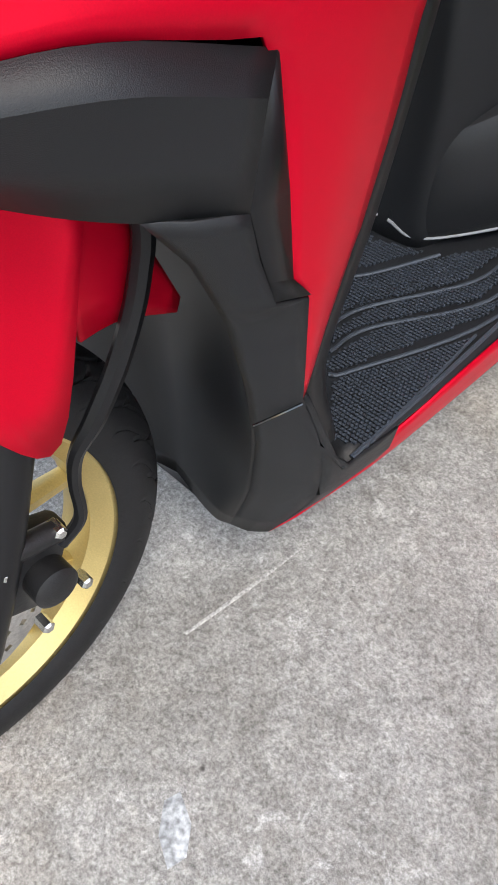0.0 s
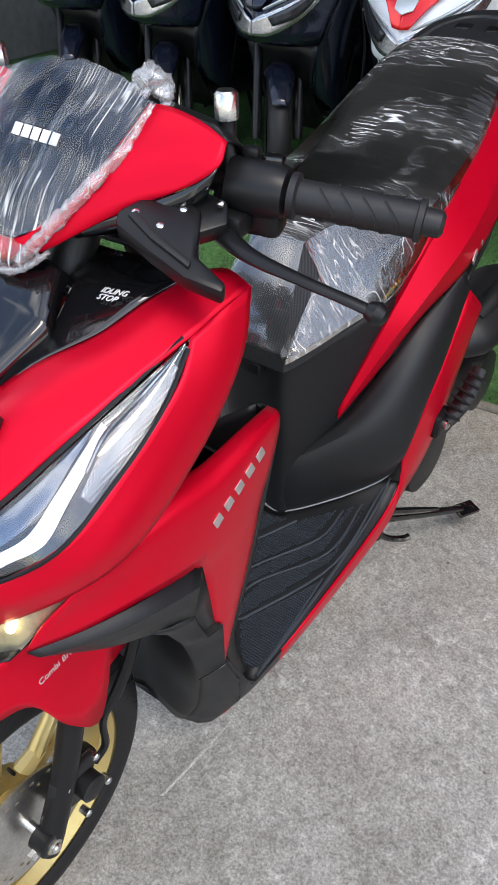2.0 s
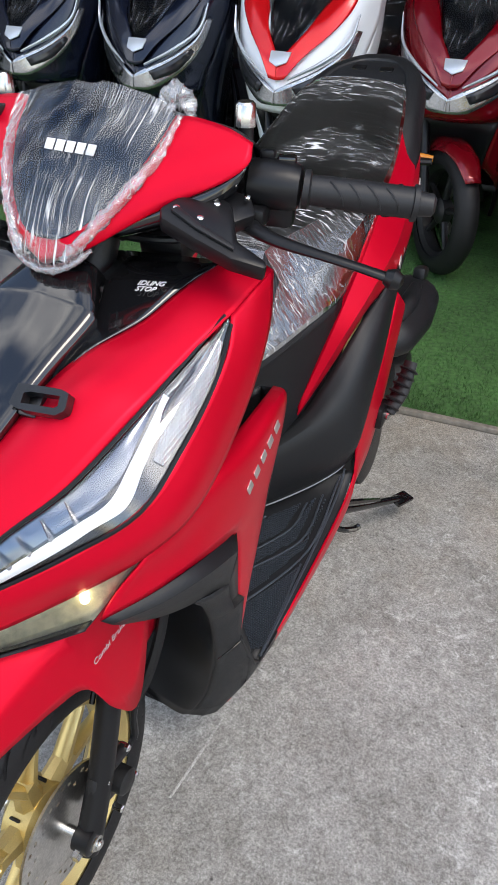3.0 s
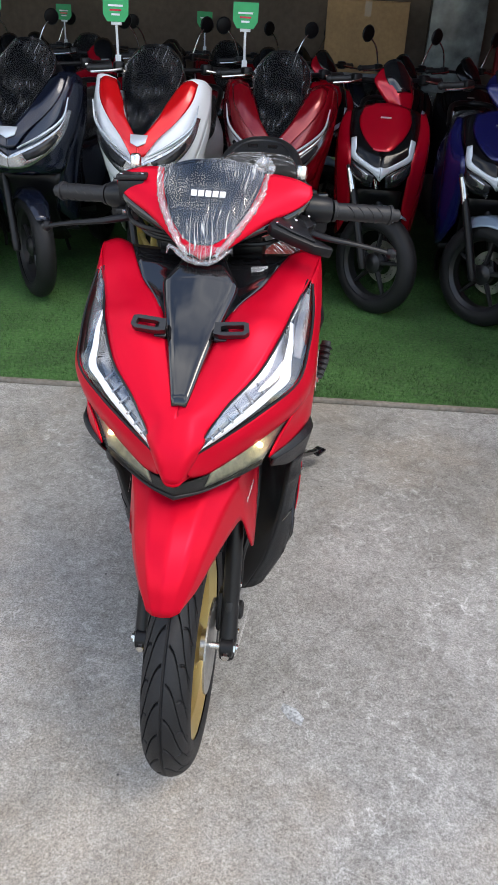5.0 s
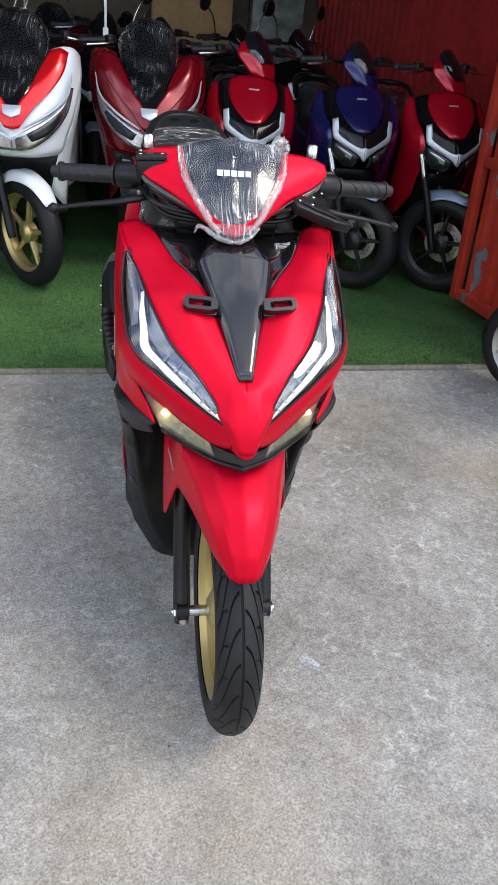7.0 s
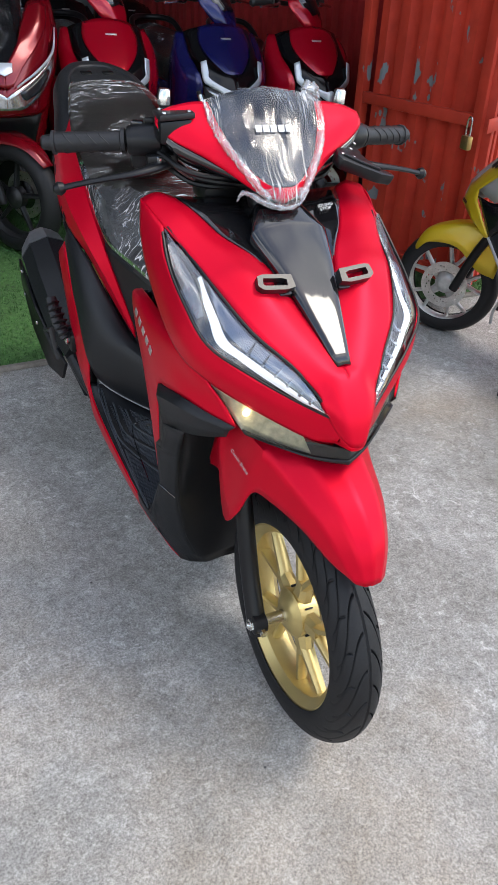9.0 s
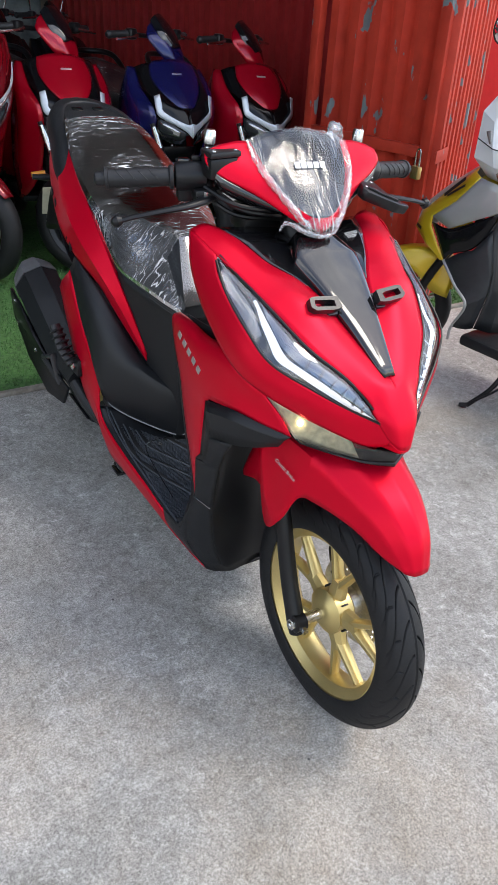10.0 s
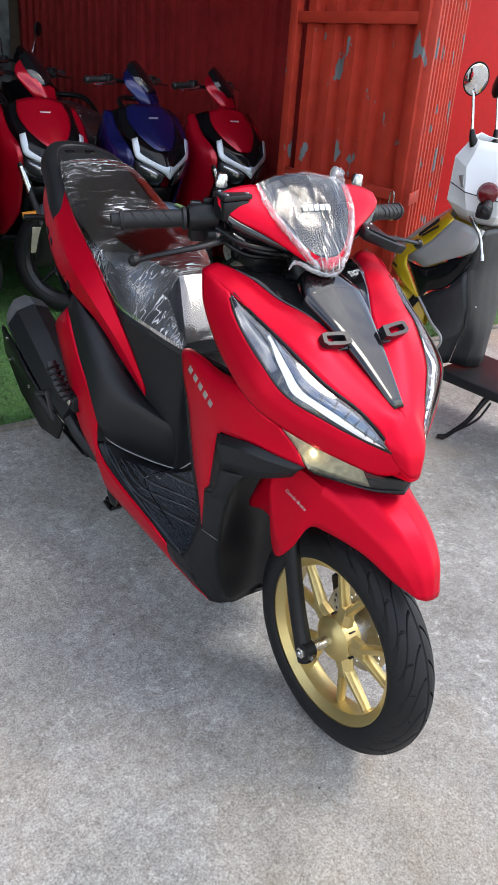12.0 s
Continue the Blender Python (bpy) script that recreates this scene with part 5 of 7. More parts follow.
guard = loft([
    [(0, -0.192, 0.508), (0.014, -0.190, 0.508), (0.026, -0.182, 0.510), (0.032, -0.168, 0.514)],
    [(0, -0.172, 0.566), (0.026, -0.165, 0.563), (0.044, -0.150, 0.548), (0.050, -0.135, 0.526)],
    [(0, -0.122, 0.612), (0.036, -0.116, 0.607), (0.062, -0.095, 0.588), (0.072, -0.078, 0.550)],
    [(0, -0.05, 0.641), (0.044, -0.045, 0.637), (0.078, -0.025, 0.612), (0.092, 0.0, 0.552)],
    [(0, 0.005, 0.650), (0.05, 0.005, 0.648), (0.090, 0.018, 0.628), (0.104, 0.041, 0.541)],
    [(0, 0.04, 0.654), (0.05, 0.04, 0.652), (0.098, 0.050, 0.636), (0.117, 0.068, 0.475)],
    [(0, 0.09, 0.655), (0.05, 0.09, 0.653), (0.104, 0.095, 0.640), (0.122, 0.110, 0.441)],
    [(0, 0.14, 0.65), (0.05, 0.145, 0.648), (0.104, 0.155, 0.645), (0.121, 0.163, 0.585)]], 5, 5, True)
fender = part("front_mudguard", both(guard), RED, bike, thick=0.0035, angle=55)
for s in (1, -1):
    lettering("print", "Combi Brake", 0.0110, facing((s * 0.1145, 0.081, 0.582), (s * 0.97, -0.14, 0.14), (0, s * 0.980, s * 0.201)), PALE_PRINT, fender, 0.0002, 0.3, "pale printed words")
part("inner_mudguard", both(loft([[(0, 0.155, 0.635), (0.06, 0.158, 0.635), (0.106, 0.168, 0.625)], [(0, 0.205, 0.56), (0.055, 0.205, 0.56), (0.104, 0.200, 0.56)], [(0, 0.240, 0.480), (0.055, 0.240, 0.480), (0.098, 0.237, 0.468)]], 4, 4)), RED, fender, thick=0.003)
pair("guard_flap", loft([[(0.108, 0.150, 0.635), (0.107, 0.178, 0.600), (0.104, 0.206, 0.548), (0.099, 0.238, 0.476)], [(0.114, 0.145, 0.500), (0.110, 0.165, 0.497), (0.105, 0.188, 0.489), (0.098, 0.234, 0.464)]], 4, 4), RED, fender, thick=0.003)

# handlebar group, turned slightly
HB = Matrix.Translation((0.004, 0.36, 0)) @ Matrix.Rotation(radians(-2.8), 4, "Z") @ Matrix.Translation((0, -0.36, 0))
hb = lambda geo: moved(geo, HB)


def grip_geo(s):
    a, b_ = Vector((s * 0.216, 0.384, 1.030)), Vector((s * 0.328, 0.4245, 1.0195))
    d = (b_ - a).normalized()
    n = (b_ - a).length
    prof = [(0, 0.012), (0, 0.0200), (0.006, 0.0200), (0.008, 0.0155)]
    prof += [(0.012, 0.0156), (0.5 * n, 0.0163), (n - 0.014, 0.0158)]
    prof += [(n - 0.008, 0.016), (n - 0.007, 0.0185), (n - 0.002, 0.0185), (n - 0.001, 0.0125), (n + 0.013, 0.0115), (n + 0.016, 0.008)]
    q = d.to_track_quat("Z", "Y").to_matrix()
    ribs = []
    for k in range(4):
        for turn in (0.0, math.pi * 0.66, math.pi * 1.33):
            h0 = 0.026 + 0.019 * k
            ribs.append(tube([tuple(a + q @ Vector((0.0163 * math.cos(turn + 1.5 * e), 0.0163 * math.sin(turn + 1.5 * e), h0 + 0.016 * math.sin(math.pi * e * 0.5)))) for e in (0, 0.25, 0.5, 0.75, 1.0)], 0.0010, 5, 3))
    return lathe(prof, tuple(a), tuple(d), 24), ribs


for s in (1, -1):
    side_ = (lambda g_: g_) if s == 1 else flip
    grip_body, grip_ribs = grip_geo(s)
    grip = part("grip", hb(grip_body), GRIP, bike, "black rubber grip")
    for g_ in grip_ribs:
        part("grip_rib", hb(g_), GRIP, grip)
    sw = part("switch_housing", hb(side_(joined(
        lathe([(0, 0.016), (0.003, 0.023), (0.02, 0.025), (0.045, 0.025), (0.055, 0.022), (0.057, 0.016)], (0.160, 0.366, 1.036), (0.92, 0.30, -0.09), 24),
        block((0.042, 0.030, 0.050), (0.188, 0.380, 1.014), 0.008, (0, 4, 18)),
        block((0.016, 0.012, 0.010), (0.178, 0.378, 1.062), 0.003, (0, 0, 18))))), SATIN, bike)
    part("rocker", hb(side_(block((0.020, 0.014, 0.010), (0.196, 0.386, 1.056), 0.003, (0, 0, 18)))), GLOSS, sw)
    lv = part("brake_lever", hb(side_(joined(
        tube([(0.150, 0.345, 1.005), (0.178, 0.335, 1.001), (0.215, 0.326, 0.995), (0.262, 0.328, 0.988), (0.300, 0.335, 0.980), (0.330, 0.342, 0.972)], [0.010, 0.011, 0.0085, 0.0065, 0.006, 0.0065], 12, 5, 0.7),
        lathe([(-0.0105, 0.002), (-0.008, 0.0075), (0, 0.0110), (0.008, 0.0075), (0.0105, 0.002)], (0.333, 0.3430, 0.971), (1, 0.1, -0.25), 16)))), SATIN, bike)
    br = part("lever_bracket", hb(side_(joined(block((0.050, 0.030, 0.022), (0.165, 0.350, 1.008), 0.005, (0, 5, 10)), tube([(0.16, 0.37, 1.035), (0.16, 0.352, 1.008)], 0.012, 10)))), SATIN, bike)
    part("bolt", hb(side_(lathe([(0, 0.006), (0.006, 0.006), (0.007, 0.004)], (0.172, 0.340, 1.010), (0, -0.2, 1), 10))), STEEL, br)
    part("bolt", hb(side_(lathe([(0, 0.005), (0.005, 0.005), (0.006, 0.003)], (0.158, 0.334, 1.012), (0, -0.2, 1), 10))), STEEL, br)
    st = part("mirror_mount", hb(side_(lathe([(-0.03, 0.010), (0.0, 0.010), (0.004, 0.0085), (0.028, 0.0080)], (0.156, 0.372, 1.060), (0, 0, 1), 16))), SATIN, bike)
    part("thread_cap", hb(side_(lathe([(0.028, 0.007), (0.030, 0.0105), (0.050, 0.0105), (0.053, 0.008)], (0.156, 0.372, 1.058), (0, 0, 1), 8))), STEEL, st, "bright steel cap nut")
# linked brake arm on the left, reservoir on the right
def arm_plate(outline, lo, hi, bevel=0.002):
    """A casting drawn flat, then laid in the plane of the lever."""
    return moved(prism(outline, lo, hi, bevel), facing((0.117, 0.268, 1.029), (0.30, -0.30, 0.90), (0.95, 0.05, -0.30)))


arm = part("linked_brake_arm", hb(joined(
    arm_plate([(-0.004, 0.004), (0.004, -0.008), (0.045, -0.012), (0.085, -0.014), (0.120, -0.006), (0.116, 0.004), (0.080, 0.010), (0.066, 0.030), (0.052, 0.050), (0.028, 0.052), (0.004, 0.030)], -0.020, 0.0, 0.004),
    arm_plate([(0.022, 0.030), (0.060, 0.028), (0.076, 0.056), (0.060, 0.076), (0.036, 0.072)], -0.024, -0.006, 0.003))), SATIN, bike, "black cast linked brake arm with bolts")
part("arm_rib", hb(arm_plate([(0.008, 0.004), (0.040, -0.003), (0.084, -0.006), (0.082, 0.000), (0.042, 0.004), (0.012, 0.012)], 0.0, 0.004, 0.001)), BLACK, arm)
for u, v in ((0.010, 0.012), (0.040, 0.040), (0.060, 0.066), (0.036, 0.014)):
    part("bolt", hb(moved(lathe([(0, 0.0036), (0.0028, 0.0034), (0.0036, 0.002)], (u, v, -0.002), (0, 0, 1), 10), facing((0.117, 0.268, 1.029), (0.30, -0.30, 0.90), (0.95, 0.05, -0.30)))), STEEL, arm)
res = part("brake_reservoir", hb(block((0.055, 0.042, 0.036), (-0.150, 0.338, 1.058), 0.006, (0, -4, 0))), SATIN, bike)
part("reservoir_cap", hb(block((0.058, 0.045, 0.010), (-0.150, 0.338, 1.081), 0.003, (0, -4, 0))), CAST, res)
for x, y in ((-0.170, 0.324), (-0.130, 0.324), (-0.170, 0.352), (-0.130, 0.352)):
    part("screw", hb(lathe([(0, 0.0035), (0.0015, 0.003)], (x, y, 1.0865 + 0.07 * (x + 0.15)), (0, 0, 1), 8)), STEEL, res)
# dark works between the cowl and the hood
part("lock_block", hb(joined(block((0.11, 0.07, 0.055), (0, 0.350, 0.995), 0.010), block((0.05, 0.04, 0.05), (0.072, 0.345, 0.995), 0.008, (0, 15, 0)), block((0.05, 0.04, 0.05), (-0.072, 0.345, 0.995), 0.008, (0, -15, 0)))), CAST, bike, "dark steering lock block")
part("junction_box", block((0.09, 0.05, 0.03), (-0.055, 0.352, 0.958), 0.006, (10, 0, 4)), SATIN, bike)
part("junction_box", block((0.06, 0.04, 0.03), (0.07, 0.352, 0.957), 0.006, (10, 0, -4)), SATIN, bike)
part("handlebar_tube", hb(tube([(-0.2, 0.378, 1.034), (-0.12, 0.36, 1.035), (0, 0.365, 1.02), (0.12, 0.36, 1.035), (0.2, 0.378, 1.034)], 0.011, 12, 5)), SATIN, bike)
part("steering_stem", tube([(0, 0.362, 1.03), (0, 0.31, 0.96), (0, 0.25, 0.86), (0, 0.17, 0.70)], 0.026, 14, 4), CAST, bike)
part("stem_cover", hb(both(loft([[(0, 0.290, 1.000), (0.05, 0.305, 1.003), (0.09, 0.325, 1.010)], [(0, 0.320, 0.975), (0.045, 0.330, 0.978), (0.08, 0.345, 0.985)], [(0, 0.352, 0.955), (0.04, 0.358, 0.957), (0.07, 0.370, 0.965)], [(0, 0.40, 0.955), (0.05, 0.40, 0.96), (0.10, 0.395, 0.985)]], 4, 4))), SATIN, bike, thick=0.003)
for pts in (((0.15, 0.35, 1.0), (0.11, 0.315, 0.982), (0.05, 0.310, 0.975), (-0.02, 0.345, 0.955)), ((-0.15, 0.35, 1.01), (-0.12, 0.305, 0.992), (-0.06, 0.295, 0.982), (0.02, 0.335, 0.960)), ((-0.16, 0.36, 1.0), (-0.12, 0.325, 0.977), (-0.05, 0.320, 0.968), (0.03, 0.350, 0.955)), ((-0.17, 0.35, 1.02), (-0.14, 0.295, 1.005), (-0.08, 0.285, 0.995), (-0.01, 0.31, 0.985))):
    part("control_cable", hb(tube(pts, 0.0045, 8, 5)), SATIN, bike)

cowl_w = loft([
    [(0.092, 0.343, 1.096), (0.115, 0.347, 1.096), (0.150, 0.347, 1.090), (0.178, 0.345, 1.080)],
    [(0.084, 0.306, 1.068), (0.110, 0.318, 1.074), (0.147, 0.324, 1.072), (0.180, 0.330, 1.064)],
    [(0.062, 0.267, 1.032), (0.085, 0.280, 1.040), (0.120, 0.296, 1.044), (0.158, 0.314, 1.047)],
    [(0.037, 0.238, 1.006), (0.052, 0.246, 1.004), (0.080, 0.266, 1.013), (0.112, 0.290, 1.027)],
    [(0.018, 0.228, 0.996), (0.026, 0.226, 0.988), (0.040, 0.236, 0.986), (0.058, 0.256, 0.998)],
    [(0.0, 0.227, 0.994), (0.0, 0.220, 0.985), (0.0, 0.216, 0.976), (0.0, 0.226, 0.968)]], 5, 5)
cowl_back = loft([
    [(0.0, 0.356, 1.110), (0.092, 0.343, 1.096), (0.150, 0.347, 1.090), (0.178, 0.345, 1.080)],
    [(0.0, 0.385, 1.095), (0.085, 0.382, 1.085), (0.14, 0.380, 1.078), (0.172, 0.372, 1.066)],
    [(0.0, 0.415, 1.06), (0.08, 0.412, 1.055), (0.13, 0.40, 1.048), (0.165, 0.385, 1.04)]], 4, 4)
cowl = part("handlebar_cowl", hb(both(cowl_w)), RED, bike, thick=0.003)
part("cowl_back", hb(both(cowl_back)), SATIN, cowl, thick=0.003)
for s in (1, -1):
    under = loft([
        [(0.180, 0.330, 1.064), (0.158, 0.314, 1.046), (0.112, 0.290, 1.026), (0.060, 0.262, 1.003)],
        [(0.172, 0.326, 1.046), (0.150, 0.308, 1.028), (0.108, 0.286, 1.012), (0.06, 0.264, 0.994)],
        [(0.15, 0.345, 1.02), (0.13, 0.325, 1.006), (0.10, 0.305, 0.996), (0.05, 0.285, 0.985)]], 4, 3)
    part("cowl_underside", hb(under if s == 1 else flip(under)), GLOSS, cowl, "gloss black lower edge", thick=0.003)
VISOR = [
    [(0, 0.355, 1.115), (0.050, 0.352, 1.110), (0.093, 0.343, 1.097)],
    [(0, 0.314, 1.086), (0.047, 0.313, 1.083), (0.085, 0.305, 1.068)],
    [(0, 0.270, 1.047), (0.038, 0.268, 1.043), (0.064, 0.265, 1.032)],
    [(0, 0.240, 1.013), (0.020, 0.239, 1.011), (0.038, 0.238, 1.006)],
    [(0, 0.226, 0.996), (0.008, 0.226, 0.996), (0.018, 0.228, 0.996)]]
SMOKE = material("smoked_visor", (0.008, 0.014, 0.028), 0.14, 0, 0.05, 30, spec=0.4)
visor = part("visor", hb(both(loft(VISOR, 5, 5))), SMOKE, bike, "smoked visor wrapped in clear film", thick=0.003)
for k in range(5):
    part("letter_bar", hb(moved(block((0.0105, 0.0115, 0.0008), (0, 0, 0), 0.0003), facing((-0.026 + 0.013 * k, 0.2865, 1.0695), (0, -0.75, 0.66), (1, 0, 0)))), WHITE, visor, "plain white bar" if k == 0 else "")
grown = [[(x * 1.10 + 0.003 * (x > 0), y - 0.004, z + 0.003) for x, y, z in r] for r in VISOR]
grown.append([(0, 0.212, 0.976), (0.022, 0.216, 0.976), (0.046, 0.232, 0.986)])
grown.append([(0, 0.222, 0.964), (0.020, 0.226, 0.964), (0.040, 0.242, 0.976)])
fv, ff = both(loft(grown, 10, 8))
fv = [(x, y + 0.0035 * noise.noise((x * 60, y * 18, z * 18)), z + 0.003 * noise.noise((x * 45 + 7, y * 20, z * 20))) for x, y, z in fv]
part("film_wrap", hb((fv, ff)), FILM_VISOR, visor, "wrinkled clear cling film", angle=60)


def ruffle(line, radius, seed):
    """A rope of gathered film along a line."""
    v, f = tube(line, radius, 18, 14)
    return [(x + 0.55 * radius[1] * noise.noise((x * 160 + seed, y * 160, z * 160)) + 0.3 * radius[1] * noise.noise((x * 420, y * 420 + seed, z * 420)),
             y + 0.55 * radius[1] * noise.noise((x * 160, y * 160 + seed, z * 160)),
             z + 0.55 * radius[1] * noise.noise((x * 160, y * 160, z * 160 + seed)) + 0.3 * radius[1] * noise.noise((x * 420 + seed, y * 420, z * 420))) for x, y, z in v], f


FILM_BUNCH = film_material("bunched_cling_film", (1, 0.3, 0.3), 0.5, 160.0, (0, 0, 0), ((2, 0.5, 0.6),), 0.65, 0.22)
part("film_knot", hb(ruffle([(0.072, 0.346, 1.098), (0.080, 0.350, 1.108), (0.088, 0.355, 1.114), (0.096, 0.357, 1.108), (0.104, 0.353, 1.093)], [0.006, 0.010, 0.012, 0.010, 0.005], 3)), FILM_BUNCH, visor, "bunched end of the clear film", angle=80)
for s in (1, -1):
    part("film_fold", hb(ruffle([(s * 0.098, 0.342, 1.096), (s * 0.094, 0.306, 1.068), (s * 0.072, 0.264, 1.033), (s * 0.046, 0.234, 1.000), (s * 0.026, 0.220, 0.978)], [0.002, 0.0055, 0.0065, 0.0060, 0.005], 5 + s)), FILM_BUNCH, visor, angle=80)
part("film_tail", hb(ruffle([(-0.070, 0.250, 0.968), (-0.060, 0.243, 0.984), (-0.03, 0.222, 0.972), (0.0, 0.216, 0.966), (0.025, 0.221, 0.970), (0.050, 0.238, 0.986)], [0.0015, 0.0035, 0.0050, 0.0050, 0.0045, 0.002], 8)), FILM_BUNCH, visor, angle=80)

# rear end
RX = Matrix.Translation((0, 1.28, 0.256))
rw = alloy("rear_wheel", RX, 40, GOLD, bike, "gold alloy rear wheel")
part("tyre", moved(tyre_geo(0.255, 0.05, 160, 25), RX), RUBBER, rw, "black tyre")
part("air_box", joined(tube([(0.150, 1.07, 0.455), (0.152, 1.12, 0.462), (0.154, 1.22, 0.470), (0.152, 1.32, 0.476), (0.148, 1.365, 0.474)], [0.030, 0.066, 0.078, 0.070, 0.040], 20, 5, 0.72), tube([(0.172, 1.13, 0.50), (0.176, 1.20, 0.515), (0.172, 1.28, 0.52)], [0.016, 0.022, 0.014], 12, 4), lathe([(0, 0.034), (0.012, 0.032), (0.016, 0.022)], (0.202, 1.21, 0.462), (1, 0, 0.1), 24), block((0.03, 0.05, 0.03), (0.168, 1.335, 0.530), 0.008, (-15, 0, 0))), BLACK, bike, "black plastic air box")
part("drive_case", joined(block((0.07, 0.46, 0.15), (0.140, 1.08, 0.30), 0.03, (-4, 0, 0), 4), lathe([(0, 0.09), (0.03, 0.085), (0.036, 0.07)], (0.155, 0.95, 0.285), (1, 0, 0), 28), lathe([(0, 0.075), (0.03, 0.07), (0.036, 0.05)], (0.155, 1.22, 0.30), (1, 0, 0), 28)), CAST, bike, "dark cast drive case")
part("engine", block((0.20, 0.30, 0.16), (0, 0.88, 0.28), 0.02), CAST, bike)
rad = part("radiator_cover", block((0.03, 0.17, 0.16), (-0.165, 0.98, 0.30), 0.012, (0, 0, 0)), SATIN, bike, "black slatted radiator cover")
for k in range(7):
    part("slat", block((0.010, 0.15, 0.006), (-0.183, 0.98, 0.235 + 0.021 * k), 0.002, (0, 30, 0)), SATIN, rad)
muf = part("silencer", joined(tube([(-0.180, 0.96, 0.335), (-0.186, 1.06, 0.380), (-0.189, 1.18, 0.440), (-0.191, 1.29, 0.488)], [0.042, 0.060, 0.068, 0.066], 8, 4, 1.12), tube([(-0.12, 0.80, 0.22), (-0.17, 0.90, 0.26), (-0.200, 0.98, 0.330)], 0.02, 12, 4)), BLACK, bike, "black silencer with a heat shield", angle=25)
part("end_cap", tube([(-0.191, 1.285, 0.486), (-0.192, 1.315, 0.501), (-0.193, 1.342, 0.514)], [0.069, 0.060, 0.042], 8, 3, 1.12), material("grey_end_cap", (0.16, 0.16, 0.165), 0.4, 0.4, 0.1, 60), muf, "grey end cap")
SH = [(1.33, 0.465), (1.25, 0.452), (1.13, 0.405), (1.03, 0.350), (0.965, 0.305), (0.985, 0.250), (1.05, 0.258), (1.18, 0.312), (1.31, 0.39)]
shield_v, shield_f = prism(SH, -0.004, 0.004, 0.0015)
part("heat_shield", ([(-0.258 + z + 0.35 * max(0, 1.08 - y), y, z2) for y, z2, z in shield_v], shield_f), SATIN, muf, "flat black heat shield")
part("shield_window", tube([(-0.240, 1.10, 0.345), (-0.240, 1.02, 0.385), (-0.228, 1.005, 0.31), (-0.240, 1.10, 0.345)], 0.010, 10, 1), WINDOW_GREY, muf, "grey framed opening")
for p_ in ((-0.263, 1.28, 0.445), (-0.263, 1.10, 0.37), (-0.263, 1.26, 0.385)):
    part("screw", lathe([(0, 0.006), (0.004, 0.006), (0.005, 0.003)], p_, (-1, 0, 0), 10), STEEL, muf)
for s in (1, -1):
    side_ = (lambda g_: g_) if s == 1 else flip
    peg = part("footpeg", side_(tube([(0.222, 0.915, 0.41), (0.236, 0.95, 0.445), (0.242, 0.985, 0.495)], [0.016, 0.018, 0.014], 12, 5, 0.7)), GRIP, bike, "folded black rubber footpeg")
    for k in range(6):
        part("peg_rib", side_(lathe([(-0.003, 0.017), (0, 0.0205), (0.003, 0.017)], (0.224 + 0.0035 * k, 0.922 + 0.0105 * k, 0.418 + 0.0125 * k), (0.2, 0.62, 0.75), 14)), GRIP, peg)
    part("bracket", side_(block((0.03, 0.05, 0.05), (0.205, 0.91, 0.405), 0.008)), SATIN, peg)
    part("bolt", side_(lathe([(0, 0.009), (0.006, 0.009), (0.008, 0.005)], (0.222, 0.905, 0.408), (1, -0.2, 0), 14)), STEEL, peg)
part("centre_stand", joined(tube([(0.10, 0.84, 0.21), (0.105, 0.89, 0.11), (0.085, 0.925, 0.014), (0.085, 0.97, 0.012)], 0.011, 10, 4), tube([(-0.10, 0.84, 0.21), (-0.105, 0.89, 0.11), (-0.072, 0.925, 0.014), (-0.072, 0.97, 0.012)], 0.011, 10, 4), tube([(-0.1, 0.86, 0.16), (0.1, 0.86, 0.16)], 0.009, 10), block((0.04, 0.05, 0.010), (0.085, 0.94, 0.007), 0.003), block((0.04, 0.05, 0.010), (-0.072, 0.94, 0.007), 0.003)), GLOSS, bike)
part("side_stand", joined(tube([(0.135, 0.80, 0.195), (0.160, 0.87, 0.158), (0.205, 0.98, 0.102), (0.242, 1.060, 0.066)], [0.014, 0.012, 0.010, 0.009], 12, 4), block((0.036, 0.060, 0.010), (0.249, 1.074, 0.058), 0.004, (-10, 6, -25)), tube([(0.150, 0.80, 0.225), (0.185, 0.90, 0.165), (0.212, 0.99, 0.108)], [0.009, 0.008, 0.005], 8, 4), tube([(0.14, 0.79, 0.19), (0.165, 0.83, 0.135), (0.190, 0.86, 0.118), (0.200, 0.875, 0.118)], 0.007, 8, 4)), GLOSS, bike, "black side stand swung out")
part("stand_pivot", joined(block((0.05, 0.08, 0.06), (0.125, 0.79, 0.195), 0.01), lathe([(0, 0.014), (0.02, 0.014), (0.024, 0.008)], (0.15, 0.79, 0.18), (1, 0, 0), 14)), CAST, bike)
fend = part("rear_mudguard", both(loft([[(0, 1.36, 0.74), (0.05, 1.36, 0.745), (0.08, 1.36, 0.76)], [(0, 1.46, 0.72), (0.05, 1.46, 0.72), (0.075, 1.46, 0.73)], [(0, 1.55, 0.65), (0.045, 1.55, 0.65), (0.06, 1.55, 0.66)], [(0, 1.60, 0.54), (0.045, 1.60, 0.54), (0.06, 1.60, 0.55)]], 4, 4)), SATIN, bike, thick=0.004)
for s in (1, -1):
    sig = part("rear_signal", tube([(s * 0.05, 1.49, 0.733), (s * 0.085, 1.495, 0.735), (s * 0.125, 1.50, 0.737)], [0.010, 0.017, 0.012], 12, 4, 0.6), SATIN, fend)
    part("lens", tube([(s * 0.085, 1.507, 0.741), (s * 0.125, 1.510, 0.741)], [0.012, 0.007], 10), AMBER, sig)
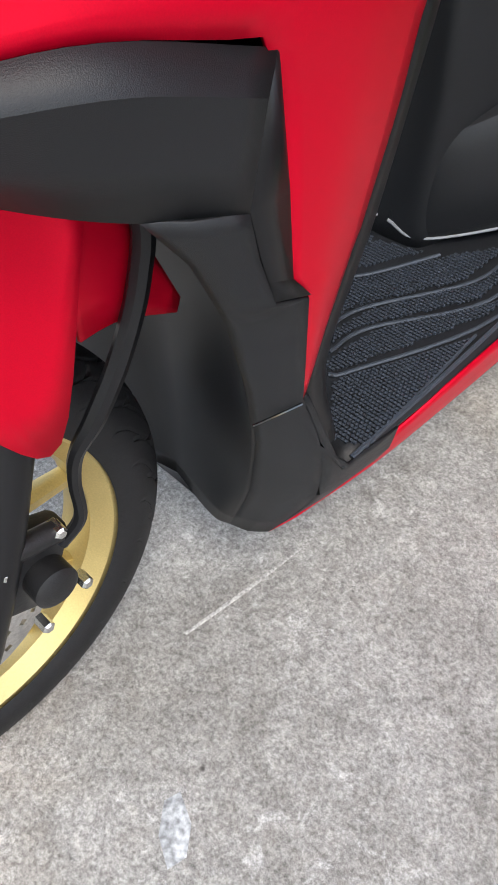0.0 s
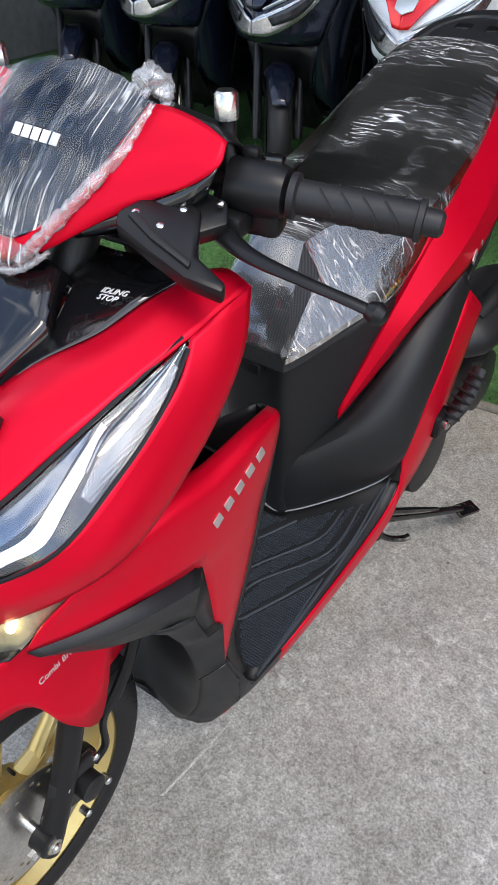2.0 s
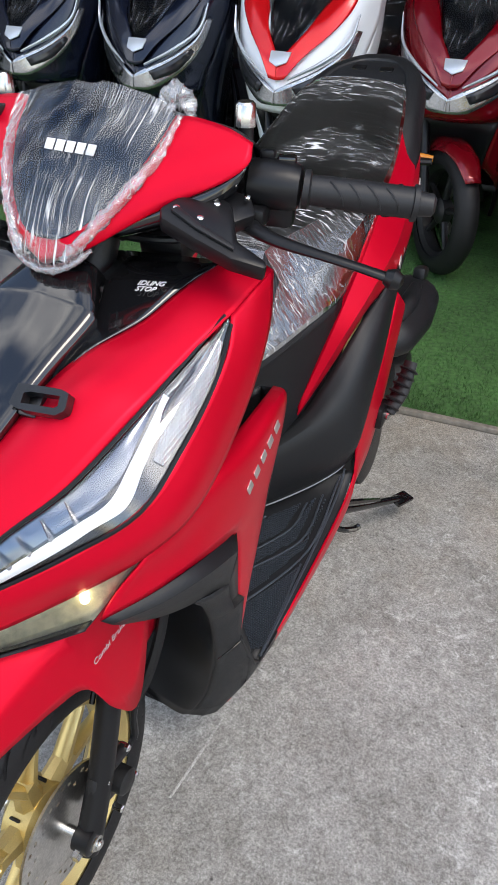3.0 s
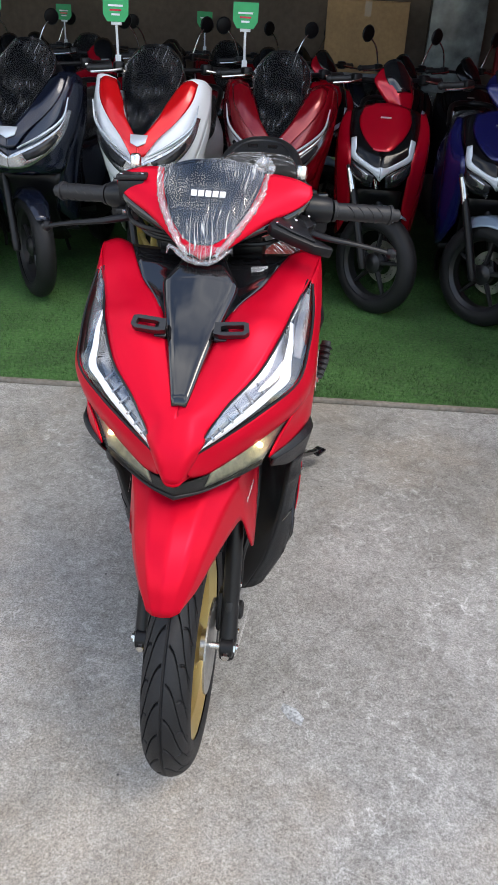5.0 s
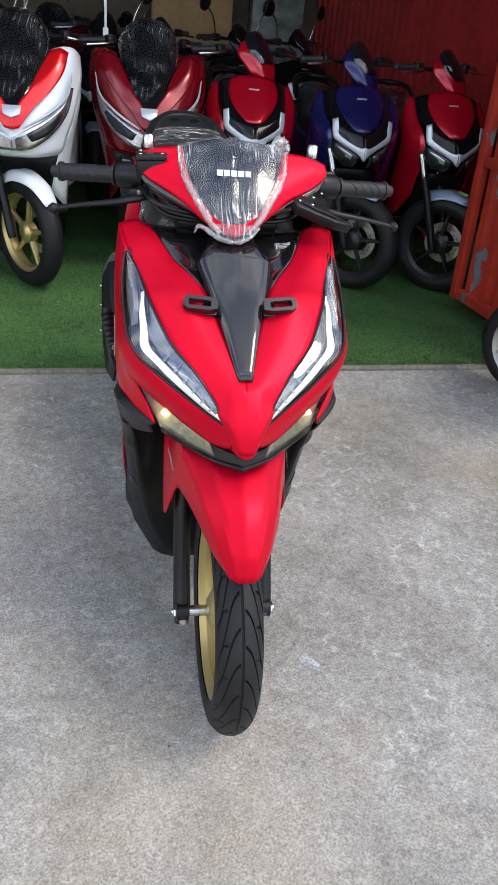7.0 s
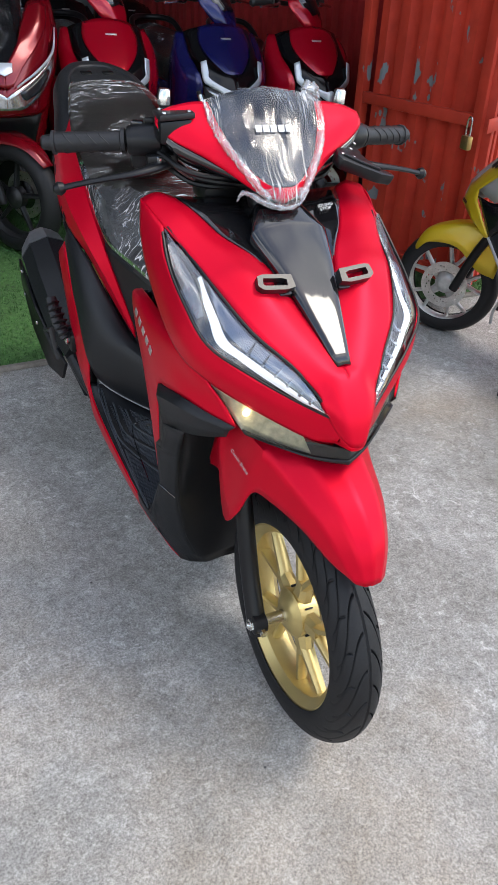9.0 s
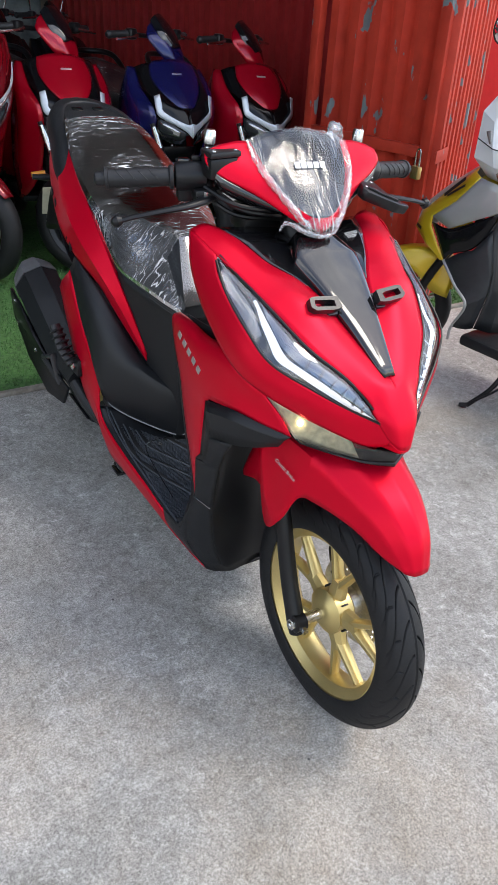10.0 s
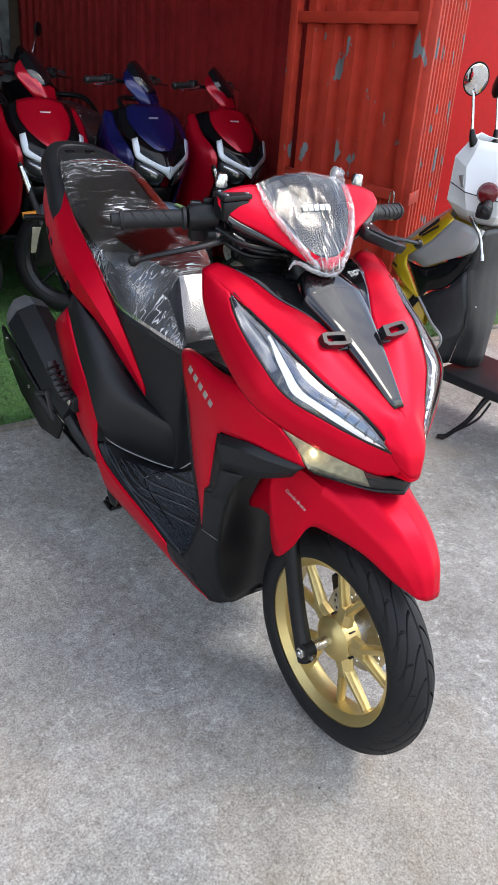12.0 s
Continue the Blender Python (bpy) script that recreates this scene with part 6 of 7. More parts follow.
part("number_plate", block((0.13, 0.003, 0.09), (-0.01, 1.575, 0.64), 0.001, (12, 0, 0)), material("plain_plate", (0.42, 0.4, 0.3), 0.5, 0.2, 0.1, 60), fend, "blank plate")

# ---- the parked scooters ----
whole_part = part


def paint(name, colour, rough=0.22):
    return material(name, colour, rough, 0.35, 0.03, 500, 0, 1, 0.05, 3, coat=0.5)


P_NAVY = paint("navy_paint", (0.006, 0.009, 0.022))
P_WHITE = material("pearl_white_paint", (0.84, 0.87, 0.90), 0.3, 0, 0.02, 500, 0, 1, 0.03, 3, coat=0.5)
P_RED = paint("bright_red_paint", (0.44, 0.002, 0.016))
P_DRED = paint("candy_red_paint", (0.20, 0.002, 0.008))
P_BLUE = paint("deep_blue_paint", (0.008, 0.009, 0.085))
P_BLACK = material("black_paint", (0.005, 0.005, 0.006), 0.14, 0, 0.05, 300, 0, 1, 0.05, 3, spec=0.3)
P_SILVER = paint("silver_blue_strip", (0.55, 0.6, 0.66), 0.3)
P_GUARD = paint("pale_blue_guard", (0.26, 0.34, 0.44), 0.3)
SCREEN = material("dark_screen", (0.006, 0.007, 0.009), 0.06, 0, 0.1, 20, 0.12, 18, coat=0.8)
SCREEN_FILM = film_material("screen_film", (1.0, 0.12, 0.08), 0.3, 45.0, (0, 0, 25), (), 0.5, 0.01, 0.10)
BAG = film_material("loose_clear_bag", (1, 1, 1), 0.3, 14.0)
RIM_BLACK = material("black_alloy", (0.02, 0.02, 0.021), 0.4, 0.3, 0.1, 90)
TAGGREEN = material("green_card", (0.03, 0.36, 0.12), 0.6, 0, 0.06, 30)
CARDWHITE = material("white_plastic", (0.75, 0.77, 0.78), 0.5)
YELLOWCARD = material("pale_yellow_sticker", (0.45, 0.75, 0.3), 0.6)


def simple_tyre(at, radius=0.252, half=0.048):
    return moved(tyre_geo(radius, half, 96, 19), Matrix.Translation(at))


def front_end(b, rim, guard_mat, steer=0.0, disc=1, short=False, axle=0.0):
    """Wheel, fork and mudguard, shared by the parked scooters."""
    S = Matrix.Translation((0, axle + 0.04, 0)) @ Matrix.Rotation(radians(steer), 4, "Z") @ Matrix.Translation((0, -0.04, 0))
    m = S @ Matrix.Translation((0, 0, 0.252))
    w = part("front_wheel", moved(rim_geo(), m), rim, b)
    part("tyre", moved(tyre_geo(0.252, 0.048, 96, 19), m), RUBBER, w)
    part("hub", moved(HUB, m), rim, w)
    for i in range(5):
        part("spoke", moved(bar(polar(0.03, 18 + 72 * i), polar(0.163, 18 + 72 * i + 8), 0.026, 0.016, 0.03, 0.02), m), rim, w)
    part("brake_disc", moved(disc_geo(0.062, 0.105, 0.05 * disc, 48), m), DISC, w)
    for s in (1, -1):
        lg = part("fork_leg", moved(tube([(s * 0.085, 0.16, 0.70), (s * 0.085, 0.075, 0.46), (s * 0.085, 0.012, 0.27), (s * 0.085, 0.0, 0.235)], [0.016, 0.019, 0.021, 0.018], 12, 4), S), SATIN, b)
        part("slider", moved(tube([(s * 0.085, 0.155, 0.685), (s * 0.085, 0.105, 0.545)], 0.0175, 12), S), STEEL, lg)
    mg = loft([[(0, -r * math.cos(radians(a)), 0.252 + r * math.sin(radians(a))), (0.55 * w_, -(r - 0.003) * math.cos(radians(a)), 0.252 + (r - 0.003) * math.sin(radians(a))), (w_, -(r - drop) * math.cos(radians(a)), 0.252 + (r - drop) * math.sin(radians(a)))]
               for a, r, w_, drop in ((38, 0.272, 0.030, 0.010), (62, 0.274, 0.050, 0.020), (88, 0.276, 0.062, 0.040), (112, 0.276, 0.066, 0.050), (138, 0.274, 0.058, 0.030))[1 if short else 0:4 if short else 5]], 4, 4)
    part("front_mudguard", moved(both(mg), S), guard_mat, b, thick=0.004)
    return S


def turned(geo, y, a):
    return moved(geo, Matrix.Translation((0, y, 0)) @ Matrix.Rotation(radians(a), 4, "Z") @ Matrix.Translation((0, -y, 0)))


def controls(b, z, y, half, cover, mirrors=False, bars=34):
    """Handlebar with grips, levers and switch blocks, turned on its stem."""
    def part(name, geo, mat, parent, label=""):
        return whole_part(name, turned(geo, y, bars), mat, parent, label)

    for s in (1, -1):
        part("grip", lathe([(0, 0.012), (0, 0.019), (0.006, 0.016), (0.10, 0.016), (0.102, 0.019), (0.108, 0.018), (0.118, 0.010)], (s * (half - 0.11), y, z), (s * 0.96, 0.26, -0.06), 14), GRIP, b)
        part("switch_housing", block((0.05, 0.045, 0.05), (s * (half - 0.14), y - 0.008, z), 0.012), SATIN, b)
        part("brake_lever", tube([(s * (half - 0.15), y - 0.035, z - 0.005), (s * (half - 0.09), y - 0.045, z - 0.012), (s * (half + 0.0), y - 0.025, z - 0.02)], [0.008, 0.006, 0.006], 8, 4), STEEL, b)
        if mirrors:
            mr = part("mirror_stem", tube([(s * (half - 0.14), y, z + 0.02), (s * (half - 0.10), y - 0.01, z + 0.12), (s * (half - 0.05), y, z + 0.18)], 0.005, 8, 4), STEEL, b)
            part("mirror_head", lathe([(-0.012, 0.02), (-0.008, 0.045), (0.0, 0.052), (0.004, 0.048)], (s * (half - 0.03), y, z + 0.20), (0, 1, 0.1), 20), SATIN, mr)
    part("handlebar_tube", tube([(-half + 0.12, y, z), (0, y - 0.01, z - 0.01), (half - 0.12, y, z)], 0.011, 10, 4), SATIN, b)


def rear_half(b, body, top=0.80, long=1.32):
    """Seat, flanks, rear wheel and underside."""
    rows = []
    for y, zt, w, zl in ((0.58, top - 0.06, 0.06, top - 0.12), (0.66, top - 0.03, 0.10, top - 0.12), (0.80, top - 0.01, 0.145, top - 0.10), (0.98, top + 0.015, 0.15, top - 0.08), (1.12, top + 0.07, 0.14, top - 0.03), (1.38, top + 0.10, 0.10, top + 0.02)):
        rows.append([(-w, y, zl), (-w * 0.9, y, zt - 0.02), (0, y, zt), (w * 0.9, y, zt - 0.02), (w, y, zl)])
    st = part("seat", loft(rows, 3, 3), VINYL, b, "black seat in a clear bag", thick=0.006)
    part("film_wrap", loft([[(x * 1.03, y, z + 0.006) for x, y, z in r] for r in rows], 3, 3), BAG, st)
    fl = loft([
        [(0.09, 0.60, 0.34), (0.10, 0.60, 0.50), (0.075, 0.59, top - 0.12)],
        [(0.19, 0.74, 0.36), (0.18, 0.74, 0.52), (0.12, 0.70, top - 0.12)],
        [(0.20, 0.95, 0.48), (0.20, 0.95, 0.60), (0.15, 0.95, top - 0.09)],
        [(0.16, 1.20, 0.60), (0.17, 1.20, 0.70), (0.135, 1.15, top - 0.02)],
        [(0.05, 1.50, 0.74), (0.06, 1.50, 0.80), (0.06, 1.46, top + 0.04)]], 4, 4)
    for g_ in (fl, flip(fl)):
        part("flank", g_, body, b, thick=0.004)
    part("engine", block((0.24, 0.55, 0.20), (0.02, 1.05, 0.32), 0.04), CAST, b)
    part("rear_tyre", simple_tyre((0, long, 0.252)), RUBBER, b)
    part("silencer", tube([(-0.17, 0.95, 0.30), (-0.19, 1.15, 0.36), (-0.19, 1.42, 0.45)], [0.03, 0.055, 0.05], 14, 4), BLACK, b)
    part("grab_rail", tube([(0.14, 1.16, top + 0.03), (0.12, 1.36, top + 0.12), (0, 1.46, top + 0.13), (-0.12, 1.36, top + 0.12), (-0.14, 1.16, top + 0.03)], 0.016, 10, 5), SATIN, b)
    part("floorboard", joined(block((0.36, 0.34, 0.03), (0, 0.50, 0.30), 0.01), block((0.16, 0.36, 0.14), (0, 0.48, 0.36), 0.03)), BLACK, b)
    for s in (1, -1):
        part("stand_leg", tube([(s * 0.1, 0.85, 0.25), (s * 0.11, 0.92, 0.10), (s * 0.10, 0.95, 0.012)], 0.011, 8, 3), SATIN, b)


def touring_scooter(m, body, accent, rim, label, tag=True, steer=0.0):
    """Broad-faced scooter with a tall dark screen and a V of headlamps."""
    b = thing("touring_scooter", m, label, "scooter", "scooters parked in the shop")
    front_end(b, rim, body, steer, axle=0.075)
    face = loft([
        [(0.155, 0.165, 1.02), (0.20, 0.155, 1.035), (0.245, 0.18, 1.03), (0.268, 0.235, 1.00)],
        [(0.105, 0.085, 0.93), (0.17, 0.085, 0.95), (0.235, 0.12, 0.95), (0.275, 0.20, 0.92)],
        [(0.055, 0.010, 0.83), (0.13, 0.025, 0.855), (0.205, 0.07, 0.86), (0.262, 0.16, 0.84)],
        [(0.0, -0.045, 0.745), (0.09, -0.020, 0.765), (0.175, 0.035, 0.765), (0.24, 0.13, 0.755)],
        [(0.0, -0.070, 0.685), (0.07, -0.045, 0.69), (0.145, 0.015, 0.69), (0.215, 0.115, 0.69)],
        [(0.0, -0.055, 0.625), (0.07, -0.030, 0.625), (0.14, 0.020, 0.625), (0.195, 0.11, 0.63)],
        [(0.0, 0.0, 0.60), (0.06, 0.01, 0.60), (0.12, 0.045, 0.60), (0.17, 0.115, 0.60)]], 5, 4)
    part("front_cowl", both(face), body, b, thick=0.004)
    cheek = loft([
        [(0.268, 0.235, 1.00), (0.25, 0.33, 0.98), (0.18, 0.40, 0.95)],
        [(0.262, 0.16, 0.84), (0.26, 0.27, 0.82), (0.20, 0.40, 0.80)],
        [(0.215, 0.115, 0.69), (0.23, 0.22, 0.66), (0.20, 0.36, 0.62)],
        [(0.17, 0.115, 0.60), (0.20, 0.21, 0.52), (0.19, 0.33, 0.46)],
        [(0.125, 0.165, 0.42), (0.17, 0.23, 0.36), (0.18, 0.33, 0.30)]], 4, 4)
    for g_ in (cheek, flip(cheek)):
        part("side_fairing", g_, body, b, thick=0.004)
    part("inner_guard", both(loft([[(0, 0.10, 0.60), (0.10, 0.10, 0.60), (0.17, 0.115, 0.60)], [(0, 0.18, 0.45), (0.09, 0.18, 0.45), (0.125, 0.165, 0.42)], [(0, 0.27, 0.25), (0.10, 0.27, 0.25), (0.15, 0.28, 0.26)]], 3, 3)), SATIN, b, thick=0.004)
    part("rider_side_panel", both(loft([[(0, 0.40, 1.0), (0.10, 0.40, 0.99), (0.19, 0.39, 0.96)], [(0, 0.45, 0.75), (0.12, 0.43, 0.75), (0.20, 0.39, 0.76)], [(0, 0.44, 0.32), (0.12, 0.40, 0.32), (0.18, 0.33, 0.31)]], 3, 4)), SATIN, b, thick=0.004)
    screen = [
        [(0, -0.052, 0.785), (0.025, -0.048, 0.787), (0.045, -0.035, 0.79)],
        [(0, 0.030, 0.875), (0.05, 0.036, 0.88), (0.085, 0.055, 0.89)],
        [(0, 0.120, 0.985), (0.07, 0.128, 0.985), (0.125, 0.155, 0.98)],
        [(0, 0.215, 1.09), (0.08, 0.222, 1.085), (0.14, 0.25, 1.06)],
        [(0, 0.285, 1.165), (0.06, 0.288, 1.155), (0.105, 0.30, 1.12)]]
    sc = part("screen", both(loft(screen, 4, 4)), SCREEN, b, "dark screen in clear film", thick=0.004)
    part("film_wrap", both(loft([[(x, y - 0.007, z + 0.004) for x, y, z in r] for r in screen], 4, 4)), SCREEN_FILM, sc)
    part("emblem", moved(prism([(-0.04, 0.02), (0.04, 0.02), (0.034, -0.022), (0, -0.04), (-0.034, -0.022)], 0, 0.006, 0.002), facing((0, -0.048, 0.795), (0, -0.74, 0.67), (1, 0, 0))), P_SILVER, b)
    inlay = loft([
        [(0.030, -0.074, 0.728), (0.016, -0.078, 0.726), (0.0, -0.080, 0.724)],
        [(0.085, -0.034, 0.800), (0.060, -0.042, 0.796), (0.0, -0.060, 0.780)],
        [(0.155, 0.022, 0.868), (0.118, 0.014, 0.870), (0.075, 0.012, 0.880)],
        [(0.208, 0.082, 0.940), (0.165, 0.070, 0.950), (0.100, 0.072, 0.935)],
        [(0.226, 0.146, 1.015), (0.194, 0.138, 1.030), (0.150, 0.150, 1.018)]], 4, 4)
    for g_ in (inlay, flip(inlay)):
        part("inlay", g_, accent, b, thick=0.003)
    for s in (1, -1):
        side_ = (lambda g_: g_) if s == 1 else flip
        lamp = part("headlamp", side_(loft([
            [(0.235, 0.085, 0.885), (0.245, 0.11, 0.88)],
            [(0.205, 0.040, 0.815), (0.222, 0.06, 0.785)],
            [(0.125, -0.018, 0.755), (0.165, 0.005, 0.705)],
            [(0.045, -0.068, 0.715), (0.075, -0.058, 0.645)],
            [(0.0, -0.085, 0.690), (0.0, -0.085, 0.640)]], 5, 4)), LENS_GREY, b, "clear headlamp", thick=0.004)
        part("light_strip", side_(tube([(0.242, 0.080, 0.935), (0.222, 0.045, 0.85), (0.150, -0.015, 0.785), (0.045, -0.075, 0.728)], [0.004, 0.009, 0.011, 0.005], 8, 5, 0.6)), P_SILVER, lamp)
        part("dark_insert", side_(loft([[(0.195, 0.028, 0.785), (0.205, 0.042, 0.77)], [(0.125, -0.026, 0.738), (0.150, -0.012, 0.705)], [(0.06, -0.069, 0.705), (0.08, -0.063, 0.675)]], 3, 3)), LENS_DARK, lamp, thick=0.003)
    controls(b, 1.06, 0.42, 0.36, body)
    part("dash", block((0.24, 0.12, 0.08), (0, 0.36, 1.02), 0.03), SATIN, b)
    rear_half(b, body, 0.80)
    if tag:
        tg = part("price_tag_stick", joined(tube([(-0.20, 0.36, 1.07), (-0.20, 0.345, 1.24)], 0.006, 8), block((0.026, 0.012, 0.05), (-0.20, 0.36, 1.085), 0.003), block((0.05, 0.012, 0.016), (-0.20, 0.345, 1.24), 0.003)), CARDWHITE, b)
        part("price_card", moved(prism([(-0.06, 0.0), (-0.04, -0.03), (0.04, -0.03), (0.06, 0.0), (0.06, 0.08), (-0.06, 0.08)], 0, 0.003), facing((-0.20, 0.340, 1.275), (0, -1, 0.1), (1, 0, 0))), TAGGREEN, tg, "green price card")
        for k in range(3):
            part("print_bar", moved(block((0.07 - 0.015 * k, 0.008, 0.001), (0, 0.035 - 0.018 * k, 0.004), 0), facing((-0.20, 0.340, 1.275), (0, -1, 0.1), (1, 0, 0))), P_RED if k == 1 else CARDWHITE, tg)
    return b


def sport_scooter(m, body, label, mirrors=False, steer=0.0, sticker=True):
    """Narrow-faced scooter with a pale V strip and low headlamps."""
    b = thing("sport_scooter", m, label, "scooter", "scooters parked in the shop")
    S = front_end(b, RIM_BLACK, P_GUARD, steer, 1, True)
    def face(rows, nu=4, nv=4):
        """A sheet of the front, drawn over the axle and set to its height."""
        return loft([[(x * 1.14, y - 0.025, z + 0.062) for x, y, z in r] for r in rows], nu, nv)

    centre = face([
        [(0, 0.215, 0.905), (0.05, 0.22, 0.90), (0.095, 0.235, 0.885)],
        [(0, 0.152, 0.845), (0.055, 0.158, 0.842), (0.107, 0.175, 0.83)],
        [(0, 0.085, 0.785), (0.05, 0.09, 0.782), (0.088, 0.105, 0.775)],
        [(0, 0.030, 0.728), (0.025, 0.032, 0.727), (0.045, 0.04, 0.725)],
        [(0, 0.018, 0.712), (0.015, 0.02, 0.712), (0.026, 0.024, 0.713)]])
    part("nose_panel", both(centre), body, b, thick=0.004)
    dark = face([
        [(0.095, 0.237, 0.884), (0.125, 0.25, 0.875), (0.145, 0.28, 0.86)],
        [(0.107, 0.177, 0.828), (0.13, 0.18, 0.81), (0.145, 0.20, 0.79)],
        [(0.088, 0.107, 0.772), (0.112, 0.09, 0.76), (0.128, 0.08, 0.745)],
        [(0.045, 0.042, 0.722), (0.08, 0.04, 0.72), (0.118, 0.045, 0.70)],
        [(0, 0.003, 0.698), (0.06, 0.012, 0.685), (0.105, 0.03, 0.66)],
        [(0, -0.035, 0.64), (0.05, -0.015, 0.635), (0.095, 0.02, 0.625)],
        [(0, -0.03, 0.60), (0.05, -0.005, 0.60), (0.09, 0.035, 0.60)]])
    part("dark_surround", both(dark), P_BLACK, b, thick=0.004)
    for s in (1, -1):
        side_ = (lambda g_: g_) if s == 1 else flip
        part("light_strip", side_(face([
            [(0.110, 0.056, 0.768), (0.130, 0.070, 0.758)],
            [(0.106, 0.036, 0.724), (0.128, 0.050, 0.704)],
            [(0.104, 0.024, 0.698), (0.116, 0.034, 0.672)],
            [(0.060, -0.014, 0.668), (0.066, -0.010, 0.645)],
            [(0.020, -0.046, 0.650), (0.024, -0.042, 0.618)],
            [(0.001, -0.056, 0.655), (0.001, -0.056, 0.592)]], 3, 4)), P_SILVER, b, "pale strip along the headlamp", thick=0.004)
        lamp = part("headlamp", side_(face([
            [(0.122, 0.048, 0.668), (0.070, -0.006, 0.640), (0.024, -0.044, 0.612)],
            [(0.120, 0.055, 0.615), (0.075, 0.002, 0.592), (0.026, -0.034, 0.585)],
            [(0.090, 0.070, 0.566), (0.060, 0.040, 0.552), (0.028, 0.010, 0.552)]])), LENS_DARK, b, "dark clear headlamp", thick=0.004)
        # bright grey sheet that puts a highlight on the dark lamp
        part("lamp_highlight", side_(face([[(0.112, 0.036, 0.652), (0.080, 0.000, 0.636), (0.046, -0.032, 0.614)], [(0.110, 0.040, 0.610), (0.080, 0.003, 0.598), (0.050, -0.026, 0.590)]], 3, 4)), LENS_GREY, lamp, thick=0.002)
        part("signal_lamp", side_(lathe([(-0.006, 0.010), (0.001, 0.0095), (0.004, 0.004)], (0.126, 0.046, 0.800), (0.35, -0.9, 0.3), 14)), AMBER if s == -1 else LENS_GREY, lamp)
        sf = face([
            [(0.145, 0.28, 0.86), (0.168, 0.31, 0.860), (0.145, 0.37, 0.84)],
            [(0.145, 0.19, 0.78), (0.192, 0.24, 0.780), (0.178, 0.37, 0.74)],
            [(0.128, 0.068, 0.70), (0.190, 0.17, 0.660), (0.184, 0.37, 0.58)],
            [(0.118, 0.072, 0.60), (0.178, 0.25, 0.45), (0.185, 0.38, 0.40)],
            [(0.11, 0.18, 0.40), (0.15, 0.26, 0.29), (0.17, 0.36, 0.24)]])
        part("side_fairing", side_(sf), body, b, thick=0.004)
    part("inner_guard", both(loft([[(0, 0.08, 0.59), (0.06, 0.08, 0.59), (0.12, 0.13, 0.58)], [(0, 0.18, 0.45), (0.06, 0.18, 0.45), (0.11, 0.20, 0.40)], [(0, 0.27, 0.25), (0.08, 0.27, 0.25), (0.14, 0.28, 0.27)]], 3, 3)), SATIN, b, thick=0.004)
    part("rider_side_panel", both(loft([[(0, 0.35, 0.93), (0.08, 0.36, 0.915), (0.132, 0.37, 0.885)], [(0, 0.41, 0.70), (0.10, 0.40, 0.70), (0.168, 0.37, 0.72)], [(0, 0.44, 0.31), (0.10, 0.42, 0.31), (0.18, 0.37, 0.29)]], 3, 4)), SATIN, b, thick=0.004)
    cw = loft([
        [(0, 0.40, 1.13), (0.04, 0.40, 1.12), (0.085, 0.40, 1.09)],
        [(0, 0.335, 1.08), (0.055, 0.34, 1.07), (0.115, 0.38, 1.05)],
        [(0, 0.28, 1.01), (0.050, 0.285, 1.0), (0.090, 0.33, 0.985)],
        [(0, 0.258, 0.95), (0.035, 0.262, 0.945), (0.066, 0.30, 0.945)],
        [(0, 0.262, 0.905), (0.035, 0.266, 0.90), (0.066, 0.30, 0.905)]], 4, 4)
    part("handlebar_cowl", turned(both(cw), 0.42, 34), body, b, thick=0.004)
    part("fly_screen", turned(both(loft([[(0, 0.392, 1.150), (0.035, 0.394, 1.142), (0.060, 0.400, 1.120)], [(0, 0.322, 1.082), (0.040, 0.326, 1.077), (0.072, 0.345, 1.064)], [(0, 0.272, 1.018), (0.025, 0.275, 1.012), (0.048, 0.292, 1.004)]], 4, 4)), 0.42, 34), SCREEN, b, thick=0.005)
    part("emblem", block((0.05, 0.008, 0.003), (0, 0.124, 0.910), 0.001, (43, 0, 0)), CHROME, b)
    controls(b, 1.06, 0.42, 0.34, body, mirrors)
    rear_half(b, body, 0.78)
    if sticker:
        part("sticker", moved(block((0.045, 0.05, 0.001), (-0.02, -0.078, 0.5265), 0, (16, 0, 0)), S), YELLOWCARD, b, "pale green sticker")
    return b


def at_place(x, y, yaw):
    """The front wheel's contact in the place, and the turn of the nose towards +x in degrees."""
    return Matrix.Translation((x, y, 0.014)) @ Matrix.Rotation(radians(yaw), 4, "Z")


P_ACCENT = paint("red_inlay_paint", (0.72, 0.006, 0.010))
pcx_white = touring_scooter(at_place(-0.69, 2.38, 0), P_WHITE, P_ACCENT, GOLD, "white scooter with red inlays and gold wheels on the turf", True, 38)
pcx_navy = touring_scooter(at_place(-1.285, 2.37, 1), P_NAVY, P_NAVY, RIM_BLACK, "dark navy scooter with a tall screen on the turf", True, 36)
pcx_red = touring_scooter(at_place(-0.115, 2.60, 1), P_DRED, P_DRED, RIM_BLACK, "candy red scooter with a tall dark screen on the turf", True, 36)
air_red = sport_scooter(at_place(0.385, 2.645, -1), P_RED, "bright red and black scooter with silver strips on the turf", False, 48)
air_blue = sport_scooter(at_place(0.910, 2.60, -1), P_BLUE, "deep blue and black scooter with silver strips on the turf", False, 48)
air_red2 = sport_scooter(at_place(1.39, 2.62, -1), P_RED, "bright red scooter beside the red gate on the turf", False, 48)
copy_thing(pcx_navy, at_place(-1.87, 2.36, 2))
copy_thing(pcx_navy, at_place(-2.46, 2.38, 1))
dark = sport_scooter(at_place(-0.45, 4.15, -8), P_BLACK, "black scooter in the dim back row", True, 14, False)
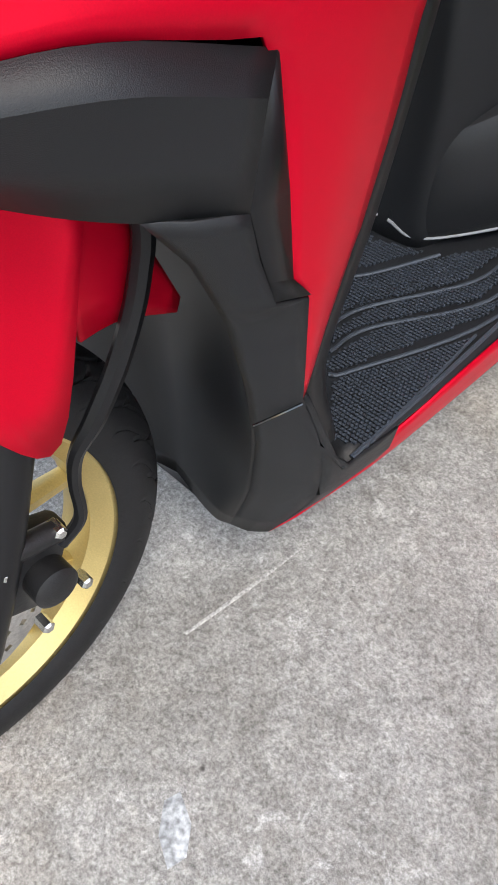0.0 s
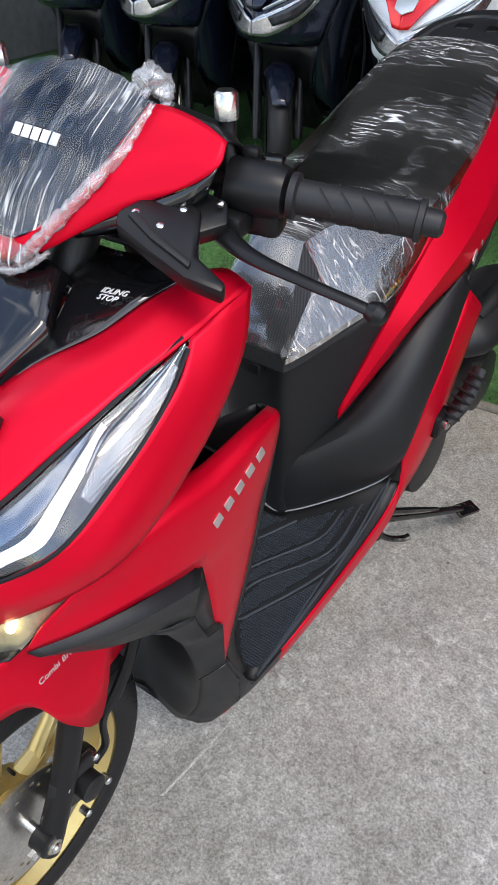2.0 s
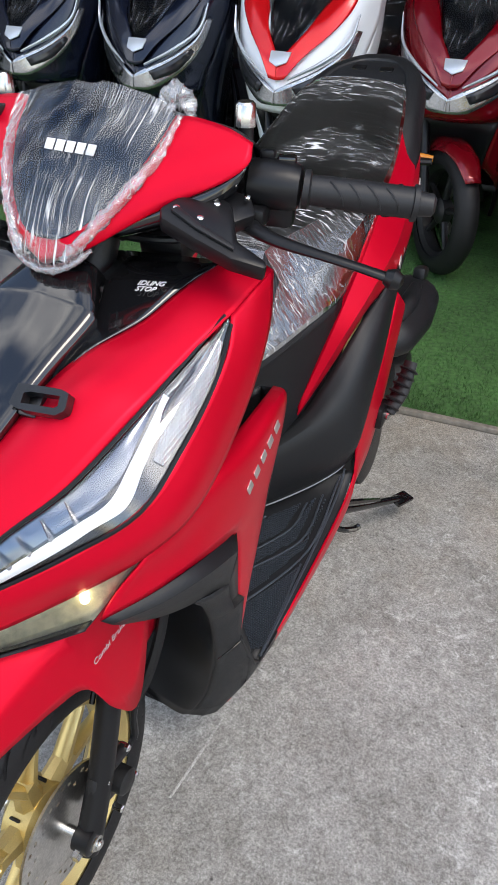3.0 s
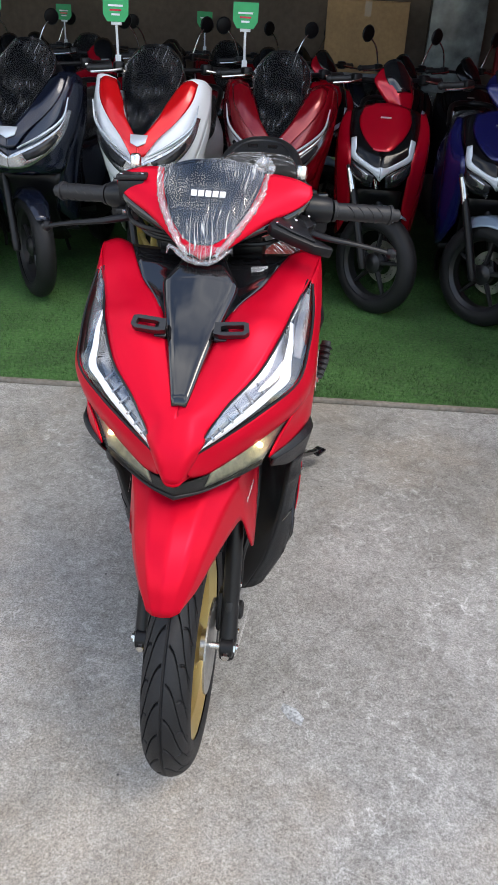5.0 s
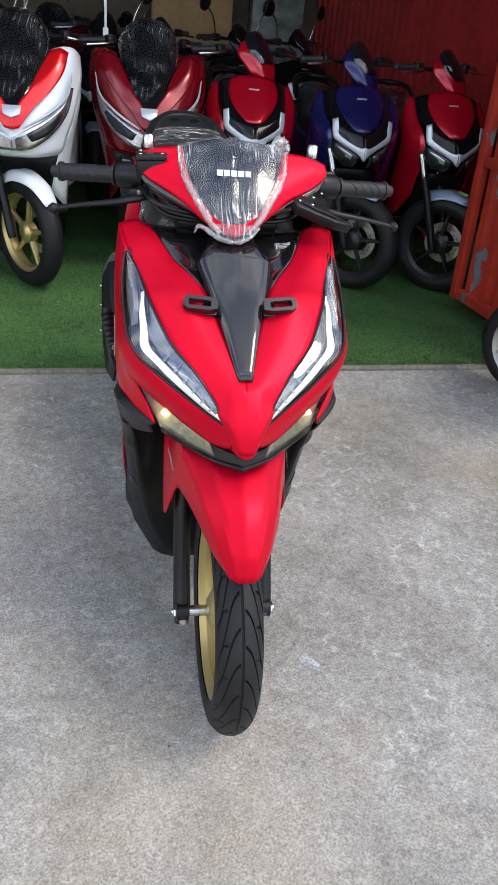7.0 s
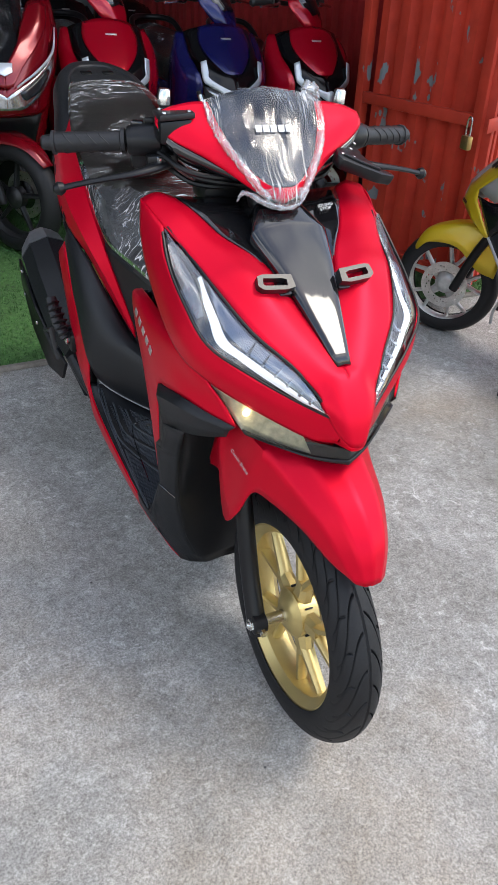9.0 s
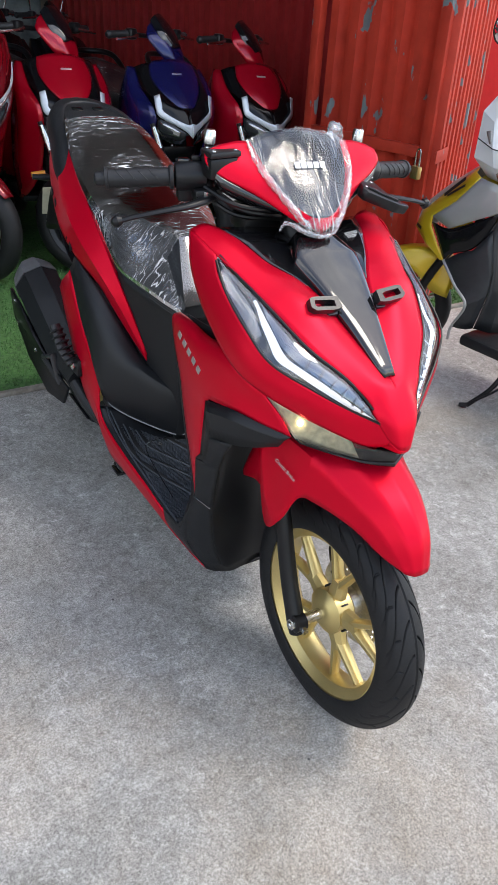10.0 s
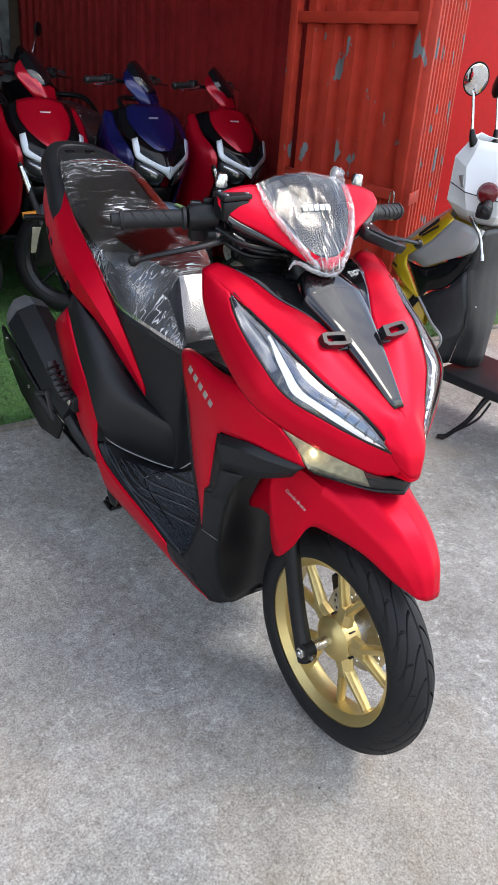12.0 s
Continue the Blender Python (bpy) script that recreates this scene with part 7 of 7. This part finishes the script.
for x, y, a, src in ((-2.1, 4.0, 6, dark), (-1.55, 4.1, -4, air_red), (-1.0, 4.05, 8, dark), (0.05, 4.2, 12, air_red), (0.55, 4.35, 6, dark), (-2.4, 5.2, 5, dark), (-1.9, 5.3, 12, pcx_navy), (-1.35, 5.25, -6, dark), (-0.8, 5.3, 4, pcx_red), (-0.2, 5.35, 10, dark), (0.35, 5.5, -4, pcx_navy), (1.02, 4.5, 10, dark)):
    copy_thing(src, at_place(x, y, a))
# shop fittings at the back
solid("pillar", block((0.42, 0.30, 3.3), (0.95, 5.9, 1.65), 0.004), MARBLE, "grey veined marble pillar at the back", "pillar", kind="structure")
box = thing("cardboard_box", Matrix.Translation((0.25, 5.75, 1.0)), "plain brown cardboard box on a shelf", "box")
part("body", block((0.62, 0.42, 0.49), (0, 0, 0.245), 0.006), CARD, box)
for y in (-0.105, 0.105):
    part("flap", block((0.62, 0.206, 0.006), (0, y, 0.494), 0.002), CARD, box)
part("tape", joined(block((0.05, 0.002, 0.10), (0, -0.2115, 0.44), 0), block((0.05, 0.42, 0.002), (0, 0, 0.4985), 0)), material("clear_brown_tape", (0.30, 0.20, 0.11), 0.3), box, "shiny brown tape")
solid("shelf", joined(block((0.9, 0.45, 0.03), (0.25, 5.75, 0.985), 0.004), block((0.04, 0.42, 0.97), (-0.15, 5.75, 0.5), 0.003), block((0.04, 0.42, 0.97), (0.65, 5.75, 0.5), 0.003)), DARKWALL, "grey shelf unit under a cardboard box", "shelf")

# ---- the yellow and white scooter beside the gate ----
P_YELLOW = paint("yellow_paint", (0.60, 0.42, 0.015), 0.35)
P_GREY = paint("silver_grey_paint", (0.38, 0.38, 0.37), 0.4)
P_DGREY = material("faded_grey_plastic", (0.015, 0.0165, 0.019), 0.45, 0, 0.2, 60, 0.2, 700, 0.25, 7)
MIRROR = material("mirror_glass", (0.9, 0.9, 0.9), 0.02, 1.0)
RED_LENS = material("dark_red_lens", (0.12, 0.006, 0.008), 0.15)
RIM_PALE = material("pale_alloy", (0.5, 0.5, 0.48), 0.4, 0.5, 0.1, 80)
old = thing("old_scooter", RAMP @ Matrix.Translation((1.405, 1.385, 0.0)) @ Matrix.Rotation(radians(193), 4, "Z") @ Matrix.Rotation(radians(-1.0), 4, "Y") @ Matrix.Scale(0.91, 4), "older yellow, white and grey scooter parked by the gate", "scooter")
S_OLD = Matrix.Translation((0, 0.02, 0)) @ Matrix.Rotation(radians(24), 4, "Z") @ Matrix.Translation((0, -0.02, 0))
m_ = S_OLD @ Matrix.Translation((0, -0.05, 0.226))
w_ = alloy("front_wheel", m_, 10, RIM_PALE, old, "pale alloy wheel")
part("tyre", moved(tyre_geo(0.226, 0.043, 200, 25), m_), RUBBER, w_)
part("brake_disc", moved(disc_geo(0.06, 0.10, 0.05), m_), DISC, w_)
part("front_mudguard", moved(both(loft([
    [(0, -0.245, 0.37), (0.03, -0.24, 0.37), (0.045, -0.225, 0.365)],
    [(0, -0.20, 0.46), (0.045, -0.195, 0.455), (0.07, -0.17, 0.42)],
    [(0, -0.07, 0.52), (0.05, -0.065, 0.51), (0.082, -0.05, 0.43)],
    [(0, 0.06, 0.52), (0.05, 0.06, 0.51), (0.086, 0.05, 0.36)],
    [(0, 0.14, 0.47), (0.05, 0.14, 0.46), (0.075, 0.13, 0.34)]], 4, 4)), S_OLD @ Matrix.Translation((0, 0.02, -0.025)) @ Matrix.Diagonal((0.92, 1, 1, 1))), P_YELLOW, old, "yellow mudguard", thick=0.004)
for s in (1, -1):
    part("fork_leg", moved(tube([(s * 0.085, 0.15, 0.60), (s * 0.085, 0.06, 0.42), (s * 0.085, 0.0, 0.23)], 0.019, 12, 4), S_OLD), SATIN, old)
YEL_F = [(0.075, 0.195, 0.890), (0.072, 0.095, 0.790), (0.070, -0.020, 0.657), (0.092, -0.024, 0.593), (0.128, 0.070, 0.547), (0.162, 0.188, 0.519)]
YEL_B = [(0.160, 0.262, 0.872), (0.170, 0.187, 0.763), (0.152, 0.085, 0.672), (0.152, 0.088, 0.634), (0.158, 0.140, 0.575), (0.166, 0.196, 0.522)]
yel = loft([[a_, tuple(np.array(a_) * 0.5 + np.array(c_) * 0.5 + np.array((0.010, -0.012, 0.0))), c_] for a_, c_ in zip(YEL_F, YEL_B)], 3, 3, True, True)
gry = loft([
    [(0.160, 0.262, 0.872), (0.172, 0.33, 0.868), (0.160, 0.405, 0.862)],
    [(0.170, 0.187, 0.763), (0.185, 0.27, 0.770), (0.180, 0.397, 0.782)],
    [(0.152, 0.085, 0.672), (0.176, 0.188, 0.653), (0.182, 0.388, 0.772)]], 4, 3, True, True)
# dark bulge under the grey panel, flat below it, then the lower shield
bulge = loft([
    [(0.152, 0.088, 0.650), (0.176, 0.188, 0.653), (0.183, 0.288, 0.705), (0.182, 0.390, 0.772)],
    [(0.158, 0.140, 0.590), (0.184, 0.205, 0.605), (0.186, 0.300, 0.645), (0.170, 0.385, 0.735)],
    [(0.166, 0.196, 0.522), (0.177, 0.232, 0.562), (0.172, 0.313, 0.605), (0.152, 0.368, 0.692)]], 4, 3, False, True)
lower = loft([
    [(0.166, 0.198, 0.520), (0.172, 0.255, 0.570), (0.170, 0.316, 0.603), (0.150, 0.368, 0.690)],
    [(0.178, 0.290, 0.440), (0.172, 0.335, 0.465), (0.160, 0.380, 0.500), (0.142, 0.414, 0.540)],
    [(0.182, 0.358, 0.386), (0.172, 0.375, 0.400), (0.158, 0.400, 0.420), (0.138, 0.420, 0.450)],
    [(0.162, 0.316, 0.270), (0.158, 0.340, 0.270), (0.145, 0.372, 0.275), (0.128, 0.392, 0.285)]], 3, 3, True, True)
for f_ in (lambda g_: g_, flip):
    part("front_panel", f_(yel), P_YELLOW, old, "yellow front panel", thick=0.004, angle=30)
    part("side_fairing", f_(gry), P_GREY, old, "silver grey panel", thick=0.004, angle=30)
    part("fairing_bulge", f_(bulge), P_BLACK, old, "dark rounded panel", thick=0.004)
    part("lower_shield", f_(lower), P_DGREY, old, thick=0.004, angle=20)
    part("edge_strip", f_(tube([(0.166, 0.194, 0.522), (0.180, 0.286, 0.444), (0.186, 0.360, 0.386), (0.166, 0.312, 0.270), (0.150, 0.304, 0.204)], 0.006, 8, 5)), P_GREY, old)
part("rider_side_panel", both(loft([
    [(0, 0.400, 0.865), (0.09, 0.405, 0.865), (0.160, 0.405, 0.862)],
    [(0, 0.400, 0.780), (0.09, 0.402, 0.780), (0.180, 0.396, 0.780)],
    [(0, 0.400, 0.700), (0.08, 0.395, 0.700), (0.150, 0.370, 0.690)],
    [(0, 0.425, 0.560), (0.08, 0.422, 0.550), (0.141, 0.415, 0.538)],
    [(0, 0.455, 0.420), (0.08, 0.445, 0.430), (0.137, 0.422, 0.448)],
    [(0, 0.472, 0.270), (0.08, 0.450, 0.275), (0.126, 0.394, 0.284)]], 3, 3, True, True)), P_DGREY, old, "worn black inner panel", thick=0.004, angle=25)
WORN = material("worn_white_print", (0.42, 0.42, 0.41), 0.7, 0, 0.5, 260)
for k in range(4):
    part("print_bar", moved(block((0.016, 0.013 - 0.002 * (k % 2), 0.001), (0, 0, 0), 0), facing((0.085, 0.4235 - 0.0068 * k, 0.545 + 0.034 * k), (0.10, 0.96, 0.25), (-1, 0.1, 0))), WORN, old, "worn pale print" if k == 0 else "")
part("nose", both(loft([[(0, 0.16, 0.89), (0.03, 0.17, 0.89), (0.074, 0.195, 0.889)], [(0, 0.045, 0.785), (0.03, 0.055, 0.785), (0.071, 0.094, 0.789)], [(0, -0.060, 0.66), (0.03, -0.050, 0.66), (0.069, -0.018, 0.656)], [(0, -0.05, 0.58), (0.03, -0.045, 0.58), (0.091, -0.022, 0.592)]], 3, 3)), P_GREY, old, thick=0.004)
part("letter_bar", moved(block((0.055, 0.012, 0.001), (0, 0, 0), 0), facing((0.140, 0.022, 0.612), (0.80, -0.58, 0.0), (-0.58, -0.80, 0.05))), BLACK, old)
part("stripe", moved(joined(block((0.13, 0.016, 0.001), (0, 0.008, 0), 0, (0, 0, 5)), block((0.11, 0.010, 0.001), (0.01, -0.014, 0), 0, (0, 0, -4))), facing((0.147, 0.150, 0.802), (0.83, -0.48, 0.28), (0.38, 0.62, 0.68))), BLACK, old, "dark stripe on the yellow panel")
COWL = [
    [(0, 0.195, 1.192), (0.065, 0.200, 1.178), (0.100, 0.255, 1.172), (0.07, 0.33, 1.172), (0, 0.34, 1.178)],
    [(0, 0.130, 1.105), (0.105, 0.165, 1.095), (0.150, 0.250, 1.070), (0.115, 0.40, 1.07), (0, 0.43, 1.08)],
    [(0, 0.140, 1.000), (0.120, 0.180, 1.000), (0.178, 0.285, 0.985), (0.135, 0.43, 0.975), (0, 0.46, 0.975)],
    [(0, 0.150, 0.940), (0.130, 0.190, 0.933), (0.168, 0.305, 0.922), (0.130, 0.42, 0.915), (0, 0.45, 0.915)],
    [(0, 0.235, 0.868), (0.085, 0.243, 0.868), (0.125, 0.310, 0.870), (0.09, 0.39, 0.872), (0, 0.41, 0.872)]]
head = part("handlebar_cowl", both(loft(COWL, 3, 3, True, True)), CARDWHITE, old, "white angular handlebar cowl", thick=0.004, angle=16)
for f_ in (lambda g_: g_, flip):
    part("cowl_seam", f_(tube([(0.122, 0.178, 1.000), (0.181, 0.286, 0.985), (0.137, 0.433, 0.975)], 0.0022, 6, 1)), P_DGREY, head)
    part("cowl_recess", f_(loft([[(0.150, 0.225, 1.035), (0.166, 0.255, 1.045)], [(0.172, 0.262, 0.998), (0.178, 0.272, 1.000)]], 3, 3)), P_GREY, head, thick=0.003)
for s in (1, -1):
    part("grip", lathe([(0, 0.012), (0, 0.019), (0.006, 0.0165), (0.11, 0.0165), (0.112, 0.02), (0.12, 0.012)], (s * 0.19, 0.400, 0.965), (s * 0.90, 0.42, -0.05), 16), GRIP, old)
    part("switch_housing", block((0.06, 0.06, 0.055), (s * 0.175, 0.385, 0.935), 0.012, (0, 0, s * 25)), SATIN, old)
    part("brake_lever", tube([(s * 0.16, 0.330, 0.900), (s * 0.20, 0.367, 0.888), (s * 0.22, 0.418, 0.850), (s * 0.235, 0.450, 0.800), (s * 0.24, 0.465, 0.767)], [0.010, 0.008, 0.0065, 0.006, 0.009], 10, 4), STEEL, old, "bright steel lever")
    ms = part("mirror_stem", tube([(s * 0.10, 0.205, 1.195), (s * 0.10, 0.190, 1.255), (s * 0.10, 0.168, 1.330)], 0.0055, 10, 4), STEEL, old)
    part("boot", tube([(s * 0.085, 0.225, 1.150), (s * 0.095, 0.212, 1.175), (s * 0.10, 0.203, 1.205)], [0.022, 0.014, 0.009], 12, 4), SATIN, ms)
    at_ = Matrix.Translation((s * 0.105, 0.168, 1.380)) @ Matrix.Rotation(radians(-52 * s), 4, "Z") @ Matrix.Rotation(radians(-14), 4, "X") @ Matrix.Diagonal((0.80, 1, 1.06, 1))
    part("mirror_head", moved(lathe([(-0.022, 0.02), (-0.014, 0.050), (-0.002, 0.060), (0.002, 0.060), (0.003, 0.055)], (0, 0, 0), (0, 1, 0), 28), at_), SATIN, ms)
    part("mirror_glass", moved(lathe([(0.0032, 0.054), (0.0038, 0.053)], (0, 0, 0), (0, 1, 0), 28), at_), MIRROR, ms)
    part("signal", lathe([(-0.02, 0.02), (0.0, 0.042), (0.02, 0.036), (0.032, 0.012)], (s * 0.165, 0.375, 1.000), (s * 0.85, 0.5, 0), 18), RED_LENS, old, "dark red signal lens")
part("floorboard", joined(block((0.38, 0.46, 0.050), (0, 0.605, 0.245), 0.018, (1, 0, 0)), block((0.37, 0.30, 0.04), (0, 0.92, 0.30), 0.015, (12, 0, 0))), BLACK, old, "black rubber floorboard")
part("rear_body", both(loft([[(0, 0.80, 0.32), (0.10, 0.80, 0.32), (0.16, 0.84, 0.34)], [(0, 0.78, 0.55), (0.10, 0.78, 0.55), (0.18, 0.86, 0.56)], [(0, 0.76, 0.72), (0.09, 0.78, 0.72), (0.16, 0.88, 0.72)], [(0, 1.50, 0.80), (0.06, 1.48, 0.80), (0.10, 1.40, 0.78)]], 4, 4)), P_YELLOW, old, thick=0.004)
part("seat", block((0.26, 0.62, 0.09), (0, 1.12, 0.78), 0.035, (6, 0, 0), 4), VINYL, old)
part("rear_tyre", simple_tyre((0, 1.22, 0.252)), RUBBER, old)
part("engine", block((0.24, 0.5, 0.2), (0, 1.02, 0.32), 0.03), CAST, old)
part("side_stand", joined(tube([(0.13, 0.62, 0.23), (0.165, 0.61, 0.185), (0.205, 0.585, 0.100), (0.245, 0.528, 0.012)], [0.016, 0.012, 0.010, 0.010], 10, 4), tube([(0.245, 0.528, 0.012), (0.262, 0.500, 0.008)], [0.013, 0.009], 8), tube([(0.15, 0.64, 0.20), (0.20, 0.62, 0.12), (0.25, 0.53, 0.02)], 0.005, 8, 4)), SATIN, old, "black side stand")
